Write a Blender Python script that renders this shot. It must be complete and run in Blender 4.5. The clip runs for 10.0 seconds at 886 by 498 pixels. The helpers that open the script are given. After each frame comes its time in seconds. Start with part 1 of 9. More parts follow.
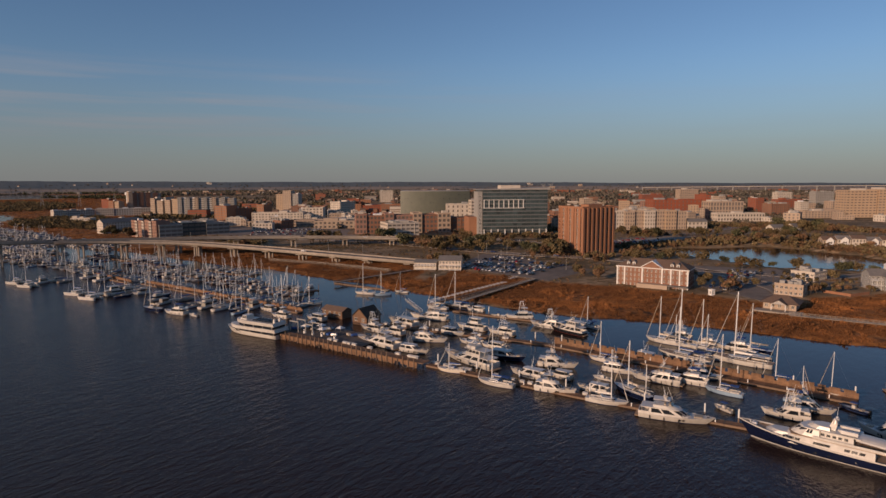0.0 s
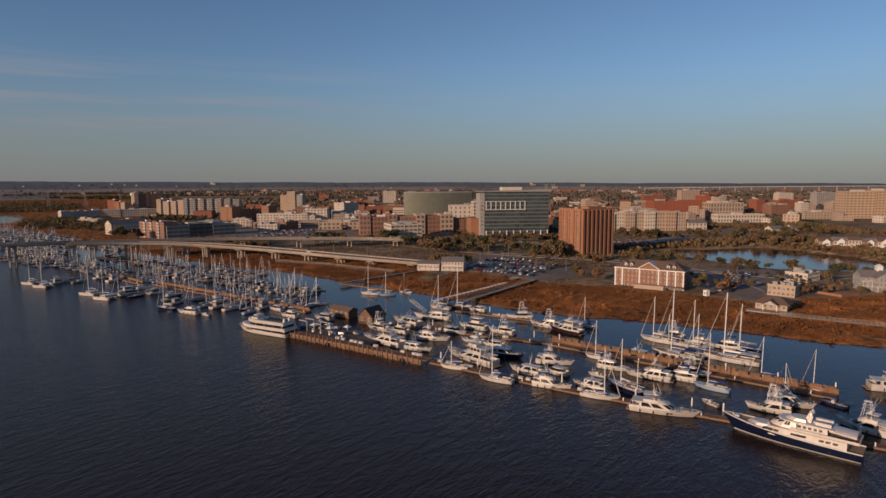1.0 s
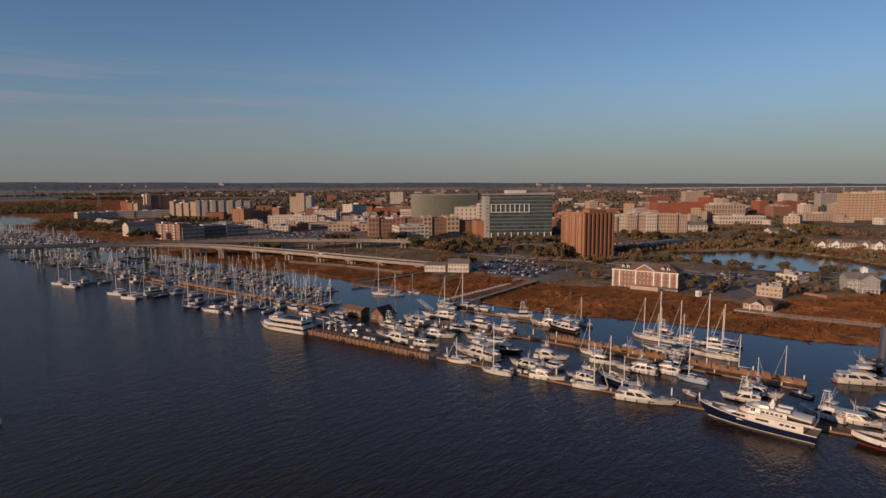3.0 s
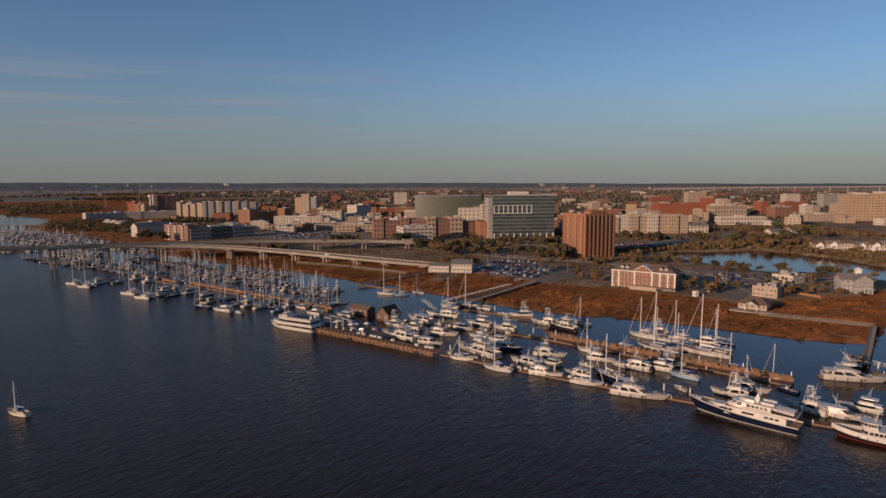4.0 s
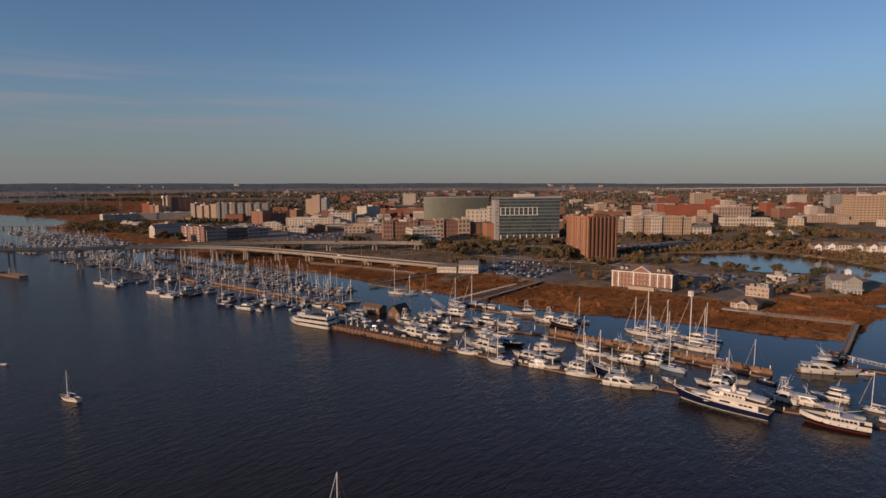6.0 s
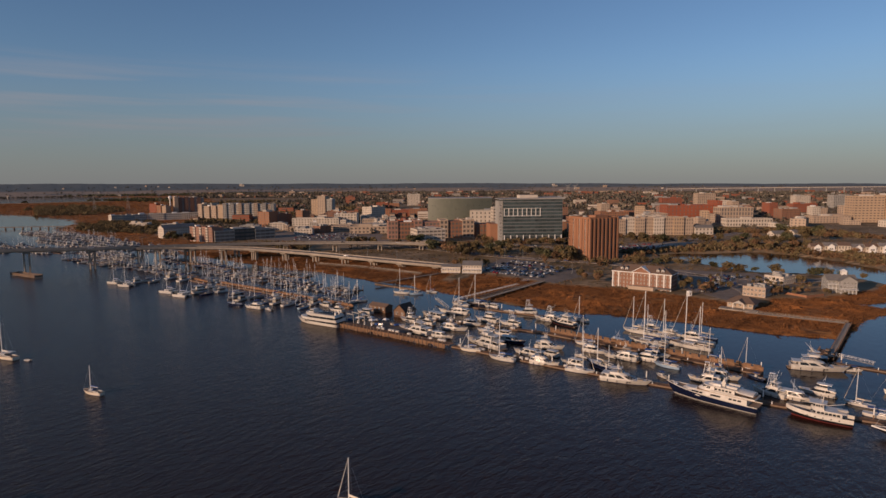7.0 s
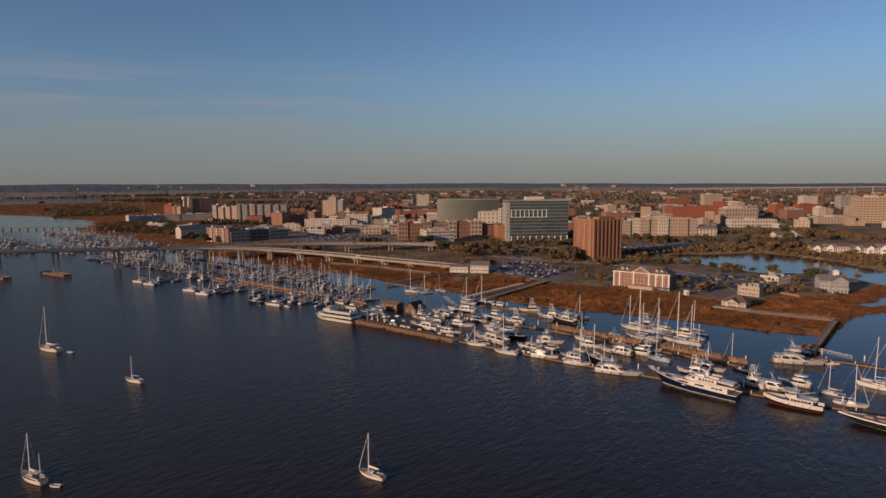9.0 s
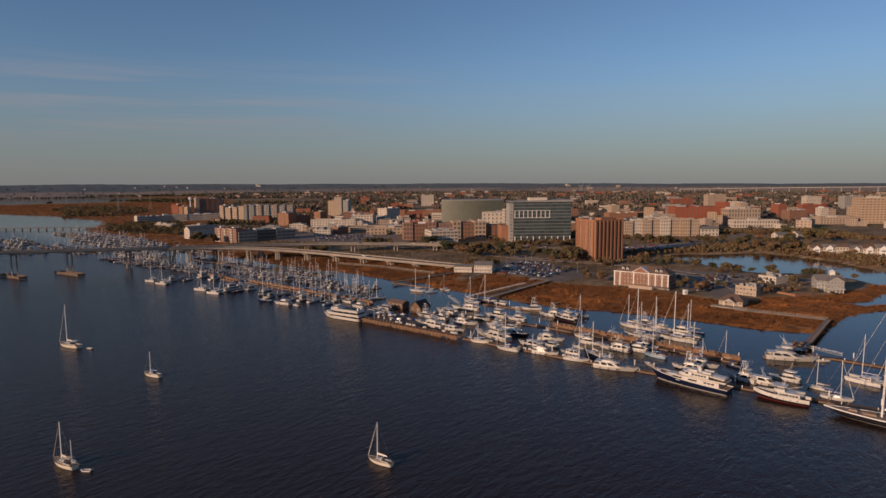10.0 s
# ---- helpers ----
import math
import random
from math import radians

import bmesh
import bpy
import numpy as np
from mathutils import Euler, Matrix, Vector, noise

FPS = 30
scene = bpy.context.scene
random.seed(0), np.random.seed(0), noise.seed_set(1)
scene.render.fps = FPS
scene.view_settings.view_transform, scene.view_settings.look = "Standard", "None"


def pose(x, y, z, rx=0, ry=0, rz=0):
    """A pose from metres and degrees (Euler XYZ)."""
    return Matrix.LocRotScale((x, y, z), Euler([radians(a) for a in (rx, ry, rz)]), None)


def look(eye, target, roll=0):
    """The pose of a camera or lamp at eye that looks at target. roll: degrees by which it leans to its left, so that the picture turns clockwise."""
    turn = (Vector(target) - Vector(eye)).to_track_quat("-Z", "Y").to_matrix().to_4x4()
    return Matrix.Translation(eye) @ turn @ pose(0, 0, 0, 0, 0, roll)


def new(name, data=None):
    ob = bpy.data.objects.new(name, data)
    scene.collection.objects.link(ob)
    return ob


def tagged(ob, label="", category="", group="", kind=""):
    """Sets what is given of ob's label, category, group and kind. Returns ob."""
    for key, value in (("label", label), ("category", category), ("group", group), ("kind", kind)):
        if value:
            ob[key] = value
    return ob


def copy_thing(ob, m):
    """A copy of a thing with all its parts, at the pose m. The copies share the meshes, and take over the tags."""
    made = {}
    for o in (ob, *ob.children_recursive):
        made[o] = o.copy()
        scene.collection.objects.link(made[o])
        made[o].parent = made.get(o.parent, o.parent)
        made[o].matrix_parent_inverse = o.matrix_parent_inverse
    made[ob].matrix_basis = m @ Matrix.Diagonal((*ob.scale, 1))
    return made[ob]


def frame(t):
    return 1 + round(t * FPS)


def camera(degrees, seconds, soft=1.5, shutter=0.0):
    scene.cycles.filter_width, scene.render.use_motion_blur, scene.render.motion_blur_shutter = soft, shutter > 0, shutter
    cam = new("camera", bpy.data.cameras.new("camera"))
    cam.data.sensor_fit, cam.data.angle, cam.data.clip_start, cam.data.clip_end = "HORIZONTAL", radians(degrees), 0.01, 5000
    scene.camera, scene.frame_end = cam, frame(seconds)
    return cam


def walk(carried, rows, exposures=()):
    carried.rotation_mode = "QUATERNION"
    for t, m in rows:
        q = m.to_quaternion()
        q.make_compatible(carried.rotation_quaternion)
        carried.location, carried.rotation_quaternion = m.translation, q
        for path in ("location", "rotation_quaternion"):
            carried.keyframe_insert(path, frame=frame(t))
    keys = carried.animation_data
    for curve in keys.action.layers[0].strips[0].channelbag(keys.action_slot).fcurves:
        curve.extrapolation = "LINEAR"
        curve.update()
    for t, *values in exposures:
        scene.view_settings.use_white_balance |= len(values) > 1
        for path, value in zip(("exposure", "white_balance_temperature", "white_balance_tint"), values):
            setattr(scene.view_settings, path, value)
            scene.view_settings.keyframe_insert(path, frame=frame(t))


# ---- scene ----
cam = camera(73.09, 10.0, soft=1.5)
PATH = [
    (0.0, (0.47, 51.57, 64.75), (3.30, 150.90, 53.52), -0.21),
    (0.5, (0.28, 46.29, 65.89), (2.91, 145.63, 54.66), -0.21),
    (1.0, (0.14, 41.06, 67.00), (2.53, 140.39, 55.77), -0.21),
    (1.5, (0.02, 35.86, 68.08), (2.17, 135.20, 56.85), -0.22),
    (2.0, (-0.06, 30.69, 69.14), (1.82, 130.04, 57.91), -0.22),
    (2.5, (-0.12, 25.55, 70.17), (1.49, 124.90, 58.94), -0.23),
    (3.0, (-0.14, 20.43, 71.18), (1.16, 119.79, 59.94), -0.24),
    (3.5, (-0.14, 15.32, 72.17), (0.86, 114.68, 60.92), -0.26),
    (4.0, (-0.12, 10.21, 73.13), (0.56, 109.58, 61.88), -0.27),
    (4.5, (-0.07, 5.11, 74.07), (0.27, 104.47, 62.82), -0.28),
    (5.0, (0.00, -0.00, 75.00), (0.00, 99.36, 63.74), -0.30),
    (5.5, (0.09, -5.12, 75.91), (-0.26, 94.24, 64.64), -0.31),
    (6.0, (0.20, -10.27, 76.80), (-0.51, 89.09, 65.53), -0.33),
    (6.5, (0.32, -15.44, 77.67), (-0.75, 83.92, 66.39), -0.34),
    (7.0, (0.46, -20.64, 78.54), (-0.98, 78.71, 67.25), -0.36),
    (7.5, (0.62, -25.88, 79.39), (-1.20, 73.47, 68.09), -0.37),
    (8.0, (0.78, -31.16, 80.23), (-1.40, 68.17, 68.92), -0.39),
    (8.5, (0.96, -36.50, 81.06), (-1.60, 62.82, 69.74), -0.40),
    (9.0, (1.15, -41.90, 81.88), (-1.79, 57.42, 70.55), -0.41),
    (9.5, (1.34, -47.36, 82.69), (-1.97, 51.94, 71.35), -0.42),
    (10.0, (1.54, -52.89, 83.50), (-2.14, 46.40, 72.15), -0.43),
]
walk(cam, [(t, look(eye, target, roll)) for t, eye, target, roll in PATH])

# ---- sky, sun and exposure ----
SUN_EL, SUN_TO = radians(12.2), Vector((0.759, 0.651))      # the sun's height, and where its light travels in plan
SUN_TO.normalize()
world = bpy.data.worlds.new("world")
scene.world = world
world.use_nodes = True
wn, wl = world.node_tree.nodes, world.node_tree.links
wn.clear()
w_out = wn.new("ShaderNodeOutputWorld")
w_bg = wn.new("ShaderNodeBackground")
w_bg.inputs["Strength"].default_value = 0.116
w_sky = wn.new("ShaderNodeTexSky")
w_sky.sky_type = "NISHITA"
w_sky.sun_disc = False
w_sky.sun_elevation = SUN_EL
w_sky.sun_rotation = math.atan2(-SUN_TO.x, -SUN_TO.y)
w_sky.altitude = 60
w_sky.air_density, w_sky.dust_density, w_sky.ozone_density = 1.0, 0.3, 3.4
# faint streaks of high cloud, low in the sky and thicker up the river
w_tc = wn.new("ShaderNodeTexCoord")
w_map = wn.new("ShaderNodeMapping")
w_map.inputs["Scale"].default_value = (1.6, 1.6, 34.0)
w_map.inputs["Rotation"].default_value = (0.0, radians(-4.5), 0.0)
w_map.inputs["Location"].default_value = (0.3, 0.0, 0.9)
w_noise = wn.new("ShaderNodeTexNoise")
w_noise.inputs["Scale"].default_value = 1.7
w_noise.inputs["Detail"].default_value = 6
w_ramp = wn.new("ShaderNodeValToRGB")
w_ramp.color_ramp.elements[0].position = 0.46
w_ramp.color_ramp.elements[1].position = 0.72
w_ramp.color_ramp.elements[0].color = (0, 0, 0, 1)
w_ramp.color_ramp.elements[1].color = (0.56, 0.56, 0.56, 1)
w_mix = wn.new("ShaderNodeMix")
w_mix.data_type = "RGBA"
w_mix.inputs["B"].default_value = (3.7, 3.5, 3.5, 1)
w_sep, w_side, w_up, w_low, w_m1, w_m2, w_m3 = (wn.new("ShaderNodeSeparateXYZ"), wn.new("ShaderNodeMapRange"), wn.new("ShaderNodeMapRange"), wn.new("ShaderNodeMapRange"),
                                               wn.new("ShaderNodeMath"), wn.new("ShaderNodeMath"), wn.new("ShaderNodeMath"))
for node, v in ((w_side, (0.25, -0.5, 0.12, 1.0)), (w_up, (0.20, 0.12, 0.0, 1.0)), (w_low, (0.03, 0.07, 0.0, 1.0))):
    node.interpolation_type = "SMOOTHSTEP"
    for key, value in zip(("From Min", "From Max", "To Min", "To Max"), v):
        node.inputs[key].default_value = value
for node in (w_m1, w_m2, w_m3):
    node.operation = "MULTIPLY"
wl.new(w_tc.outputs["Generated"], w_map.inputs["Vector"])
wl.new(w_tc.outputs["Generated"], w_sep.inputs["Vector"])
wl.new(w_map.outputs["Vector"], w_noise.inputs["Vector"])
wl.new(w_noise.outputs["Fac"], w_ramp.inputs["Fac"])
wl.new(w_sep.outputs["X"], w_side.inputs["Value"])
wl.new(w_sep.outputs["Z"], w_up.inputs["Value"])
wl.new(w_sep.outputs["Z"], w_low.inputs["Value"])
wl.new(w_side.outputs["Result"], w_m1.inputs[0])
wl.new(w_up.outputs["Result"], w_m1.inputs[1])
wl.new(w_m1.outputs[0], w_m2.inputs[0])
wl.new(w_low.outputs["Result"], w_m2.inputs[1])
wl.new(w_ramp.outputs["Color"], w_m3.inputs[0])
wl.new(w_m2.outputs[0], w_m3.inputs[1])
wl.new(w_m3.outputs[0], w_mix.inputs["Factor"])
wl.new(w_sky.outputs["Color"], w_mix.inputs["A"])
# a thin layer of blue-grey haze that thickens towards the horizon all round
w_fade, w_haze = wn.new("ShaderNodeMapRange"), wn.new("ShaderNodeMix")
w_fade.interpolation_type = "SMOOTHSTEP"
w_fade.inputs["From Min"].default_value, w_fade.inputs["From Max"].default_value = -0.02, 0.20
w_fade.inputs["To Min"].default_value, w_fade.inputs["To Max"].default_value = 0.78, 0.0
w_haze.data_type = "RGBA"
w_haze.inputs["B"].default_value = (1.90, 2.08, 2.14, 1)
wl.new(w_sep.outputs["Z"], w_fade.inputs["Value"])
wl.new(w_fade.outputs["Result"], w_haze.inputs["Factor"])
wl.new(w_mix.outputs["Result"], w_haze.inputs["A"])
wl.new(w_haze.outputs["Result"], w_bg.inputs["Color"])
wl.new(w_bg.outputs["Background"], w_out.inputs["Surface"])

sun_data = bpy.data.lights.new("sun", "SUN")
sun_data.energy, sun_data.angle, sun_data.color = 5.0, radians(0.55), (1.0, 0.70, 0.45)
sun = new("sun", sun_data)
sun.matrix_basis = look((-300, -300, 300), Vector((-300, -300, 300)) + Vector((SUN_TO.x, SUN_TO.y, -math.tan(SUN_EL))))
scene.view_settings.exposure = -0.36
scene.view_settings.use_white_balance = True
scene.view_settings.white_balance_temperature = 6330
scene.view_settings.white_balance_tint = 18

# ---- materials ----
def material(name, color, rough=0.6, metal=0.0, second=None, scale=1.0, amount=0.5, bump=0.0, bump_scale=8.0, vary=0.0, ior=1.45, big=0.08):
    """A surface with two scales of variation between color and second, fine relief, and a shift from object to object."""
    m = bpy.data.materials.new(name)
    m.use_nodes = True
    n, l = m.node_tree.nodes, m.node_tree.links
    b = n["Principled BSDF"]
    b.inputs["Roughness"].default_value, b.inputs["Metallic"].default_value, b.inputs["IOR"].default_value = rough, metal, ior
    if rough > 0.75:
        b.inputs["Specular IOR Level"].default_value = 0.15
    second = second or tuple(c * 0.75 for c in color)
    tc = n.new("ShaderNodeTexCoord")
    fine, broad = n.new("ShaderNodeTexNoise"), n.new("ShaderNodeTexNoise")
    fine.inputs["Scale"].default_value, fine.inputs["Detail"].default_value = scale, 4
    broad.inputs["Scale"].default_value, broad.inputs["Detail"].default_value = scale * big, 3
    l.new(tc.outputs["Object"], fine.inputs["Vector"])
    l.new(tc.outputs["Object"], broad.inputs["Vector"])
    add = n.new("ShaderNodeMath")
    add.operation = "ADD"
    l.new(fine.outputs["Fac"], add.inputs[0])
    l.new(broad.outputs["Fac"], add.inputs[1])
    rng = n.new("ShaderNodeMapRange")
    rng.inputs["From Min"].default_value, rng.inputs["From Max"].default_value = 1.0 - 0.35, 1.0 + 0.35
    rng.inputs["To Min"].default_value, rng.inputs["To Max"].default_value = 0.0, amount * 2
    l.new(add.outputs[0], rng.inputs["Value"])
    mix = n.new("ShaderNodeMix")
    mix.data_type = "RGBA"
    mix.inputs["A"].default_value, mix.inputs["B"].default_value = (*color, 1), (*second, 1)
    l.new(rng.outputs[0], mix.inputs["Factor"])
    out = mix.outputs["Result"]
    if vary:
        info, hsv, m2 = n.new("ShaderNodeObjectInfo"), n.new("ShaderNodeHueSaturation"), n.new("ShaderNodeMapRange")
        m2.inputs["To Min"].default_value, m2.inputs["To Max"].default_value = 1 - vary, 1 + vary
        l.new(info.outputs["Random"], m2.inputs["Value"])
        l.new(m2.outputs[0], hsv.inputs["Value"])
        l.new(out, hsv.inputs["Color"])
        out = hsv.outputs["Color"]
    l.new(out, b.inputs["Base Color"])
    if bump:
        bn, bt = n.new("ShaderNodeBump"), n.new("ShaderNodeTexNoise")
        bt.inputs["Scale"].default_value, bt.inputs["Detail"].default_value = bump_scale, 4
        bn.inputs["Strength"].default_value = bump
        l.new(tc.outputs["Object"], bt.inputs["Vector"])
        l.new(bt.outputs["Fac"], bn.inputs["Height"])
        l.new(bn.outputs["Normal"], b.inputs["Normal"])
    return m


def island_tint(m, amount):
    """Lets each separate piece of a joined mesh have its own lightness."""
    n, l = m.node_tree.nodes, m.node_tree.links
    b = n["Principled BSDF"]
    src = b.inputs["Base Color"].links[0].from_socket
    geo, hsv, rng = n.new("ShaderNodeNewGeometry"), n.new("ShaderNodeHueSaturation"), n.new("ShaderNodeMapRange")
    rng.inputs["To Min"].default_value, rng.inputs["To Max"].default_value = 1 - amount, 1 + amount
    l.new(geo.outputs["Random Per Island"], rng.inputs["Value"])
    l.new(rng.outputs[0], hsv.inputs["Value"])
    l.new(src, hsv.inputs["Color"])
    l.new(hsv.outputs["Color"], b.inputs["Base Color"])
    return m


GELCOAT = material("white_gelcoat", (0.62, 0.58, 0.52), 0.28, second=(0.45, 0.41, 0.36), scale=0.8, amount=0.5, vary=0.14)
# Gelcoat toned darker and browner, for hulls, decks and houses in the far berths.
DARKCOAT = material("aged_gelcoat", (0.44, 0.40, 0.345), 0.35, second=(0.30, 0.27, 0.23), scale=0.7, amount=0.6, vary=0.35)
CREAM = material("cream_gelcoat", (0.70, 0.62, 0.50), 0.32, second=(0.6, 0.52, 0.42), scale=0.8, amount=0.4)
NAVY = material("navy_hull", (0.006, 0.010, 0.032), 0.15, second=(0.010, 0.015, 0.040), scale=0.5)
BLACKHULL = material("black_hull", (0.015, 0.016, 0.02), 0.2, second=(0.03, 0.03, 0.035), scale=0.5)
REDBOOT = material("red_antifouling", (0.22, 0.03, 0.025), 0.6, second=(0.14, 0.03, 0.03), scale=1.5)
PALEBLUE = material("pale_blue_hull", (0.30, 0.40, 0.50), 0.3, second=(0.25, 0.34, 0.44), scale=0.7)
TEAK = material("teak_deck", (0.36, 0.23, 0.13), 0.65, second=(0.27, 0.18, 0.11), scale=5, bump=0.1)
SPAR = material("spar_aluminium", (0.80, 0.78, 0.74), 0.4, 0.0, second=(0.7, 0.68, 0.65), scale=2)
WIRE = material("rigging_wire", (0.45, 0.44, 0.42), 0.4, 0.7)
CANVAS_BLUE = material("blue_canvas", (0.03, 0.07, 0.20), 0.85, second=(0.05, 0.09, 0.22), scale=3, vary=0.25)
CANVAS_TAN = material("tan_canvas", (0.50, 0.42, 0.32), 0.85, second=(0.42, 0.34, 0.25), scale=3, vary=0.15)
TINTED = material("tinted_glass", (0.012, 0.014, 0.018), 0.06, second=(0.02, 0.022, 0.026), scale=0.7)
STEEL = material("stainless_steel", (0.62, 0.62, 0.60), 0.25, 0.9)
RUBBER = material("black_rubber", (0.02, 0.02, 0.02), 0.7)
DOCKWOOD = material("weathered_dock_planks", (0.31, 0.175, 0.098), 0.85, second=(0.15, 0.090, 0.056), scale=0.9, amount=0.7, bump=0.35, bump_scale=6, vary=0.16)
PALEWOOD = material("sun_bleached_planks", (0.42, 0.36, 0.29), 0.85, second=(0.30, 0.25, 0.20), scale=1.2, amount=0.6, bump=0.3, bump_scale=6)
PILEWOOD = material("dark_timber_pile", (0.15, 0.10, 0.07), 0.85, second=(0.24, 0.17, 0.12), scale=2.0, bump=0.5, bump_scale=4)
CONCRETE = material("bridge_concrete", (0.42, 0.355, 0.285), 0.85, second=(0.29, 0.245, 0.20), scale=0.25, amount=0.7, bump=0.2, bump_scale=2)
DECKCONC = material("worn_road_surface", (0.24, 0.205, 0.17), 0.9, second=(0.17, 0.148, 0.125), scale=0.3, amount=0.7)
ASPHALT = material("asphalt", (0.15, 0.125, 0.10), 0.9, second=(0.24, 0.19, 0.15), scale=0.2, amount=0.8, bump=0.15)
PAINT_LINE = material("white_road_paint", (0.6, 0.58, 0.54), 0.7)
BRICK_ORANGE = material("orange_brick", (0.35, 0.175, 0.100), 0.85, second=(0.28, 0.135, 0.078), scale=0.5, amount=0.6, bump=0.2, bump_scale=3)
BRICK_RED = material("red_brick", (0.33, 0.10, 0.055), 0.85, second=(0.25, 0.085, 0.05), scale=0.4, amount=0.6)
BRICK_BROWN = material("brown_brick", (0.30, 0.155, 0.098), 0.85, second=(0.23, 0.12, 0.08), scale=0.6, amount=0.6, bump=0.2)
PINKBRICK = material("pink_brown_brick", (0.36, 0.21, 0.155), 0.85, second=(0.28, 0.165, 0.125), scale=0.5, amount=0.6)
STUCCO_WHITE = material("white_stucco", (0.60, 0.52, 0.43), 0.8, second=(0.46, 0.40, 0.33), scale=0.25, amount=0.5, bump=0.1)
STUCCO_BEIGE = material("beige_stucco", (0.46, 0.35, 0.26), 0.8, second=(0.36, 0.275, 0.205), scale=0.25, amount=0.5, bump=0.1)
STUCCO_TAN = material("tan_precast", (0.47, 0.34, 0.23), 0.8, second=(0.39, 0.28, 0.19), scale=0.2, amount=0.5)
SIDING = material("pale_grey_siding", (0.46, 0.44, 0.40), 0.7, second=(0.38, 0.36, 0.33), scale=0.6, amount=0.5, bump=0.1)
STUCCO_GREY = material("grey_precast", (0.36, 0.34, 0.31), 0.8, second=(0.27, 0.26, 0.24), scale=0.2, amount=0.5)
GREENPANEL = material("grey_green_cladding", (0.145, 0.15, 0.11), 0.45, second=(0.12, 0.125, 0.095), scale=0.15, amount=0.6)
TRIM = material("white_trim", (0.78, 0.75, 0.70), 0.6, second=(0.68, 0.65, 0.60), scale=0.6)
ROOF_GREY = material("grey_shingles", (0.15, 0.14, 0.13), 0.85, second=(0.22, 0.20, 0.18), scale=0.6, amount=0.6, bump=0.3)
ROOF_FLAT = material("flat_roof_membrane", (0.30, 0.27, 0.24), 0.9, second=(0.17, 0.15, 0.14), scale=0.1, amount=0.8)
ROOF_BROWN = material("brown_shingles", (0.20, 0.135, 0.095), 0.85, second=(0.15, 0.10, 0.075), scale=0.8, amount=0.6, bump=0.3)
ROOF_DARK = material("dark_brown_shingles", (0.085, 0.066, 0.052), 0.85, second=(0.06, 0.048, 0.04), scale=0.8, amount=0.6, bump=0.3)
BROWNTIMBER = material("brown_timber_siding", (0.21, 0.125, 0.078), 0.85, second=(0.15, 0.09, 0.058), scale=1.0, amount=0.6, bump=0.2)
WINDOW = material("window_pane", (0.10, 0.092, 0.085), 0.10, second=(0.17, 0.15, 0.135), scale=0.3, vary=0.5)
FARPANE = material("dull_window_pane", (0.17, 0.14, 0.115), 0.5, second=(0.10, 0.088, 0.078), scale=0.12, amount=0.8, vary=0.3)
CURTAIN = material("green_curtain_glass", (0.045, 0.066, 0.068), 0.06, second=(0.07, 0.092, 0.092), scale=0.08, vary=0.35)
SPANDREL = material("dark_spandrel", (0.060, 0.070, 0.072), 0.25, second=(0.055, 0.065, 0.065), scale=0.3)
MULLION = material("grey_mullion", (0.22, 0.22, 0.21), 0.5, 0.3)
BARK = material("bark", (0.12, 0.085, 0.06), 0.9, second=(0.08, 0.06, 0.045), scale=3, bump=0.4)
LEAF_OLIVE = island_tint(material("olive_leaves", (0.165, 0.116, 0.056), 0.8, second=(0.115, 0.090, 0.048), scale=0.6, vary=0.3), 0.3)
LEAF_GREEN = island_tint(material("dark_green_leaves", (0.105, 0.098, 0.048), 0.8, second=(0.076, 0.074, 0.040), scale=0.6, vary=0.3), 0.3)
LEAF_RUST = island_tint(material("autumn_leaves", (0.22, 0.125, 0.066), 0.8, second=(0.150, 0.094, 0.055), scale=0.6, vary=0.3), 0.3)
# Greyer than the near leaves: distance haze is mixed into this colour.
FARWOOD = island_tint(material("far_woodland", (0.150, 0.122, 0.088), 0.85, second=(0.095, 0.085, 0.068), scale=0.02, amount=0.7), 0.5)
MARSHGRASS = island_tint(material("dry_marsh_grass", (0.40, 0.160, 0.052), 0.85, second=(0.17, 0.074, 0.030), scale=0.07, amount=1.0, big=0.3), 0.25)
CARS = [material("car_paint_" + n, c, 0.25, 0.0) for n, c in (("white", (0.75, 0.74, 0.72)), ("silver", (0.4, 0.4, 0.41)), ("black", (0.02, 0.02, 0.022)), ("red", (0.3, 0.02, 0.02)), ("blue", (0.03, 0.06, 0.18)))]


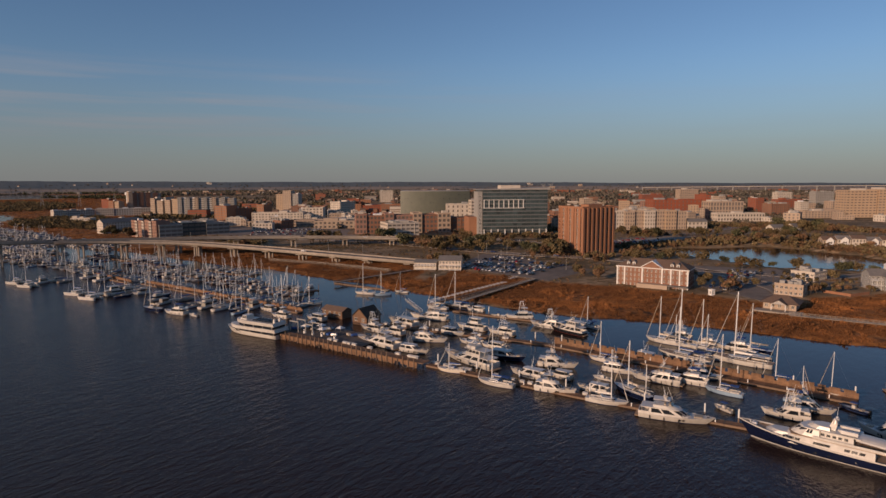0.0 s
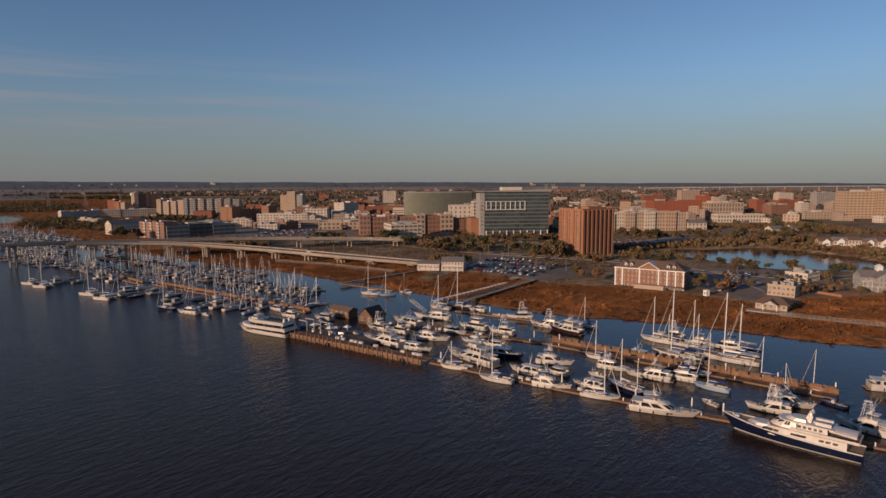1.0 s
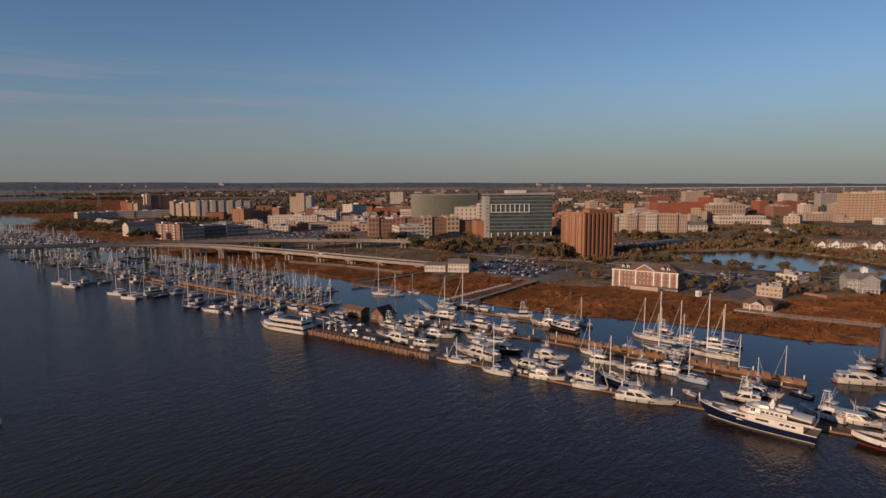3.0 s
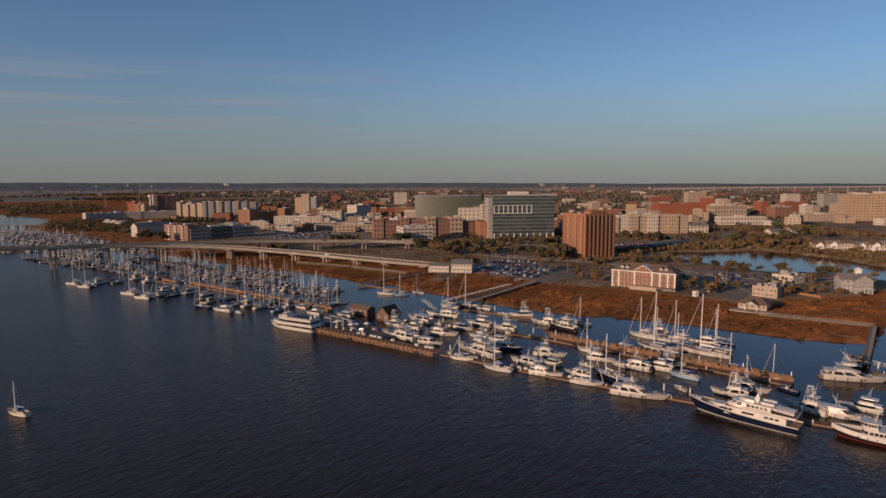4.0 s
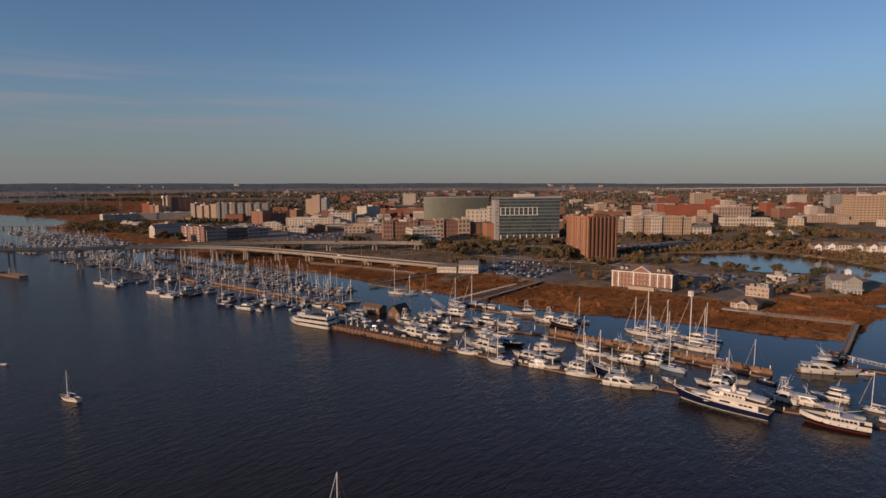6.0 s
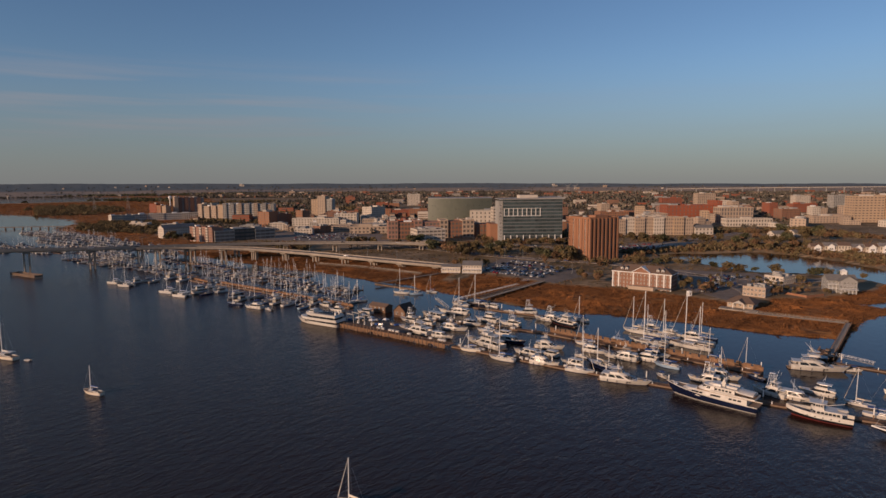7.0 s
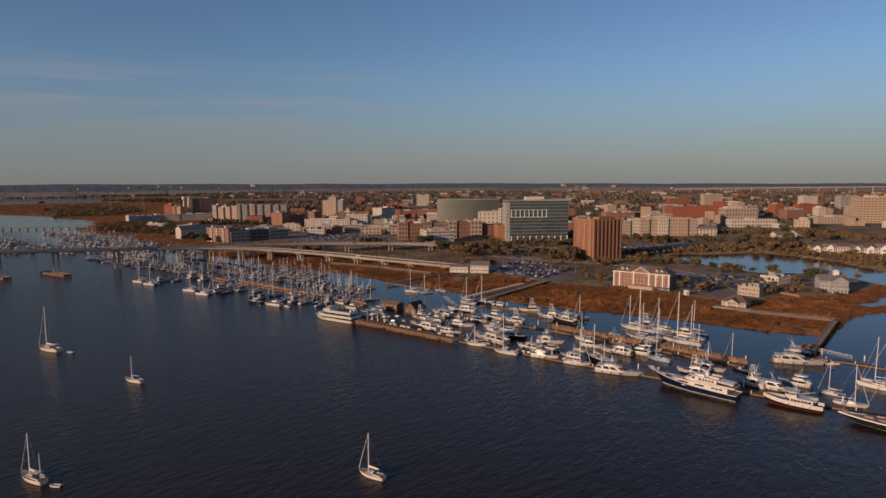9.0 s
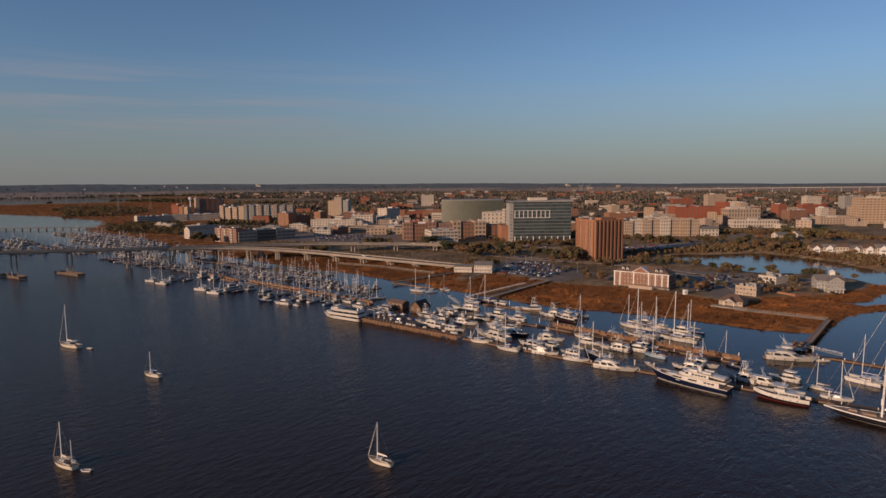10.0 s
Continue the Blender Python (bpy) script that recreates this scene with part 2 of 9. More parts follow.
def water_material():
    m = bpy.data.materials.new("river_water")
    m.use_nodes = True
    n, l = m.node_tree.nodes, m.node_tree.links
    b = n["Principled BSDF"]
    b.inputs["Base Color"].default_value = (0.0265, 0.0140, 0.0094, 1)
    b.inputs["IOR"].default_value = 1.27
    tc, mp = n.new("ShaderNodeTexCoord"), n.new("ShaderNodeMapping")
    mp.vector_type = "TEXTURE"
    mp.inputs["Rotation"].default_value = (0, 0, radians(52))
    mp.inputs["Scale"].default_value = (2.4, 1.0, 1.0)
    l.new(tc.outputs["Object"], mp.inputs["Vector"])
    # wind ripples on the open river; calmer water inside the docks and in the creeks
    lee, inland = n.new("ShaderNodeMapRange"), n.new("ShaderNodeVectorMath")
    inland.operation = "DOT_PRODUCT"
    inland.inputs[1].default_value = (0.626, 0.78, 0)
    lee.inputs["From Min"].default_value, lee.inputs["From Max"].default_value = 205, 270
    lee.inputs["To Min"].default_value, lee.inputs["To Max"].default_value = 1.0, 0.17
    l.new(tc.outputs["Object"], inland.inputs[0])
    l.new(inland.outputs["Value"], lee.inputs["Value"])
    calm = n.new("ShaderNodeMapRange")
    calm.inputs["From Min"].default_value, calm.inputs["From Max"].default_value = 205, 270
    calm.inputs["To Min"].default_value, calm.inputs["To Max"].default_value = 0.19, 0.06
    l.new(inland.outputs["Value"], calm.inputs["Value"])
    l.new(calm.outputs[0], b.inputs["Roughness"])
    last = None
    for scale, dist, strength in ((0.09, 1.0, 0.16), (0.42, 0.70, 0.55), (1.7, 0.20, 0.85)):
        t, bp = n.new("ShaderNodeTexNoise"), n.new("ShaderNodeBump")
        t.inputs["Scale"].default_value, t.inputs["Detail"].default_value, t.inputs["Roughness"].default_value = scale, 3, 0.55
        t.inputs["Distortion"].default_value = 0.4
        bp.inputs["Distance"].default_value = dist
        force = n.new("ShaderNodeMath")
        force.operation = "MULTIPLY"
        force.inputs[1].default_value = strength
        l.new(lee.outputs[0], force.inputs[0])
        l.new(force.outputs[0], bp.inputs["Strength"])
        l.new(mp.outputs["Vector"], t.inputs["Vector"])
        l.new(t.outputs["Fac"], bp.inputs["Height"])
        if last:
            l.new(last.outputs["Normal"], bp.inputs["Normal"])
        last = bp
    l.new(last.outputs["Normal"], b.inputs["Normal"])
    return m


def ground_material():
    """Dry marsh, grass, bare soil and far country, told apart by the vertex attribute "marsh"."""
    m = bpy.data.materials.new("ground_cover")
    m.use_nodes = True
    n, l = m.node_tree.nodes, m.node_tree.links
    b = n["Principled BSDF"]
    b.inputs["Roughness"].default_value, b.inputs["Specular IOR Level"].default_value = 0.9, 0.1
    tc = n.new("ShaderNodeTexCoord")

    def noise_ramp(scale, c0, c1, p0=0.38, p1=0.62):
        t, r = n.new("ShaderNodeTexNoise"), n.new("ShaderNodeValToRGB")
        t.inputs["Scale"].default_value, t.inputs["Detail"].default_value = scale, 5
        r.color_ramp.elements[0].position, r.color_ramp.elements[1].position = p0, p1
        r.color_ramp.elements[0].color, r.color_ramp.elements[1].color = (*c0, 1), (*c1, 1)
        l.new(tc.outputs["Object"], t.inputs["Vector"])
        l.new(t.outputs["Fac"], r.inputs["Fac"])
        return r.outputs["Color"]

    def mix(f, a, c):
        x = n.new("ShaderNodeMix")
        x.data_type = "RGBA"
        l.new(f, x.inputs["Factor"])
        l.new(a, x.inputs["A"])
        l.new(c, x.inputs["B"])
        return x.outputs["Result"]

    fine = noise_ramp(0.16, (0.0, 0.0, 0.0), (1, 1, 1), 0.45, 0.55)
    marsh = mix(fine, noise_ramp(0.035, (0.27, 0.105, 0.030), (0.44, 0.190, 0.055)), noise_ramp(0.06, (0.07, 0.036, 0.018), (0.32, 0.130, 0.040)))
    town = mix(fine, noise_ramp(0.012, (0.12, 0.088, 0.048), (0.28, 0.19, 0.105)), noise_ramp(0.03, (0.17, 0.118, 0.066), (0.38, 0.26, 0.15)))
    at = n.new("ShaderNodeAttribute")
    at.attribute_name = "marsh"
    l.new(mix(at.outputs["Fac"], town, marsh), b.inputs["Base Color"])
    bt, bp = n.new("ShaderNodeTexNoise"), n.new("ShaderNodeBump")
    bt.inputs["Scale"].default_value = 0.5
    bp.inputs["Strength"].default_value = 0.6
    l.new(tc.outputs["Object"], bt.inputs["Vector"])
    l.new(bt.outputs["Fac"], bp.inputs["Height"])
    l.new(bp.outputs["Normal"], b.inputs["Normal"])
    return m


# Base colour paled for blinds and for sun caught in the hotel windows.
HOTELGLASS = material("coated_window_pane", (0.26, 0.22, 0.18), 0.17, second=(0.18, 0.16, 0.135), scale=0.3, vary=0.3, ior=2.0)


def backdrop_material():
    """Bands of wood, marsh and water far off, drawn out along the horizon, with a wooded skyline; haze is put in as
    bluish tone and glow.
    """
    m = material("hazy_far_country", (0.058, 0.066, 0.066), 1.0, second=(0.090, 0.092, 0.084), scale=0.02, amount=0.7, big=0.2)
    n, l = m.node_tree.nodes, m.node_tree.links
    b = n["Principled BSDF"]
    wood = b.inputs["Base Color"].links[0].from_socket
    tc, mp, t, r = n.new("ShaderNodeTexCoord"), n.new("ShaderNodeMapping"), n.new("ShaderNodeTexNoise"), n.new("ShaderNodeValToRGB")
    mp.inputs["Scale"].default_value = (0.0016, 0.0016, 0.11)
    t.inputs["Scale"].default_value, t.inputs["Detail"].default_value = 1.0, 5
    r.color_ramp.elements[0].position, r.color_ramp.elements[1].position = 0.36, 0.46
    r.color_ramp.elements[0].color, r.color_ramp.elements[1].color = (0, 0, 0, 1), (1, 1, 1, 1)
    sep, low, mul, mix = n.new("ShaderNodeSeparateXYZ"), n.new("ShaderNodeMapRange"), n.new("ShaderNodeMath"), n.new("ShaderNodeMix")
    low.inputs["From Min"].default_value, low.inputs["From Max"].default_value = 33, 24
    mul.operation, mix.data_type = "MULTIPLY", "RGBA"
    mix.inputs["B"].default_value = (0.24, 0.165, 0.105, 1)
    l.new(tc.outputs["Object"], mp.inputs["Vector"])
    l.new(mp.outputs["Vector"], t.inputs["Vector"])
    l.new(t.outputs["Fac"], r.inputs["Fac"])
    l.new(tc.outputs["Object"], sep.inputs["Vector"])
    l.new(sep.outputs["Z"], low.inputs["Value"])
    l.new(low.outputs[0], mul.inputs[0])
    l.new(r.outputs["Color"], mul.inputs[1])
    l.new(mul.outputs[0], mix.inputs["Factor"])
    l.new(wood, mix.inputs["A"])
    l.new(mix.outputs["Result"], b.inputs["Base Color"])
    # Faint blue-grey emission stands in for haze over the far country.
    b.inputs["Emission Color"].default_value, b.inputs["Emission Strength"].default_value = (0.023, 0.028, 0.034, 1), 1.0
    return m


WATER, GROUND = water_material(), ground_material()

# ---- mesh helpers ----
def part(name, bm, mats, parent=None, label=""):
    """Links a bmesh as one mesh object under a thing or a part."""
    me = bpy.data.meshes.new(name)
    bm.normal_update()
    bm.to_mesh(me)
    bm.free()
    return part_of(name, me, mats, parent, label)


def part_of(name, me, mats, parent=None, label="", m=None):
    for x in (mats if isinstance(mats, (list, tuple)) else [mats]):
        if x.name not in me.materials:
            me.materials.append(x)
    ob = new(name, me)
    if parent:
        ob.parent = parent
    if m is not None:
        ob.matrix_basis = m
    if label:
        tagged(ob, label)
    return ob


def thing(name, label, category, m, group="", kind=""):
    ob = new(name)
    ob.empty_display_size = 0.5
    ob.matrix_basis = m
    return tagged(ob, label, category, group, kind)


def box(bm, x0, y0, z0, x1, y1, z1, mi=0, taper=0.0):
    """A box; taper pulls its top in by that many metres on each side."""
    v = [bm.verts.new(p) for p in ((x0, y0, z0), (x1, y0, z0), (x1, y1, z0), (x0, y1, z0),
                                   (x0 + taper, y0 + taper, z1), (x1 - taper, y0 + taper, z1), (x1 - taper, y1 - taper, z1), (x0 + taper, y1 - taper, z1))]
    for f in ((3, 2, 1, 0), (4, 5, 6, 7), (0, 1, 5, 4), (1, 2, 6, 5), (2, 3, 7, 6), (3, 0, 4, 7)):
        bm.faces.new([v[i] for i in f]).material_index = mi
    return bm


def rod(bm, a, b, r, r2=None, n=6, mi=0):
    """A round bar from a to b."""
    a, b = Vector(a), Vector(b)
    q = (b - a).to_track_quat("Z", "Y")
    r2 = r if r2 is None else r2
    lo = [bm.verts.new(a + q @ Vector((r * math.cos(6.2832 * i / n), r * math.sin(6.2832 * i / n), 0))) for i in range(n)]
    hi = [bm.verts.new(b + q @ Vector((r2 * math.cos(6.2832 * i / n), r2 * math.sin(6.2832 * i / n), 0))) for i in range(n)]
    for i in range(n):
        bm.faces.new((lo[i], lo[(i + 1) % n], hi[(i + 1) % n], hi[i])).material_index = mi
    bm.faces.new(lo[::-1]).material_index = mi
    bm.faces.new(hi).material_index = mi
    return bm


def loft(bm, rings, mi=0, cap=True, closed=True):
    """Skins rings of points, each with as many points as the others."""
    rs = [[bm.verts.new(p) for p in ring] for ring in rings]
    n = len(rs[0])
    for a, b in zip(rs, rs[1:]):
        for i in range(n if closed else n - 1):
            j = (i + 1) % n
            try:
                bm.faces.new((a[i], a[j], b[j], b[i])).material_index = mi
            except ValueError:
                pass
    if cap and closed:
        bm.faces.new(rs[0][::-1]).material_index = mi
        bm.faces.new(rs[-1]).material_index = mi
    return rs


def prism(bm, pts, z0, z1, mi=0, inset=0.0):
    """An upright prism over a plan outline (counter-clockwise), its top pulled in towards the middle by inset of its size."""
    cx, cy = sum(p[0] for p in pts) / len(pts), sum(p[1] for p in pts) / len(pts)
    return loft(bm, [[(x, y, z0) for x, y in pts], [(cx + (x - cx) * (1 - inset), cy + (y - cy) * (1 - inset), z1) for x, y in pts]], mi)


ALONG, INLAND = Vector((0.809, -0.588, 0)), Vector((0.588, 0.809, 0))      # along the quay, and away from the river
QUAY_DEG = -36.0

# ---- river, land and backdrop ----
SHORE = [(900, 480), (560, 400), (400, 352), (320, 336), (261, 326), (244, 318), (230, 308), (214, 290), (204, 280), (193, 268), (178, 272), (164, 279), (151, 289),
         (140, 296), (119, 312), (97, 322), (83, 327), (58, 339), (38, 354), (20, 372), (8, 386), (-8, 399), (-23, 408), (-30, 426), (-57, 443), (-84, 467),
         (-115, 497), (-146, 515), (-174, 535), (-212, 565), (-257, 603), (-302, 635), (-362, 689), (-445, 776), (-521, 838), (-587, 889),
         (-700, 1019), (-730, 1135), (-835, 1265), (-1011, 1406), (-1234, 1528), (-3000, 2300), (-9000, 2600), (-9000, 9000), (9000, 9000), (9000, 480)]
LAGOON = [(212, 604), (232, 612), (249, 619), (270, 614), (310, 623), (336, 626), (352, 596), (369, 560), (372, 517), (371, 487), (400, 458), (450, 442), (450, 400), (380, 404), (330, 409), (322, 425), (322, 450), (305, 464), (285, 475),
          (262, 479), (249, 494), (239, 524), (229, 556), (217, 580)]
INLET = [(252, 350), (275, 357), (300, 380), (380, 425), (460, 440), (460, 405), (330, 365), (285, 345), (262, 340)]
FAR_RIVER = [(-4800, 2350), (-2600, 2300), (-1790, 2320), (-1700, 2480), (-1560, 2680), (-1540, 2960), (-1900, 3250), (-2300, 3560), (-2900, 3500), (-4800, 3700)]
FAR_BAY = [(500, 3900), (1300, 3700), (2100, 3500), (3200, 2700), (3500, 2900), (2500, 3600), (1500, 4200), (600, 4350)]
MARSHES = [  # stretches of dry marsh grass
    [(900, 470), (400, 345), (300, 330), (230, 300), (180, 250), (140, 280), (60, 340), (10, 380), (-20, 398), (-4, 424), (14, 452), (20, 482), (48, 452), (76, 422), (104, 409), (114, 406), (156, 374), (170, 356), (192, 354), (215, 363), (262, 372), (330, 420), (900, 560)],
    [(-18, 392), (-40, 420), (-150, 505), (-300, 625), (-380, 690), (-300, 700), (-225, 660), (-160, 612), (-70, 560), (-8, 522), (4, 500), (0, 470), (-6, 440), (10, 420)],
    [(-362, 680), (-600, 880), (-740, 1020), (-740, 1140), (-1000, 1400), (-1300, 1530), (-2600, 2250), (-1500, 2100), (-900, 1500), (-640, 1180), (-560, 1000), (-430, 850), (-330, 770), (-300, 700)],
    [(-700, 1150), (-560, 1000), (-480, 1010), (-560, 1300), (-800, 2000), (-1300, 2400), (-1500, 2100), (-900, 1500)],
    [(-4000, 2400), (-1800, 2230), (-1400, 2500), (-1700, 2950), (-2500, 3900), (-2000, 4300), (-1200, 2900), (-900, 2300), (-1600, 2000), (-4000, 2000)],
]


def inside_distance(px, py, poly):
    """Signed distance of points to a closed outline in plan: positive inside."""
    a = np.array(poly, float)
    b = np.roll(a, -1, 0)
    best, odd = np.full(px.shape, 1e9), np.zeros(px.shape, bool)
    for (x0, y0), (x1, y1) in zip(a, b):
        dx, dy = x1 - x0, y1 - y0
        t = np.clip(((px - x0) * dx + (py - y0) * dy) / (dx * dx + dy * dy), 0, 1)
        best = np.minimum(best, np.hypot(px - x0 - t * dx, py - y0 - t * dy))
        if dy:
            odd ^= ((y0 > py) != (y1 > py)) & (px < x0 + (py - y0) * dx / dy)
    return np.where(odd, best, -best)


def ripple(x, y):
    """A smooth uneven field of about -1 to 1, to roughen outlines."""
    return (np.sin(x * 0.21 + 1.7 * np.sin(y * 0.13)) + np.sin(y * 0.27 + 1.3 * np.sin(x * 0.17 + 2)) + 0.6 * np.sin(x * 0.63 + y * 0.51)) / 2.6


def land_height(x, y):
    d = inside_distance(x, y, SHORE)
    for hole in (LAGOON, INLET, FAR_RIVER, FAR_BAY):
        d = np.minimum(d, -inside_distance(x, y, hole))
    d = d + 2.2 * ripple(x, y)
    wet = np.clip(d / 6, -1, 1)
    z = np.where(wet > 0, 0.15 + 0.75 * wet, wet * 2.5)
    m = np.maximum.reduce([np.clip((inside_distance(x, y, p) + 3 * ripple(x * 0.7, y * 0.7)) / 6 + 0.5, 0, 1) for p in MARSHES])
    return z + np.where(wet >= 1, (1 - m) * 0.9, 0), m


def axis(lo, hi, step, far):
    """Grid lines: even from lo to hi, then ever wider out to far."""
    mid, s = list(np.arange(lo, hi + step, step)), step
    while mid[-1] < far[1]:
        s *= 1.055
        mid.append(mid[-1] + s)
    s = step
    while mid[0] > far[0]:
        s *= 1.055
        mid.insert(0, mid[0] - s)
    return np.array(mid)


def build_ground():
    xs, ys = axis(-330, 420, 3.2, (-4900, 4900)), axis(235, 640, 3.2, (-4900, 4900))
    gx, gy = np.meshgrid(xs, ys)
    z, m = land_height(gx, gy)
    nx, ny = len(xs), len(ys)
    i = np.arange((ny - 1) * (nx - 1))
    r, c = i // (nx - 1), i % (nx - 1)
    faces = np.stack([r * nx + c, r * nx + c + 1, (r + 1) * nx + c + 1, (r + 1) * nx + c], 1)
    me = bpy.data.meshes.new("ground")
    me.from_pydata(np.stack([gx, gy, z], -1).reshape(-1, 3).tolist(), [], faces.tolist())
    me.attributes.new("marsh", "FLOAT", "POINT").data.foreach_set("value", m.ravel().astype(np.float32))
    me.polygons.foreach_set("use_smooth", np.ones(len(faces), bool))
    ob = part_of("ground", me, GROUND)
    tagged(ob, "flat coastal ground of dry marsh, scrub and town lots", "ground", kind="structure")


def build_water():
    bm = bmesh.new()
    bmesh.ops.create_grid(bm, x_segments=8, y_segments=8, size=4900)
    tagged(part("water", bm, WATER), "dark rippled river water reaching to the far banks", "river", kind="structure")


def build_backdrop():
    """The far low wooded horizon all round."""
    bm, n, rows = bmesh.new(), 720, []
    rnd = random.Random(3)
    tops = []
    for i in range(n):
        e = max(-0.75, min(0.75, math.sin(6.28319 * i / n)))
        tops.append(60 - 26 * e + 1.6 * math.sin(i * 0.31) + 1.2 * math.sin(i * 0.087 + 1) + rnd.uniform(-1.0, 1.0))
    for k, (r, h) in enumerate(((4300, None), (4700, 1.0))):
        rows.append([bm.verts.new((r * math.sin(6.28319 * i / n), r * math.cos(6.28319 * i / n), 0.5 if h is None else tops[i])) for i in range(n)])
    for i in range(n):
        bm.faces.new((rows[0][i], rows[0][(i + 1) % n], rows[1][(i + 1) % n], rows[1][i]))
    tagged(part("backdrop", bm, backdrop_material()), "low wooded country on the horizon with haze painted in", "backdrop", kind="structure")


build_ground()
build_water()
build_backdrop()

# ---- docks, piers and bridges ----
def run_of(a, b):
    """Length and pose of a straight run from a to b, with local x along it."""
    a, b = Vector((*a, 0)), Vector((*b, 0))
    d = b - a
    return d.length, pose(a.x, a.y, 0, 0, 0, math.degrees(math.atan2(d.y, d.x)))


PLANKS = {}


def plank_mesh(w):
    if w not in PLANKS:
        bm = bmesh.new()
        box(bm, 0, -w / 2, 0, 3.95, w / 2, 0.09, taper=0.02)
        me = bpy.data.meshes.new("deck_panel")
        bm.to_mesh(me)
        bm.free()
        PLANKS[w] = me
    return PLANKS[w]


def floating_dock(a, b, width=3.2, top=0.62, label="long floating timber dock on the river", piles=16.0, screen=0.0, bollards=True):
    """A floating dock: pontoon, deck panels, guide piles, and a timber wave screen where it has one."""
    length, m = run_of(a, b)
    ob = thing("floating_dock", label, "dock", m, "docks of the marina")
    bm = bmesh.new()
    box(bm, 0, -width / 2 + 0.08, -0.35, length, width / 2 - 0.08, top - 0.1)
    part("pontoon", bm, PILEWOOD, ob)
    k = 0.0
    while k < length - 3.0 and a[1] < 400:
        part_of("deck_panel", plank_mesh(width), DOCKWOOD, ob, m=pose(k, 0, top - 0.09))
        k += 4.0
    if a[1] >= 400:
        bm = bmesh.new()
        box(bm, 0, -width / 2, top - 0.09, length, width / 2, top, taper=0.02)
        part("decking", bm, DOCKWOOD, ob)
    k = 3.0
    while k < length and a[1] < 420:
        bm = bmesh.new()
        rod(bm, (0, 0, -1.5), (0, 0, 1.9), 0.21, 0.20, 8)
        rod(bm, (0, 0, 1.9), (0, 0, 4.1), 0.22, 0.22, 8, 1)
        rod(bm, (0, 0, 4.1), (0, 0, 4.4), 0.24, 0.02, 8, 1)
        part("pile", bm, [PILEWOOD, TRIM], ob).matrix_basis = pose(k, width / 2 + 0.2, 0)
        k += piles
    if bollards:
        k = 5.0
        while k < length:
            bm = bmesh.new()
            box(bm, -0.14, -0.14, 0, 0.14, 0.14, 0.9, taper=0.02)
            box(bm, -0.17, -0.17, 0.9, 0.17, 0.17, 1.0, taper=0.07)
            part("power_pedestal", bm, TRIM, ob, "white power pedestal").matrix_basis = pose(k, -width / 2 + 0.5, top)
            k += 11.0
    if screen:
        rnd, k = random.Random(int(length)), 0.0
        while k < length - 3.3:
            h, wide, bm = screen * rnd.choice((0.92, 1.0, 1.0, 1.05)), rnd.choice((2.1, 2.5, 2.9)), bmesh.new()
            n = int(wide / 0.42)
            for j in range(n):
                box(bm, 0.03 + j * wide / n, -0.12, -0.5, (j + 1) * wide / n - 0.01, 0.12, top + h + 0.05 * rnd.random())
            box(bm, wide, -0.1, -0.5, wide + 0.85, 0.1, top + h * rnd.choice((0.5, 0.6, 0.75)))
            for f in (0.35, 0.8):
                box(bm, 0, -0.2, top + h * f, wide, -0.12, top + h * f + 0.2)
            part("wave_screen_panel", bm, DOCKWOOD, ob).matrix_basis = pose(k, width / 2 - 0.1, 0)
            k += wide + 0.85
    return ob


def piled_pier(a, b, width=3.0, top=2.2, label="timber pier on piles", rails=True, boarded=False, mat=None):
    """A fixed pier: deck panels on beams, pairs of piles, handrails; boarded sides close it down to the water."""
    length, m = run_of(a, b)
    ob = thing("pier", label, "pier", m)
    bm = bmesh.new()
    for y in (-width * 0.36, 0, width * 0.36):
        box(bm, 0, y - 0.12, top - 0.45, length, y + 0.12, top - 0.1)
    part("beam", bm, PILEWOOD, ob)
    k = 0.0
    while k < length - 3.0:
        part_of("deck_panel", plank_mesh(width), mat or DOCKWOOD, ob, m=pose(k, 0, top - 0.09))
        k += 4.0
    k = 1.0
    while k < length:
        for y in (-width / 2 + 0.2, width / 2 - 0.2):
            bm = bmesh.new()
            rod(bm, (0, 0, -2), (0, 0, top - 0.1), 0.17, n=7)
            part("pile", bm, PILEWOOD, ob).matrix_basis = pose(k, y, 0)
        k += 4.0
    if rails:
        for y in (-width / 2 + 0.08, width / 2 - 0.08):
            bm = bmesh.new()
            box(bm, 0, y - 0.05, top + 0.95, length, y + 0.05, top + 1.05)
            box(bm, 0, y - 0.03, top + 0.5, length, y + 0.03, top + 0.6)
            k = 0.1
            while k < length:
                box(bm, k, y - 0.06, top, k + 0.12, y + 0.06, top + 1.0)
                k += 2.0
            part("handrail", bm, mat or DOCKWOOD, ob)
    if boarded:
        k, rnd = 0.0, random.Random(5)
        while k < length - 2.4:
            gap = rnd.random() < 0.1 or 22 < k < 32 and rnd.random() < 0.5
            for j in range(5):
                bm = bmesh.new()
                box(bm, 0, -0.1, 1.2 if gap else rnd.uniform(-0.3, 0.75), 0.44, 0.1, top - 0.05 + rnd.uniform(0, 0.15))
                part("board", bm, DOCKWOOD, ob).matrix_basis = pose(k + j * 0.48, -width / 2 - 0.1, 0)
            bm = bmesh.new()
            rod(bm, (0, 0, -1.5), (0, 0, top + rnd.choice((0.3, 1.4, 1.8))), 0.2, n=7)
            part("fender_pile", bm, PILEWOOD, ob).matrix_basis = pose(k + 1.2, -width / 2 - 0.42, 0)
            k += 2.45
    return ob


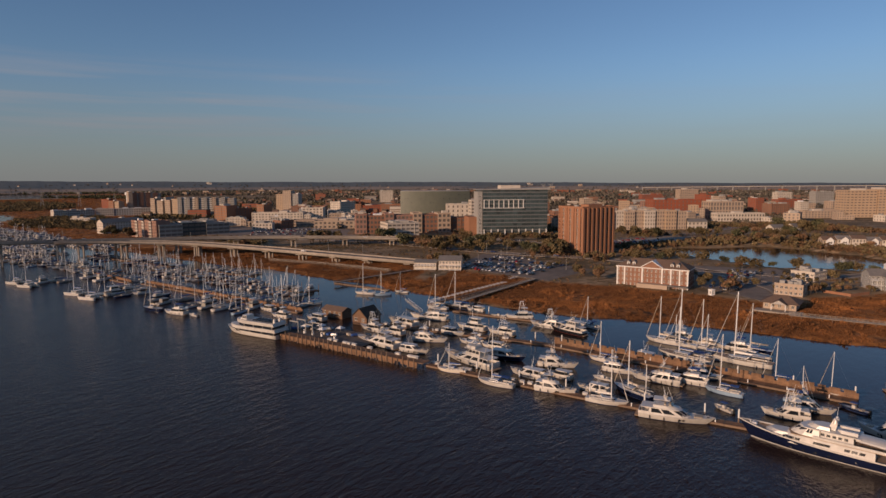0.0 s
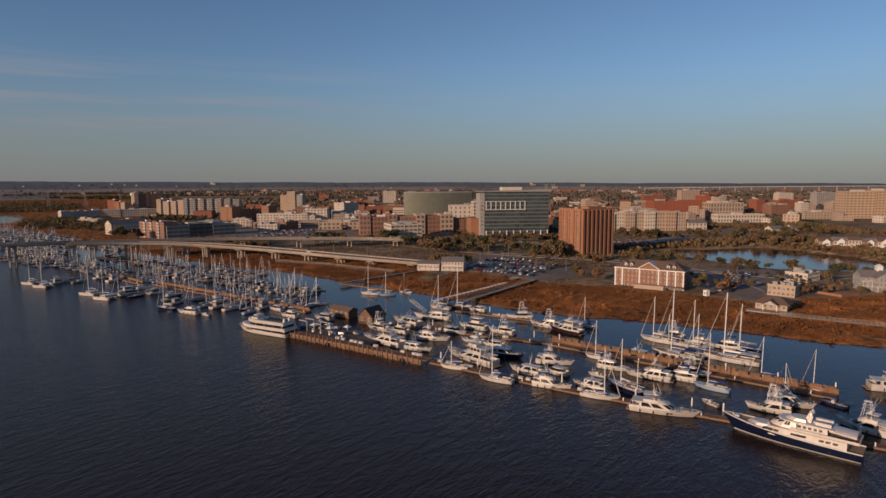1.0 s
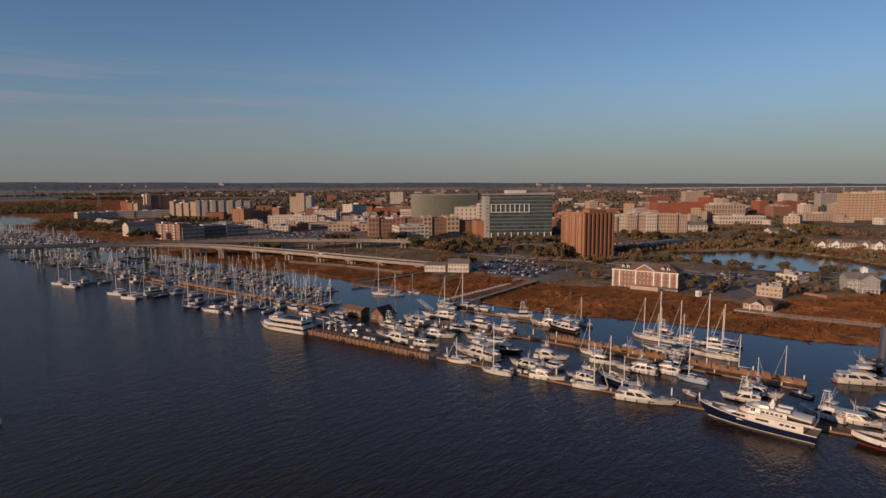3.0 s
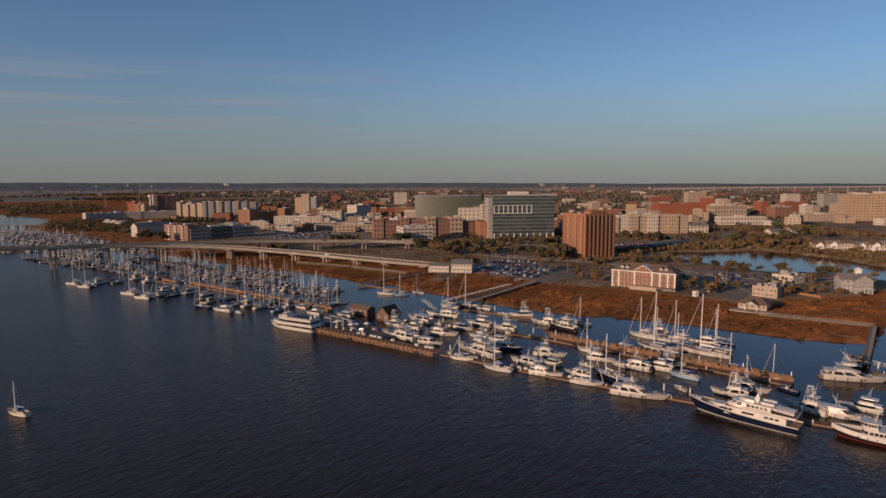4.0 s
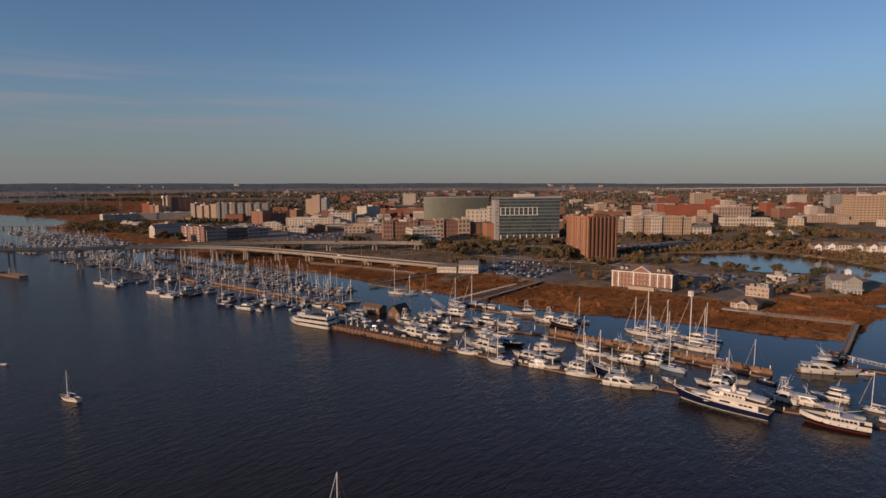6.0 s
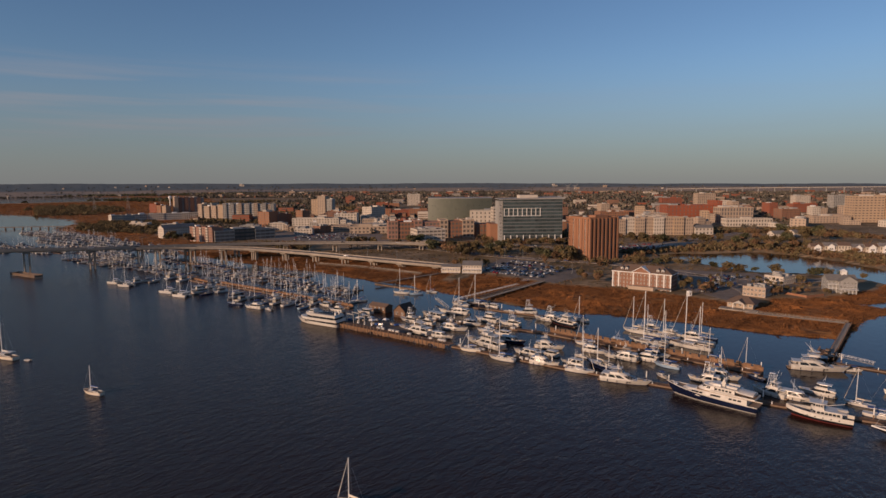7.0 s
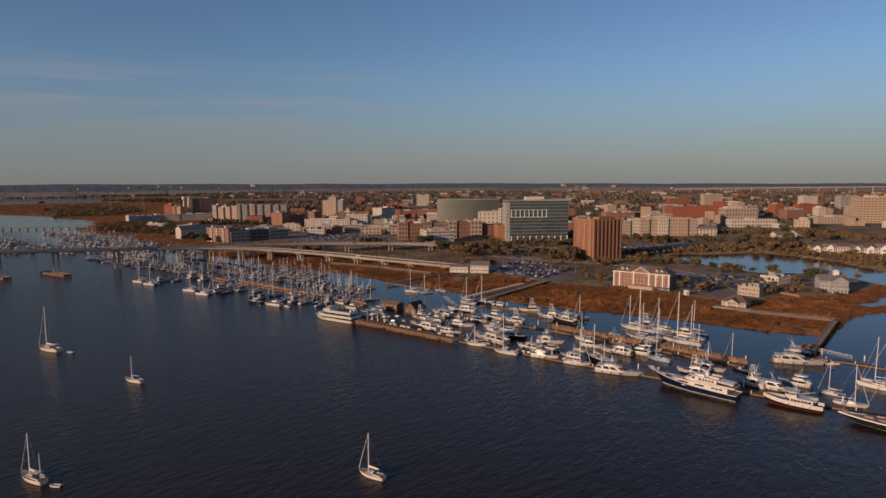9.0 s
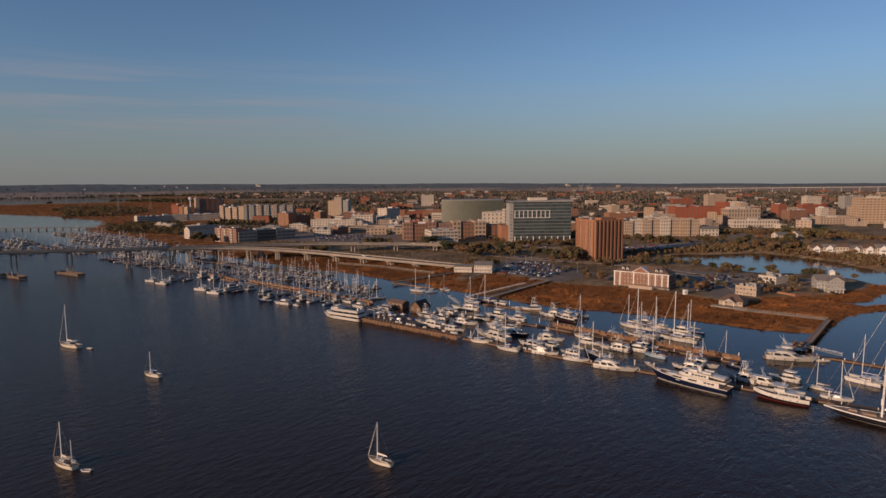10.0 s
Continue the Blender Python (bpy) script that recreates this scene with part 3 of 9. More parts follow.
piled_pier((-61, 299), (0, 254.5), 4.2, 2.2, "heavy timber quay with boarded face towards the river", rails=False, boarded=True)
floating_dock((1, 257.2), (46, 224.4), 3.0, label="outer floating dock beside the river")
floating_dock((46, 224.4), (80, 202.6), 3.0, label="outer floating dock behind the moored yachts")
floating_dock((80, 202.6), (186, 137), 3.0, label="outer floating dock towards the large yachts")
floating_dock((50, 281), (126, 216), 4.4, label="inner floating dock with tall timber wave screen", screen=2.5)
floating_dock((-239, 478), (-190, 437), 4.0, label="floating dock with timber wave screen", screen=1.7)
floating_dock((-181, 436), (-62, 345), 4.0, label="floating dock with timber wave screen", screen=1.7)
floating_dock((-30, 323), (50, 281), 3.0, label="inner floating dock between moored yachts")
floating_dock((14, 345), (66, 312), 2.2, label="narrow floating dock at the creek mouth", bollards=False)
floating_dock((-58, 432), (-22, 405), 2.0, label="narrow floating dock in the creek", bollards=False)
floating_dock((163, 230), (215, 186), 2.4, label="floating walkway out to the far berths")
piled_pier((170, 321), (211, 293), 2.6, 2.3, "pale boardwalk over the marsh to the landing", mat=PALEWOOD)
piled_pier((211, 293), (164, 233), 2.6, 2.3, "timber pier crossing the marsh edge to the berths")
piled_pier((20, 362), (70, 430), 2.8, 2.4, "pale timber gangway pier across the creek to the car park", mat=PALEWOOD)


def covered_walk(a, b, n, deg):
    """A walkway on piles under a row of separate white canopies."""
    ob = thing("covered_walkway", "walkway on piles under a row of white canopies", "walkway", Matrix.Identity(4))
    a, b = Vector((*a, 0)), Vector((*b, 0))
    d = (b - a).normalized()
    s = Vector((-d.y, d.x, 0)) * 1.3
    bm = bmesh.new()
    loft(bm, [[p - s + Vector((0, 0, 1.9)), p + s + Vector((0, 0, 1.9)), p + s + Vector((0, 0, 2.15)), p - s + Vector((0, 0, 2.15))] for p in (a, b)])
    part("deck", bm, DOCKWOOD, ob)
    for i in range(n):
        p = a.lerp(b, (i + 0.5) / n)
        bm = bmesh.new()
        box(bm, -2.0, -0.5, 4.1, 2.0, 0.5, 4.22, taper=0.05)
        part("canopy", bm, TRIM, ob).matrix_basis = pose(p.x, p.y, 0, 0, 0, deg)
        for e in (-1, 1):
            bm = bmesh.new()
            rod(bm, p + s * 0.8 * e + Vector((0, 0, -2)), p + s * 0.8 * e + Vector((0, 0, 4.1)), 0.12, n=6)
            part("post", bm, PILEWOOD, ob)


covered_walk((1.9, 352.6), (48.5, 408.9), 18, 2)
piled_pier((-57, 424), (-9, 474), 2.6, 2.2, "narrow footbridge across the marsh")
piled_pier((-124, 528), (-74, 501), 3.0, 3.2, "pale raised boardwalk along the marsh", mat=PALEWOOD)
piled_pier((-72, 499), (-25, 464), 3.0, 3.2, "pale raised boardwalk along the marsh", mat=PALEWOOD)


def bridge(name, pts, width, label, pier_gap=38.0, piers=True):
    """A viaduct along points (x, y, deck height): slab, girders, parapets, and hammer-head piers."""
    ob = thing(name, label, "bridge", Matrix.Identity(4))
    p = [Vector(q) for q in pts]
    fine = []
    for i in range(len(p) - 1):
        a, b, c, d = p[max(i - 1, 0)], p[i], p[i + 1], p[min(i + 2, len(p) - 1)]
        for k in range(8):
            t = k / 8
            fine.append(0.5 * (2 * b + (c - a) * t + (2 * a - 5 * b + 4 * c - d) * t * t + (3 * b - a - 3 * c + d) * t ** 3))
    fine.append(p[-1])
    side = []
    for i in range(len(fine)):
        d = fine[min(i + 1, len(fine) - 1)] - fine[max(i - 1, 0)]
        side.append(Vector((-d.y, d.x, 0)).normalized())
    def strip(nm, outline, mat):
        bm = bmesh.new()
        loft(bm, [[q + s * y + Vector((0, 0, z)) for y, z in outline] for q, s in zip(fine, side)])
        part(nm, bm, mat, ob)
    h = width / 2
    strip("road_deck", [(-h, 0), (h, 0), (h, -0.35), (-h, -0.35)], DECKCONC)
    strip("parapet", [(-h - 0.25, 0.95), (-h + 0.05, 0.95), (-h + 0.15, -0.36), (-h - 0.25, -0.75)], CONCRETE)
    strip("parapet", [(h - 0.05, 0.95), (h + 0.25, 0.95), (h + 0.25, -0.75), (h - 0.15, -0.36)], CONCRETE)
    for y in (-h * 0.66, -h * 0.22, h * 0.22, h * 0.66):
        strip("girder", [(y - 0.3, -0.36), (y + 0.3, -0.36), (y + 0.3, -1.7), (y - 0.3, -1.7)], CONCRETE)
    gone = pier_gap * 0.5
    for i in range(1, len(fine)):
        gone += (fine[i] - fine[i - 1]).length
        if piers and gone > pier_gap and fine[i].z > 3.5:
            gone = 0
            q, s = fine[i], side[i]
            bm = bmesh.new()
            ang = math.degrees(math.atan2(s.y, s.x))
            top = q.z - 1.72
            loft(bm, [[(-h * 0.45, -2.5, top - 1.3), (h * 0.45, -2.5, top - 1.3), (h * 0.45, 2.5, top - 1.3), (-h * 0.45, 2.5, top - 1.3)],
                      [(-h * 0.95, -2.7, top - 0.5), (h * 0.95, -2.7, top - 0.5), (h * 0.95, 2.7, top - 0.5), (-h * 0.95, 2.7, top - 0.5)],
                      [(-h * 0.95, -2.7, top), (h * 0.95, -2.7, top), (h * 0.95, 2.7, top), (-h * 0.95, 2.7, top)]])
            for k in (-h * 0.34, h * 0.34):
                for e in (-1.9, 1.9):
                    rod(bm, (k, e, -3), (k, e, top - 1.0), 0.72, n=10)
            part("bridge_pier", bm, CONCRETE, ob).matrix_basis = pose(q.x, q.y, 0, 0, 0, ang)
    return ob


bridge("highway_bridge", [(-640, 290, 29), (-560, 345, 28), (-470, 412, 25.2), (-394, 471, 22.6), (-330, 520, 19), (-265, 572, 15.8), (-180, 622, 12.6), (-80, 646, 10), (-10, 648, 8), (40, 655, 5)], 13, "concrete highway bridge on round piers over the marina", 40)
bridge("exit_ramp", [(-300, 541, 17.4), (-262, 562, 15.2), (-205, 573, 12.6), (-140, 560, 9.4), (-79, 533, 7.2), (-26, 512, 5.0), (20, 500, 2.6)], 13, "curved concrete exit ramp coming down to the shore", 28)


def bridge_fender(x, y, deg):
    """A timber fender on piles round the foot of a bridge pier."""
    ob = thing("bridge_fender", "dark timber fender on piles round a bridge pier", "fender", pose(x, y, 0, 0, 0, deg))
    for sd in (-1, 1):
        for z in (0.5, 1.3, 2.1):
            bm = bmesh.new()
            box(bm, -19, sd * 3.2 - 0.2, z, 19, sd * 3.2 + 0.2, z + 0.5)
            part("timber", bm, PILEWOOD, ob)
        for i in range(10):
            bm = bmesh.new()
            rod(bm, (-19 + i * 4.2, sd * 3.2, -3), (-19 + i * 4.2, sd * 3.2, 3.2), 0.22, n=7)
            part("pile", bm, PILEWOOD, ob)
    for e in (-19, 19):
        bm = bmesh.new()
        box(bm, e - 0.25, -3.1, 0.5, e + 0.25, 3.1, 2.4)
        part("timber", bm, PILEWOOD, ob)


bridge_fender(-362, 478, -28)
bridge_fender(-404, 462, -28)


def breakwater(x0, y0, x1, y1):
    length, m = run_of((x0, y0), (x1, y1))
    ob = thing("far_trestle", "long low dark trestle beyond the far berths", "trestle", m)
    bm = bmesh.new()
    box(bm, 0, -2.0, 3.2, length, 2.0, 4.2)
    part("deck", bm, PILEWOOD, ob)
    k = 4.0
    while k < length:
        bm = bmesh.new()
        box(bm, k, -1.6, -2, k + 1.0, 1.6, 3.2)
        part("bent", bm, PILEWOOD, ob)
        k += 14.0


breakwater(-1000, 975, -640, 1020)


def landing_stage():
    ob = thing("landing_stage", "dark timber landing stage at the pier end", "landing stage", pose(166, 239, 0, 0, 0, 52))
    bm = bmesh.new()
    box(bm, -5, -3.5, 1.9, 5, 3.5, 2.2)
    part("platform", bm, DOCKWOOD, ob)
    for x in (-4, 0, 4):
        for y in (-3, 3):
            bm = bmesh.new()
            rod(bm, (x, y, -2), (x, y, 3.6), 0.18, n=6)
            part("post", bm, PILEWOOD, ob)
    for y in (-3.4, 3.4):
        bm = bmesh.new()
        box(bm, -5, y - 0.06, 3.1, 5, y + 0.06, 3.25)
        for k in range(6):
            box(bm, -5 + k * 1.96, y - 0.07, 2.2, -4.86 + k * 1.96, y + 0.07, 3.1)
        part("handrail", bm, DOCKWOOD, ob)
    for x, w in ((-3.5, 1.6), (0.5, 2.4)):
        bm = bmesh.new()
        box(bm, x, -1.2, 2.2, x + w, 0.6, 3.4, taper=0.05)
        part("locker", bm, PILEWOOD, ob)


def gangway(a, b, z0, z1):
    length, m = run_of(a, b)
    ob = thing("gangway", "sloping aluminium gangway with hand rails", "gangway", m @ pose(0, 0, z0, 0, -math.degrees(math.atan2(z1 - z0, length)), 0))
    bm = bmesh.new()
    box(bm, 0, -0.8, -0.1, length, 0.8, 0)
    part("tread", bm, STUCCO_GREY, ob)
    for y in (-0.8, 0.8):
        bm = bmesh.new()
        rod(bm, (0, y, 1.1), (length, y, 1.1), 0.05, n=5)
        k = 0.1
        while k < length:
            rod(bm, (k, y, 0), (k, y, 1.1), 0.03, n=4)
            rod(bm, (k, y, 0.05), (min(k + 1.5, length), y, 1.05), 0.02, n=4)
            k += 1.5
        part("side_truss", bm, TRIM, ob)


def dock_frame(x, y, deg, w=5.0, h=4.2):
    ob = thing("boat_hoist_frame", "grey steel hoist frame on the quay", "hoist", pose(x, y, 2.2, 0, 0, deg))
    for sx in (-1, 1):
        for sy in (-1, 1):
            bm = bmesh.new()
            box(bm, sx * w / 2 - 0.15, sy * 2 - 0.15, 0, sx * w / 2 + 0.15, sy * 2 + 0.15, h)
            part("leg", bm, STUCCO_GREY, ob)
    for sy in (-1, 1):
        bm = bmesh.new()
        box(bm, -w / 2 - 0.2, sy * 2 - 0.2, h, w / 2 + 0.2, sy * 2 + 0.2, h + 0.4)
        part("beam", bm, STUCCO_GREY, ob)


def dock_box(x, y, z, deg, w=1.6):
    ob = thing("dock_box", "white locker with sloping lid on the dock", "locker", pose(x, y, z, 0, 0, deg), "lockers on the docks")
    bm = bmesh.new()
    box(bm, -w / 2, -0.4, 0, w / 2, 0.4, 0.6, taper=0.03)
    b_ = part("body", bm, GELCOAT, ob)
    bm = bmesh.new()
    loft(bm, [[(-w / 2 - .04, -.46, .6), (w / 2 + .04, -.46, .6), (w / 2 + .04, .46, .6), (-w / 2 - .04, .46, .6)], [(-w / 2, -.4, .68), (w / 2, -.4, .68), (w / 2, .4, .86), (-w / 2, .4, .86)]])
    part("lid", bm, GELCOAT, b_)


gangway((54, 431), (60, 438), 2.4, 2.0)
gangway((166, 236), (178, 226), 2.2, 0.7)
gangway((-10, 363), (-2, 341), 2.3, 0.7)
dock_frame(-54, 301, -36)
dock_frame(-47, 297, -36, 4.0, 3.6)
rd = random.Random(12)
for k in range(26):
    q = rd.uniform(0.02, 0.98)
    x, y = 1 + 79 * q, 257.8 - 54.6 * q
    dock_box(x, y + 0.9 - (1.6 if 0.3 < q < 0.7 else 0), 0.62, -36)
for k in range(14):
    q = rd.uniform(0.03, 0.97)
    dock_box(-60 + 58 * q + 0.9, 299.5 - 43.5 * q + 1.2, 2.2, -36, rd.choice((1.4, 2.2)))
for k in range(12):
    q = rd.uniform(0.05, 0.95)
    dock_box(-30 + 80 * q, 323 - 42 * q, 0.62, -28)

def work_deck():
    """The dark deck behind the timber quay: planked platform on piles."""
    ob = thing("work_deck", "dark planked working deck behind the timber quay", "deck", pose(-60, 302.6, 0, 0, 0, -36))
    for i in range(10):
        bm = bmesh.new()
        box(bm, i * 4.4, 0, 1.55, i * 4.4 + 4.32, 15.5, 1.75, taper=0.02)
        part("deck_panel", bm, WORKPLANK, ob)
    for i in range(8):
        for y in (0.4, 7.6, 15.1):
            bm = bmesh.new()
            rod(bm, (0.4 + i * 6.1, y, -2), (0.4 + i * 6.1, y, 1.55), 0.2, n=6)
            part("pile", bm, PILEWOOD, ob)
    bm = bmesh.new()
    box(bm, 0, -0.1, 1.2, 44, 0.1, 1.54)
    box(bm, 0, 15.4, 1.2, 44, 15.6, 1.54)
    part("edge_beam", bm, PILEWOOD, ob)


def parasol(x, y, z, w):
    ob = thing("dock_canopy", "white canvas canopy on four posts on the working deck", "canopy", pose(x, y, z, 0, 0, -36), "canopies on the deck")
    bm = bmesh.new()
    loft(bm, [[(-w, -w, 2.3), (w, -w, 2.3), (w, w, 2.3), (-w, w, 2.3)], [(-0.1, -0.1, 3.2), (0.1, -0.1, 3.2), (0.1, 0.1, 3.2), (-0.1, 0.1, 3.2)]])
    part("canvas", bm, TRIM, ob)
    for sx in (-1, 1):
        for sy in (-1, 1):
            bm = bmesh.new()
            rod(bm, (sx * w * 0.95, sy * w * 0.95, 0), (sx * w * 0.95, sy * w * 0.95, 2.32), 0.05, n=5)
            part("post", bm, STEEL, ob)


def fuel_pump(x, y, z):
    ob = thing("fuel_pump", "small pale fuel pump on the working deck", "fuel pump", pose(x, y, z, 0, 0, -36), "pumps on the deck")
    bm = bmesh.new()
    box(bm, -0.4, -0.3, 0, 0.4, 0.3, 1.6, taper=0.04)
    part("cabinet", bm, TRIM, ob)
    bm = bmesh.new()
    box(bm, -0.3, -0.33, 1.0, 0.3, -0.28, 1.4)
    part("dial", bm, TINTED, ob)


def cart(x, y, z, deg, mat):
    ob = thing("dock_cart", "loaded dock cart with dark cover", "cart", pose(x, y, z, 0, 0, deg), "carts on the deck")
    bm = bmesh.new()
    box(bm, -1.3, -0.7, 0.35, 1.3, 0.7, 1.15, taper=0.18)
    part("load", bm, mat, ob)
    for sy in (-0.72, 0.6):
        bm = bmesh.new()
        rod(bm, (0, sy, 0.3), (0, sy + 0.12, 0.3), 0.3, n=8)
        part("wheel", bm, RUBBER, ob)


def on_deck(u, v):
    """A place on the working deck, u along the quay and v away from the river."""
    p = pose(-60, 302.6, 0, 0, 0, -36) @ Vector((u, v, 0))
    return p.x, p.y


WORKPLANK = material("dark_wet_planks", (0.085, 0.072, 0.064), 0.8, second=(0.15, 0.125, 0.105), scale=1.2, amount=0.7, bump=0.3, bump_scale=6)
work_deck()
for u, v, w in ((8, 5, 1.7), (13, 9, 1.5), (18, 4.5, 1.6), (23, 10, 1.4), (5, 11, 1.4)):
    parasol(*on_deck(u, v), 1.75, w)
for u, v in ((15, 2.0), (20, 2.2), (27, 2.4), (10, 2.0)):
    fuel_pump(*on_deck(u, v), 1.75)
for i in range(14):
    u, v = 2 + (i * 7.3) % 39, 3.5 + (i * 4.1) % 10.5
    cart(*on_deck(u, v), 1.75, i * 53, (CANVAS_BLUE, CANVAS_TAN, TINTED, GELCOAT)[i % 4])

# ---- boats ----
def hull(L, B, free, bow_up=0.5, rake=0.12, full=0.5, stern=0.85, draft=0.55, flare=0.25, n=13, wl_z=0.12):
    """Rings of hull points from stern to bow, local +x to the bow, z = 0 the waterline. Returns (rings of the port and starboard skin, sheer line)."""
    rings, sheer = [], []
    for i in range(n):
        s = i / (n - 1)
        if s < full:
            w = stern + (1 - stern) * math.sin(s / full * math.pi / 2)
        else:
            q = (s - full) / (1 - full)
            w = (1 - q ** 2.1) ** 0.85
        w = max(w, 0.012) * B / 2
        zt = free * (1 + bow_up * s ** 2.0)
        x_low = -L / 2 + L * (s * (1 - rake) + 0.01)
        x_top = -L / 2 + L * s
        x_mid = x_low + (x_top - x_low) * 0.55
        wl = w * (0.90 - flare * s ** 1.5)
        keel = -draft * (1 - 0.9 * max(0, s - 0.75) * 4)
        rings.append([(x_low, 0, keel), (x_low, -wl * 0.75, keel * 0.5), (x_low + (x_mid - x_low) * 0.3, -wl, wl_z), (x_mid, -(wl + w) / 2, zt * 0.45), (x_top, -w, zt),
                      (x_top, w, zt), (x_mid, (wl + w) / 2, zt * 0.45), (x_low + (x_mid - x_low) * 0.3, wl, wl_z), (x_low, wl * 0.75, keel * 0.5)])
        sheer.append((x_top, w, zt))
    return rings, sheer


def hull_part(ob, rings, mat, boot=None, label="", decked=False):
    bm = bmesh.new()
    rs = [[bm.verts.new(p) for p in r] for r in rings]
    n = len(rs[0])
    for a, b in zip(rs, rs[1:]):
        for i in range(n):
            if i == 4 and not decked:
                continue
            f = bm.faces.new((a[i], a[(i + 1) % n], b[(i + 1) % n], b[i]))
            f.material_index = 1 if i in (0, 1, 7, 8) else 0
            f.smooth = i != 4
            if i == 4:
                f.material_index = 0 if mat is DARKCOAT else 2
    bm.faces.new(rs[0][::-1])
    return part("hull", bm, [mat, boot or CANVAS_BLUE] + ([DARKCOAT] if decked else []), ob, label)


def deck_part(ob, sheer, mat, drop=0.06, name="deck"):
    bm = bmesh.new()
    lo = [bm.verts.new((x, -w * 0.97, z - drop)) for x, w, z in sheer]
    hi = [bm.verts.new((x, w * 0.97, z - drop)) for x, w, z in sheer]
    for i in range(len(sheer) - 1):
        bm.faces.new((lo[i], lo[i + 1], hi[i + 1], hi[i]))
    return part(name, bm, mat, ob)


def rail_part(ob, sheer, s0, s1, h=0.75, r=0.022):
    """Guard rails with stanchions on both sides, between two stations."""
    for sg in (-1, 1):
        bm, pts = bmesh.new(), []
        for x, w, z in sheer[s0:s1]:
            pts.append(Vector((x - 0.05, sg * max(w - 0.08, 0.02), z)))
        for p in pts:
            rod(bm, p, p + Vector((0, 0, h)), r, n=4)
        for a, b in zip(pts, pts[1:]):
            rod(bm, a + Vector((0, 0, h)), b + Vector((0, 0, h)), r, n=4)
            rod(bm, a + Vector((0, 0, h * 0.5)), b + Vector((0, 0, h * 0.5)), r * 0.7, n=4)
        part("guard_rail", bm, STEEL, ob)


def house(ob, name, x0, x1, w, z0, z1, mat, front=0.9, back=0.2, narrow=0.86, round_front=0.35, win=None, win_mat=None, posts=0, plain=False, span=(0.06, 0.96)):
    """A deckhouse with raked ends, rounded in plan at the front; win = (low, high) as shares of its height sets dark windows in its sides and front."""
    def ring(z, grow=0.0):
        t = (z - z0) / (z1 - z0)
        a, b, h = x0 + back * t - grow, x1 - front * t + grow, (w / 2) * (1 - (1 - narrow) * t) + grow
        r = min(round_front * w, (b - a) * 0.45)
        return [(a, -h, z), (b - r, -h, z), (b - r * 0.35, -h * 0.72, z), (b, -h * 0.3, z), (b, h * 0.3, z), (b - r * 0.35, h * 0.72, z), (b - r, h, z), (a, h, z)]
    bm = bmesh.new()
    loft(bm, [ring(z0), ring(z0 + 0.86 * (z1 - z0)), [(x * 0.985 + 0.015 * (x0 + x1) / 2, y * 0.95, z) for x, y, z in ring(z1)]])
    body = part(name, bm, mat, ob)
    if win:
        lo, hi = z0 + win[0] * (z1 - z0), z0 + win[1] * (z1 - z0)
        a, b = ring(lo, 0.012), ring(hi, 0.012)
        if plain:
            bm = bmesh.new()
            loft(bm, [a[:8], b[:8]], cap=False, closed=False)
            part("window_band", bm, win_mat or TINTED, ob)
            return body
        for nm, i in (("side_window", 0), ("windscreen", 1), ("windscreen", 2), ("windscreen", 3), ("windscreen", 4), ("windscreen", 5), ("side_window", 6)):
            p, q, r, s = Vector(a[i]), Vector(a[i + 1]), Vector(b[i + 1]), Vector(b[i])
            k = max(1, posts) if nm == "side_window" else 1
            for j in range(k):
                u0, u1 = (j + 0.06) / k, (j + 0.94) / k
                if nm == "side_window":
                    u0, u1 = span[0] + (span[1] - span[0]) * u0, span[0] + (span[1] - span[0]) * u1
                    if i == 6:
                        u0, u1 = 1 - u1, 1 - u0
                bm = bmesh.new()
                ins = 0.12 * (u1 - u0) if nm == "side_window" else 0.0
                face = [p.lerp(q, u0), p.lerp(q, u1), s.lerp(r, u1 - ins), s.lerp(r, u0 + ins * 0.3)]
                mid = sum(face, Vector()) / 4
                nrm = (face[1] - face[0]).cross(face[3] - face[0]).normalized()
                inn = [f - nrm * 0.03 for f in face]
                loft(bm, [inn, face])
                part(nm, bm, win_mat or TINTED, body)
    return body


def spar(ob, name, a, b, r, mat=SPAR, r2=None, parent=None, n=7):
    bm = bmesh.new()
    rod(bm, a, b, r, r2, n)
    return part(name, bm, mat, parent or ob)


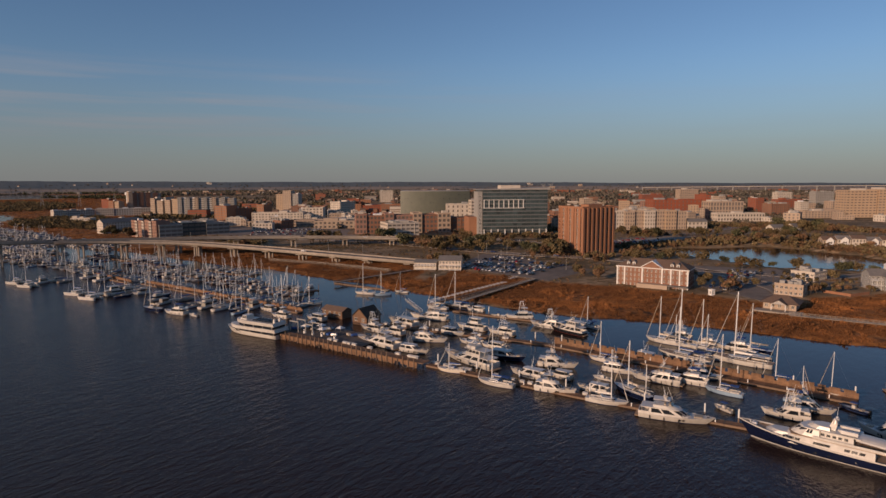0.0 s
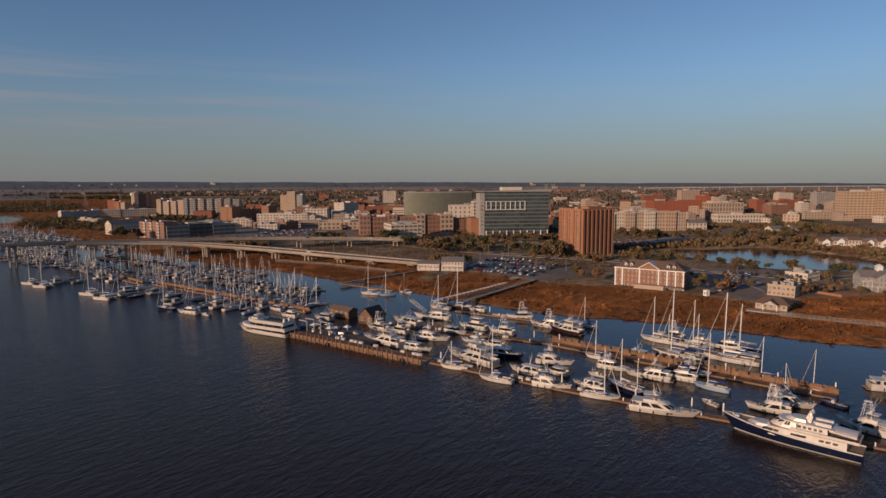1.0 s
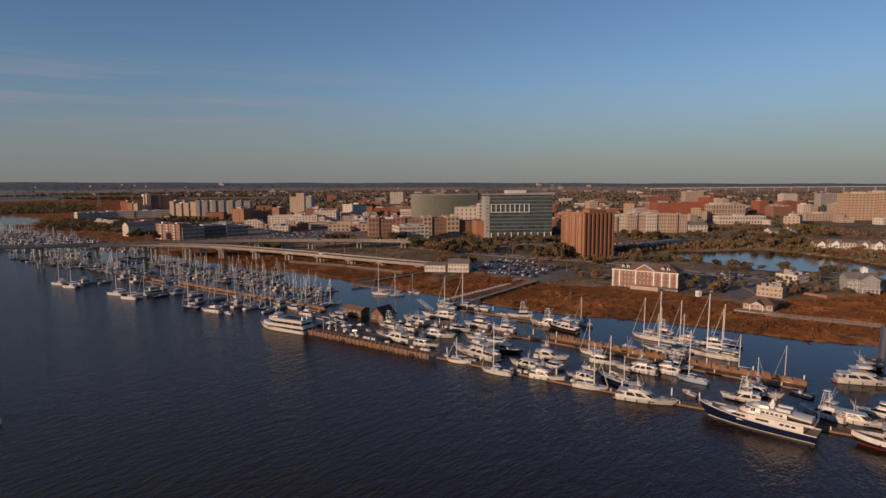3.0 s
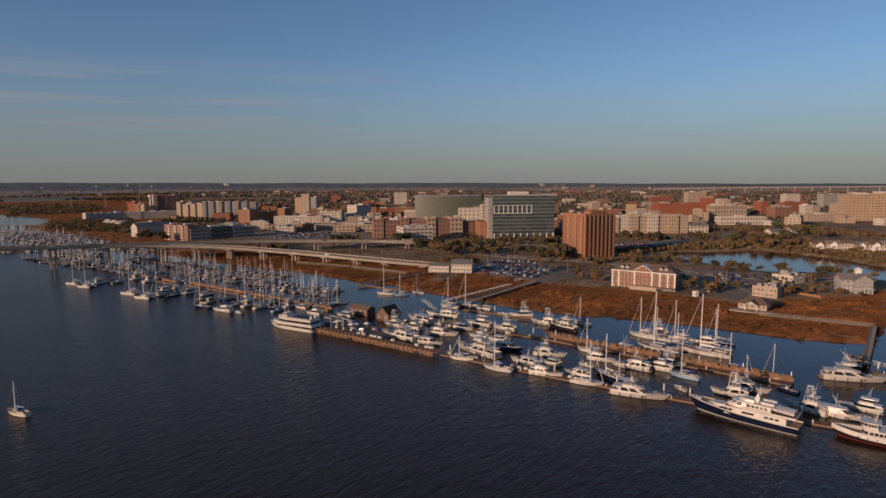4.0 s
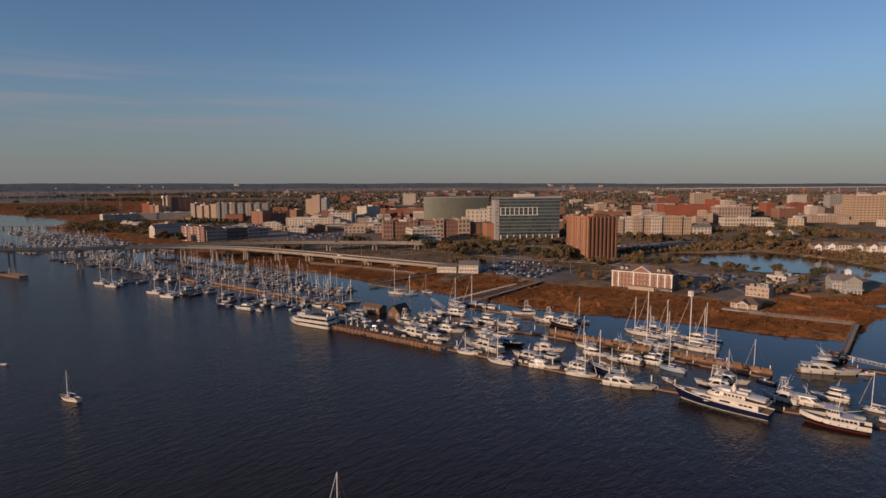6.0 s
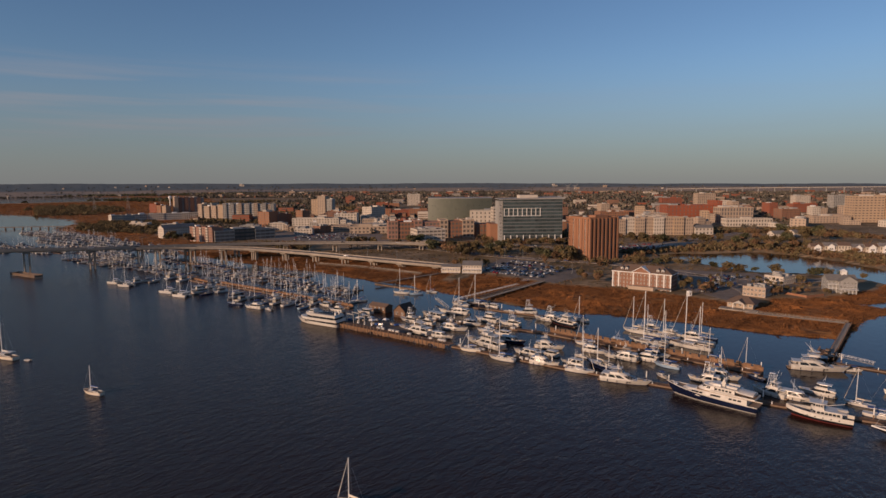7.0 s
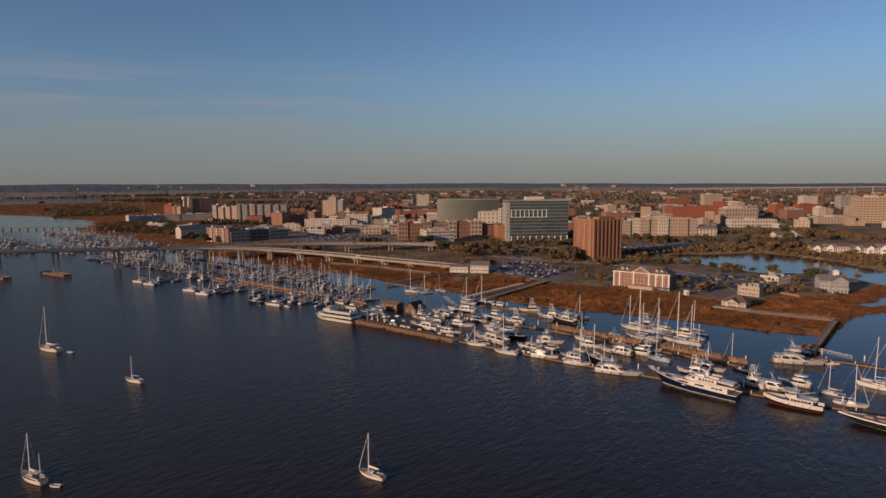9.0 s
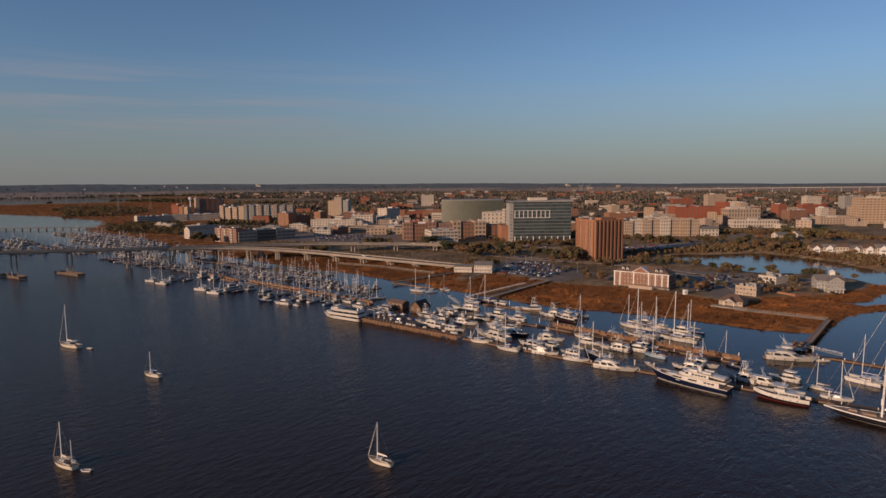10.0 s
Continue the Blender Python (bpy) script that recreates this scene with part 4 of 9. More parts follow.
def make_sailboat(L, hull_mat=GELCOAT, boot=None, cover=CANVAS_BLUE, mast=1.28, ketch=False, label="white sailing yacht with bare mast", bimini=True, boom_up=0.0, furl=True, plain=False, deck=None):
    ob = thing("sailboat", label, "sailboat", Matrix.Identity(4), "boats in the marina")
    B, free = L * 0.30, 0.55 + L * 0.055
    rings, sheer = hull(L, B, free, 0.28, 0.13, 0.5, 0.62, 0.5, 0.12)
    hull_part(ob, rings, hull_mat, boot)
    deck_part(ob, sheer, deck or (GELCOAT if L < 16 else TEAK))
    if not plain:
        rail_part(ob, sheer, 0, 13, 0.65, 0.02)
    z = free * 1.02
    house(ob, "cabin_trunk", -L * 0.10, L * 0.22, B * 0.58, z, z + 0.55 + L * 0.012, GELCOAT, 0.9, 0.1, 0.8, 0.4, (0.3, 0.72), posts=4, plain=plain)
    bm = bmesh.new()
    for s in (-1, 1) if not plain else ():
        box(bm, -L * 0.40, s * B * 0.28 - 0.12, z - 0.1, -L * 0.11, s * B * 0.28 + 0.12, z + 0.38, taper=0.03)
    if not plain:
        part("cockpit_coaming", bm, GELCOAT, ob)
    bm = bmesh.new()
    loft(bm, [[(-L * 0.11 + 0.1, -B * 0.28, z + 0.4), (-L * 0.11 + 0.1, B * 0.28, z + 0.4), (-L * 0.11 + 0.4, B * 0.25, z + 0.5), (-L * 0.11 + 0.4, -B * 0.25, z + 0.5)],
              [(-L * 0.15, -B * 0.26, z + 1.25), (-L * 0.15, B * 0.26, z + 1.25), (-L * 0.13, B * 0.24, z + 1.3), (-L * 0.13, -B * 0.24, z + 1.3)]])
    part("spray_hood", bm, cover, ob)
    if bimini:
        bm = bmesh.new()
        loft(bm, [[(-L * 0.38, y, z + 1.95 + 0.18 * math.cos(y / B * 5)) for y in (-B * .3, -B * .15, 0, B * .15, B * .3)] + [(-L * 0.38, y, z + 1.88 + 0.18 * math.cos(y / B * 5)) for y in (B * .3, 0, -B * .3)],
                  [(-L * 0.18, y, z + 1.95 + 0.18 * math.cos(y / B * 5)) for y in (-B * .3, -B * .15, 0, B * .15, B * .3)] + [(-L * 0.18, y, z + 1.88 + 0.18 * math.cos(y / B * 5)) for y in (B * .3, 0, -B * .3)]])
        part("bimini_top", bm, cover, ob)
        if plain:
            return finish_sailboat(ob, L, B, free, z, mast, ketch, cover, boom_up, furl, plain)
        bm = bmesh.new()
        for x in (-0.37, -0.19):
            for s in (-1, 1):
                rod(bm, (L * x, s * B * 0.3, z), (L * x, s * B * 0.3, z + 1.95), 0.02, n=4)
        part("bimini_frame", bm, STEEL, ob)
    return finish_sailboat(ob, L, B, free, z, mast, ketch, cover, boom_up, furl, plain)


def finish_sailboat(ob, L, B, free, z, mast, ketch, cover, boom_up, furl, plain):
    """Mast, boom, sails and rigging."""
    xm, H = L * 0.10, L * mast
    r = 0.07 + L * 0.0078
    m = spar(ob, "mast", (xm, 0, z), (xm - H * 0.012, 0, z + H), r, SPAR, r * 0.72)
    for f in (() if plain else (0.38, 0.68)):
        spar(ob, "spreader", (xm, -B * (0.42 - f * 0.2), z + H * f), (xm, B * (0.42 - f * 0.2), z + H * f), 0.03, parent=m, n=4)
    bz = z + 1.35 + L * 0.02
    boom = spar(ob, "boom", (xm - 0.1, 0, bz), (xm - L * 0.40, 0, bz + 0.1 + boom_up), r * 0.7)
    bm = bmesh.new()
    loft(bm, [[(xm - 0.15, 0.17 * c, bz + 0.25 + 0.32 * s) for c, s in ((0, -1), (1, -.3), (.7, .7), (0, 1.2), (-.7, .7), (-1, -.3))],
              [(xm - L * 0.38, 0.09 * c, bz + 0.22 + boom_up + 0.16 * s) for c, s in ((0, -1), (1, -.3), (.7, .7), (0, 1.2), (-.7, .7), (-1, -.3))]])
    part("sail_cover", bm, cover, ob if plain else boom)
    top = (xm - H * 0.012, 0, z + H * 0.985)
    if furl:
        spar(ob, "furled_genoa", (L * 0.47, 0, free * 1.28 + 0.3), (xm + 0.05, 0, z + H * 0.95), 0.11, CANVAS_TAN if cover is CANVAS_TAN else GELCOAT, 0.05, n=6)
    bm = bmesh.new()
    rod(bm, (L * 0.48, 0, free * 1.27), top, 0.015, n=3)
    rod(bm, (-L * 0.49, 0, free), top, 0.013, n=3)
    for s in (-1, 1):
        rod(bm, (xm, s * B * 0.46, free), (xm, s * B * 0.28, z + H * 0.68), 0.013, n=3)
        rod(bm, (xm, s * B * 0.28, z + H * 0.68), top, 0.013, n=3)
        rod(bm, (xm - 0.4, s * B * 0.45, free), (xm, 0, z + H * 0.38), 0.013, n=3)
    part("rigging", bm, WIRE, ob)
    if ketch:
        xk, hk = -L * 0.36, H * 0.62
        spar(ob, "mizzen_mast", (xk, 0, z), (xk, 0, z + hk), r * 0.7, SPAR, r * 0.5)
        spar(ob, "mizzen_boom", (xk - 0.1, 0, z + 1.6), (xk - L * 0.18, 0, z + 1.65), 0.06)
    if plain:
        return ob
    bm = bmesh.new()
    rod(bm, (-L * 0.33, -0.45, z + 0.75), (-L * 0.33, 0.45, z + 0.75), 0.03, n=5)
    rod(bm, (-L * 0.33, 0, z - 0.1), (-L * 0.33, 0, z + 0.9), 0.08, n=6)
    part("steering_wheel", bm, STEEL, ob)
    return ob


def fittings(ob, L, B, free, z, h1, x0, x1, top, plain):
    """Small deck gear: hatches, a dark cockpit door, fenders, whip aerials and a windlass."""
    bm = bmesh.new()
    box(bm, x0 - 0.06, -B * 0.28, z + 0.05, x0 + 0.1, B * 0.28, z + h1 * 0.85)
    zf = free * 1.28
    box(bm, L * 0.30, -0.35, zf, L * 0.335, 0.35, zf + 0.12)
    box(bm, L * 0.39, -0.2, zf + 0.1, L * 0.425, 0.2, zf + 0.42)
    for s in (-1, 1):
        for i in range(3):
            x = -L * 0.34 + i * L * 0.19
            rod(bm, (x, s * B * 0.51, free * 0.25), (x, s * B * 0.51, free * 0.85), 0.13, n=6)
    part("deck_gear", bm, TINTED, ob, "dark hatches and fenders")
    bm = bmesh.new()
    r = random.Random(int(L * 13 + top * 7))
    for i in range(2 if plain else 4):
        y = r.uniform(-0.3, 0.3) * B
        rod(bm, (-L * r.uniform(0.05, 0.2), y, top), (-L * r.uniform(0.1, 0.26), y * 1.1, top + r.uniform(2.0, 4.6)), 0.05, 0.025, 4)
    part("aerial", bm, SPAR, ob)


def make_motor_yacht(L, hull_mat=GELCOAT, boot=None, decks=2, label="white flybridge motor yacht", enclosed=False, canvas=GELCOAT, tower=False, full_width=0.86, arch=True, aft=0.2, free=None, raised=False, mast_h=None, plain=False):
    """A motor yacht of one to three decks. tower adds a fishing tower with outriggers."""
    ob = thing("motor_yacht", label, "motor yacht", Matrix.Identity(4), "boats in the marina")
    B = 1.6 + L * 0.185
    free = free or 0.7 + L * 0.042
    rings, sheer = hull(L, B, free, 0.85 if tower else 0.62, 0.14, 0.5, 0.9, 0.5, 0.38)
    h = hull_part(ob, rings, hull_mat, boot)
    deck_part(ob, sheer, GELCOAT if not raised else TEAK)
    if not plain:
        rail_part(ob, sheer, 7, 13, 0.8, 0.025)
    bm = bmesh.new()
    box(bm, -L / 2 - L * 0.05, -B * 0.38, 0.25, -L / 2 + 0.1, B * 0.38, 0.45, taper=0.03)
    part("swim_platform", bm, TEAK, ob)
    for i in range(0 if plain else 2):
        for s in (-1, 1):
            x = L * 0.04 + i * L * 0.045
            w = sheer[7][1] * 0.985
            bm = bmesh.new()
            loft(bm, [[(x, s * w * 0.93, free * 0.58), (x + L * 0.03, s * w * 0.92, free * 0.62), (x + L * 0.03, s * w * 0.94, free * 0.86), (x, s * w * 0.96, free * 0.84)],
                      [(x, s * (w + 0.05), free * 0.58), (x + L * 0.03, s * (w + 0.03), free * 0.62), (x + L * 0.03, s * (w + 0.05), free * 0.86), (x, s * (w + 0.06), free * 0.84)]])
            part("hull_window", bm, TINTED, h)
    z = free * 1.0
    h1 = 1.6 + L * 0.013
    x0, x1 = -L * (0.5 - aft), L * 0.25
    house(ob, "saloon", x0, x1, B * full_width, z - 0.1, z + h1, GELCOAT, L * 0.19, 0.1, 0.84, 0.5, (0.36, 0.90), posts=1 if L < 15 else 2, plain=plain, span=(0.06, 0.86))
    bm = bmesh.new()
    loft(bm, [[(-L * 0.47, -B * 0.45, z + h1), (x1 - L * 0.21, -B * 0.38, z + h1), (x1 - L * 0.17, 0, z + h1), (x1 - L * 0.21, B * 0.38, z + h1), (-L * 0.47, B * 0.45, z + h1)],
              [(-L * 0.46, -B * 0.44, z + h1 + 0.16), (x1 - L * 0.22, -B * 0.37, z + h1 + 0.16), (x1 - L * 0.18, 0, z + h1 + 0.16), (x1 - L * 0.22, B * 0.37, z + h1 + 0.16), (-L * 0.46, B * 0.44, z + h1 + 0.16)]])
    part("upper_deck", bm, GELCOAT, ob)
    bm = bmesh.new()
    for s in (-1, 1):
        rod(bm, (-L * 0.45, s * B * 0.40, z - 0.1), (-L * 0.45, s * B * 0.40, z + h1), 0.06, n=6)
        box(bm, -L * 0.5, s * B * 0.43 - 0.06, z - 0.1, x0 + 0.2, s * B * 0.43 + 0.06, z + 0.75)
    box(bm, -L * 0.5, -B * 0.42, z - 0.1, -L * 0.49, B * 0.42, z + 0.72)
    part("cockpit_bulwark", bm, GELCOAT, ob)
    bm = bmesh.new()
    box(bm, x1 - L * 0.02, -B * 0.22, sheer[9][2] - 0.1, x1 + L * 0.10, B * 0.22, sheer[9][2] + 0.28, taper=0.12)
    if plain:
        bm.free()
    else:
        part("sun_pad", bm, CANVAS_TAN, ob)
    zu = z + h1 + 0.16
    if decks >= 2:
        f0, f1 = -L * 0.30, L * 0.035
        if enclosed:
            house(ob, "wheelhouse", f0, f1, B * 0.70, zu, zu + 2.15, GELCOAT, L * 0.06, 0.3, 0.86, 0.4, (0.42, 0.84), posts=3, plain=plain)
            bm = bmesh.new()
            box(bm, f0 - L * 0.10, -B * 0.38, zu + 2.15, f1 - L * 0.035, B * 0.38, zu + 2.28, taper=0.04)
            part("hard_top", bm, GELCOAT, ob)
            zt = zu + 2.28
        else:
            house(ob, "flybridge", f0, f1, B * 0.74, zu, zu + 0.72, GELCOAT, L * 0.075, -0.1, 0.92, 0.5)
            bm = bmesh.new()
            loft(bm, [[(f1 - L * 0.075, y, zu + 0.72) for y in (-B * .3, 0, B * .3)] + [(f1 - L * 0.075 - 0.05, y, zu + 0.72) for y in (B * .3, 0, -B * .3)],
                      [(f1 - L * 0.075 - 0.6, y, zu + 1.2) for y in (-B * .28, 0, B * .28)] + [(f1 - L * 0.075 - 0.65, y, zu + 1.2) for y in (B * .28, 0, -B * .28)]])
            part("flybridge_screen", bm, TINTED, ob)
            bm = bmesh.new()
            for k in range(0 if plain else 2):
                box(bm, f0 + L * 0.2 - k * 1.3, -B * 0.2, zu + 0.2, f0 + L * 0.2 + 0.6 - k * 1.3, B * 0.2, zu + 1.0, taper=0.06)
            if plain:
                bm.free()
            else:
                part("helm_seat", bm, CANVAS_TAN, ob)
            zt = zu + 2.05
            bm = bmesh.new()
            loft(bm, [[(f0 - 0.1, -B * 0.34, zt), (f1 - L * 0.11, -B * 0.31, zt + 0.1), (f1 - L * 0.11, B * 0.31, zt + 0.1), (f0 - 0.1, B * 0.34, zt)], [(f0, -B * 0.30, zt + 0.14), (f1 - L * 0.13, -B * 0.27, zt + 0.24), (f1 - L * 0.13, B * 0.27, zt + 0.24), (f0, B * 0.30, zt + 0.14)]])
            part("hard_top" if canvas is GELCOAT else "bimini_top", bm, canvas, ob)
            bm = bmesh.new()
            for x, e in ((f0 + 0.1, 0.9), (f1 - L * 0.13, -0.6)):
                for s in (-1, 1):
                    rod(bm, (x + e, s * B * 0.34, zu), (x, s * B * 0.30, zt + 0.05), 0.05, n=5)
            part("top_support", bm, STEEL, ob)
        if decks >= 3:
            g0, g1 = -L * 0.20, L * 0.02
            house(ob, "sun_deck", g0, g1, B * 0.62, zt, zt + 0.9, GELCOAT, 0.6, 0, 0.92, 0.5)
            bm = bmesh.new()
            box(bm, g0, -B * 0.28, zt + 2.0, g1 - 0.6, B * 0.28, zt + 2.12, taper=0.05)
            part("sun_deck_top", bm, GELCOAT, ob)
            bm = bmesh.new()
            for x in (g0 + 0.2, g1 - 0.8):
                for s in (-1, 1):
                    rod(bm, (x, s * B * 0.26, zt), (x, s * B * 0.26, zt + 2.0), 0.05, n=5)
            part("top_support", bm, STEEL, ob)
            zt += 2.12
        if arch and not plain:
            bm = bmesh.new()
            xa = -L * 0.12
            for s in (-1, 1):
                loft(bm, [[(xa - 0.5, s * B * 0.30, zt), (xa + 0.4, s * B * 0.30, zt), (xa + 0.4, s * B * 0.30 - 0.12, zt), (xa - 0.5, s * B * 0.30 - 0.12, zt)],
                          [(xa - 1.0, s * B * 0.16, zt + 0.85), (xa - 0.5, s * B * 0.16, zt + 0.85), (xa - 0.5, s * B * 0.16 - 0.1, zt + 0.85), (xa - 1.0, s * B * 0.16 - 0.1, zt + 0.85)]])
            box(bm, xa - 1.05, -B * 0.2, zt + 0.83, xa - 0.45, B * 0.2, zt + 0.98)
            a = part("radar_arch", bm, GELCOAT, ob)
            bm = bmesh.new()
            rod(bm, (xa - 0.75, -0.2, zt + 0.98), (xa - 0.75, -0.2, zt + 1.3), 0.35, 0.3, 10)
            part("radar_dome", bm, GELCOAT, a)
            bm = bmesh.new()
            rod(bm, (xa - 0.75, 0.4, zt + 0.98), (xa - 0.85, 0.4, zt + (mast_h or 2.6)), 0.035, 0.015, 5)
            rod(bm, (xa - 0.75, -0.6, zt + 0.98), (xa - 0.85, -0.6, zt + (mast_h or 2.6) * 0.8), 0.03, 0.015, 5)
            part("antenna", bm, SPAR, a)
    fittings(ob, L, B, free, z, h1, x0, x1, (zt if decks >= 2 else zu) + 0.1, plain)
    if tower:
        bm = bmesh.new()
        tz = zu + 2.1
        for x in (-L * 0.22, L * 0.04):
            for s in (-1, 1):
                rod(bm, (x, s * B * 0.33, z + 0.5), (-L * 0.09 + (0.6 if x > 0 else -0.6), s * B * 0.12, tz + 3.0), 0.05, n=5)
        for k in range(1, 4):
            for s in (-1, 1):
                rod(bm, (-L * 0.16, s * B * 0.28 * (1 - k * 0.16), tz - 1 + k), (L * 0.01, s * B * 0.28 * (1 - k * 0.16), tz - 1 + k), 0.03, n=4)
        box(bm, -L * 0.09 - 0.9, -B * 0.15, tz + 3.0, -L * 0.09 + 0.9, B * 0.15, tz + 3.12)
        part("fishing_tower", bm, SPAR, ob)
        for s in (-1, 1):
            spar(ob, "outrigger", (-L * 0.02, s * B * 0.42, z + 1.2), (-L * 0.24, s * B * 0.75, z + 7.5), 0.035, SPAR, 0.015, n=5)
    return ob


def make_runabout(L, hull_mat=GELCOAT, label="small white open motor boat", top=True):
    ob = thing("small_motor_boat", label, "motor boat", Matrix.Identity(4), "boats in the marina")
    B = 0.9 + L * 0.2
    rings, sheer = hull(L, B, 0.75, 0.4, 0.14, 0.5, 0.92, 0.35, 0.3, 11)
    hull_part(ob, rings, hull_mat)
    deck_part(ob, sheer, CREAM, 0.28)
    bm = bmesh.new()
    box(bm, -0.6, -0.4, 0.4, 0.5, 0.4, 1.5, taper=0.08)
    part("console", bm, GELCOAT, ob)
    bm = bmesh.new()
    box(bm, -L / 2 - 0.5, -0.3, 0.1, -L / 2 + 0.05, 0.3, 1.25, taper=0.06)
    part("outboard_motor", bm, RUBBER, ob)
    bm = bmesh.new()
    box(bm, -L * 0.32, -B * 0.35, 0.45, -L * 0.2, B * 0.35, 0.85, taper=0.04)
    part("bench", bm, CANVAS_TAN, ob)
    if top:
        bm = bmesh.new()
        box(bm, -1.1, -B * 0.32, 2.25, 0.9, B * 0.32, 2.35, taper=0.04)
        part("canvas_top", bm, CANVAS_BLUE, ob)
        bm = bmesh.new()
        for x in (-0.6, 0.4):
            for s in (-1, 1):
                rod(bm, (x, s * 0.45, 0.5), (x, s * 0.6, 2.3), 0.03, n=4)
        part("top_frame", bm, STEEL, ob)
    return ob


def make_dinghy(L=3.2, label="small grey inflatable dinghy on the water"):
    ob = thing("dinghy", label, "dinghy", Matrix.Identity(4))
    bm = bmesh.new()
    for s in (-1, 1):
        rod(bm, (-L / 2, s * 0.6, 0.22), (L * 0.25, s * 0.6, 0.25), 0.22, n=8)
        rod(bm, (L * 0.25, s * 0.6, 0.25), (L / 2, 0.0, 0.4), 0.22, 0.16, n=8)
    part("tube", bm, GELCOAT, ob)
    bm = bmesh.new()
    box(bm, -L / 2, -0.55, 0.08, L * 0.3, 0.55, 0.16)
    box(bm, -0.2, -0.55, 0.3, 0.1, 0.55, 0.36)
    part("floor_board", bm, CREAM, ob)
    bm = bmesh.new()
    box(bm, -L / 2 - 0.25, -0.15, 0.0, -L / 2 + 0.1, 0.15, 0.75, taper=0.04)
    part("outboard_motor", bm, RUBBER, ob)
    return ob


def make_catamaran(L, label="white cruising catamaran with tall mast"):
    ob = thing("catamaran", label, "catamaran", Matrix.Identity(4), "boats in the marina")
    B = L * 0.52
    for s in (-1, 1):
        rings, sheer = hull(L, L * 0.13, 1.5, 0.15, 0.06, 0.5, 0.7, 0.5, 0.1, 11)
        rings = [[(x, y + s * B * 0.38, z) for x, y, z in r] for r in rings]
        hull_part(ob, rings, GELCOAT)
        sh = [(x, w, z) for x, w, z in sheer]
        d = deck_part(ob, sh, GELCOAT)
        d.matrix_basis = pose(0, s * B * 0.38, 0)
    bm = bmesh.new()
    box(bm, -L * 0.38, -B * 0.34, 0.95, L * 0.18, B * 0.34, 1.5)
    part("bridge_deck", bm, GELCOAT, ob)
    house(ob, "saloon", -L * 0.22, L * 0.16, B * 0.66, 1.5, 2.75, GELCOAT, 1.0, 0.1, 0.86, 0.3, (0.35, 0.8), posts=4)
    bm = bmesh.new()
    box(bm, -L * 0.42, -B * 0.3, 3.05, -L * 0.16, B * 0.3, 3.15, taper=0.04)
    part("cockpit_top", bm, GELCOAT, ob)
    bm = bmesh.new()
    for x in (-0.41, -0.24):
        for s in (-1, 1):
            rod(bm, (L * x, s * B * 0.29, 1.4), (L * x, s * B * 0.29, 3.05), 0.04, n=5)
    part("top_support", bm, STEEL, ob)
    H = L * 1.35
    m = spar(ob, "mast", (L * 0.08, 0, 2.6), (L * 0.06, 0, 2.6 + H), 0.14, SPAR, 0.1)
    spar(ob, "spreader", (L * 0.08, -1.2, 2.6 + H * 0.5), (L * 0.08, 1.2, 2.6 + H * 0.5), 0.035, parent=m, n=4)
    b = spar(ob, "boom", (L * 0.07, 0, 4.1), (-L * 0.34, 0, 4.2), 0.12)
    bm = bmesh.new()
    rod(bm, (L * 0.06, 0, 4.42), (-L * 0.33, 0, 4.42), 0.24, 0.16, 7)
    part("sail_cover", bm, CANVAS_BLUE, b)
    bm = bmesh.new()
    rod(bm, (L * 0.46, 0, 1.6), (L * 0.062, 0, 2.6 + H * 0.95), 0.07, 0.04, 5)
    for s in (-1, 1):
        rod(bm, (0, s * B * 0.42, 1.5), (L * 0.062, 0, 2.6 + H * 0.9), 0.015, n=3)
    part("rigging", bm, WIRE, ob)
    return ob


def make_far_sailboat(L, hull_mat, cover, label):
    """A sailing yacht for the distant berths, with fewer parts."""
    ob = thing("sailboat", label, "sailboat", Matrix.Identity(4), "boats in the marina")
    B, free = L * 0.30, 0.55 + L * 0.055
    rings, sheer = hull(L, B, free, 0.28, 0.13, 0.5, 0.62, 0.5, 0.12, 9)
    hull_part(ob, rings, hull_mat, decked=True)
    house(ob, "cabin_trunk", -L * 0.12, L * 0.22, B * 0.58, free, free + 0.7, DARKCOAT, 0.9, 0.1, 0.8, 0.4)
    bm = bmesh.new()
    box(bm, -L * 0.40, -B * 0.2, free + 0.02, -L * 0.13, B * 0.2, free + 0.14)
    box(bm, L * 0.02, -B * 0.292, free + 0.25, L * 0.12, B * 0.292, free + 0.5)
    box(bm, L * 0.24, -0.3, free * 1.08, L * 0.29, 0.3, free * 1.08 + 0.14)
    part("cockpit", bm, PILEWOOD, ob)
    bm = bmesh.new()
    H, xm = L * 1.3, L * 0.1
    rod(bm, (xm, 0, free), (xm - 0.1, 0, free + H), 0.12, 0.09, 5)
    rod(bm, (xm, -0.9, free + H * 0.5), (xm, 0.9, free + H * 0.5), 0.04, n=4)
    rod(bm, (L * 0.47, 0, free + 0.6), (xm, 0, free + H * 0.95), 0.09, 0.04, 5)
    part("mast", bm, SPAR, ob)
    bm = bmesh.new()
    rod(bm, (xm - 0.1, 0, free + 1.7), (xm - L * 0.4, 0, free + 1.7), 0.25, 0.14, 6)
    box(bm, -L * 0.38, -B * 0.28, free + 1.9, -L * 0.18, B * 0.28, free + 2.0, taper=0.1)
    part("sail_cover", bm, cover, ob)
    return ob


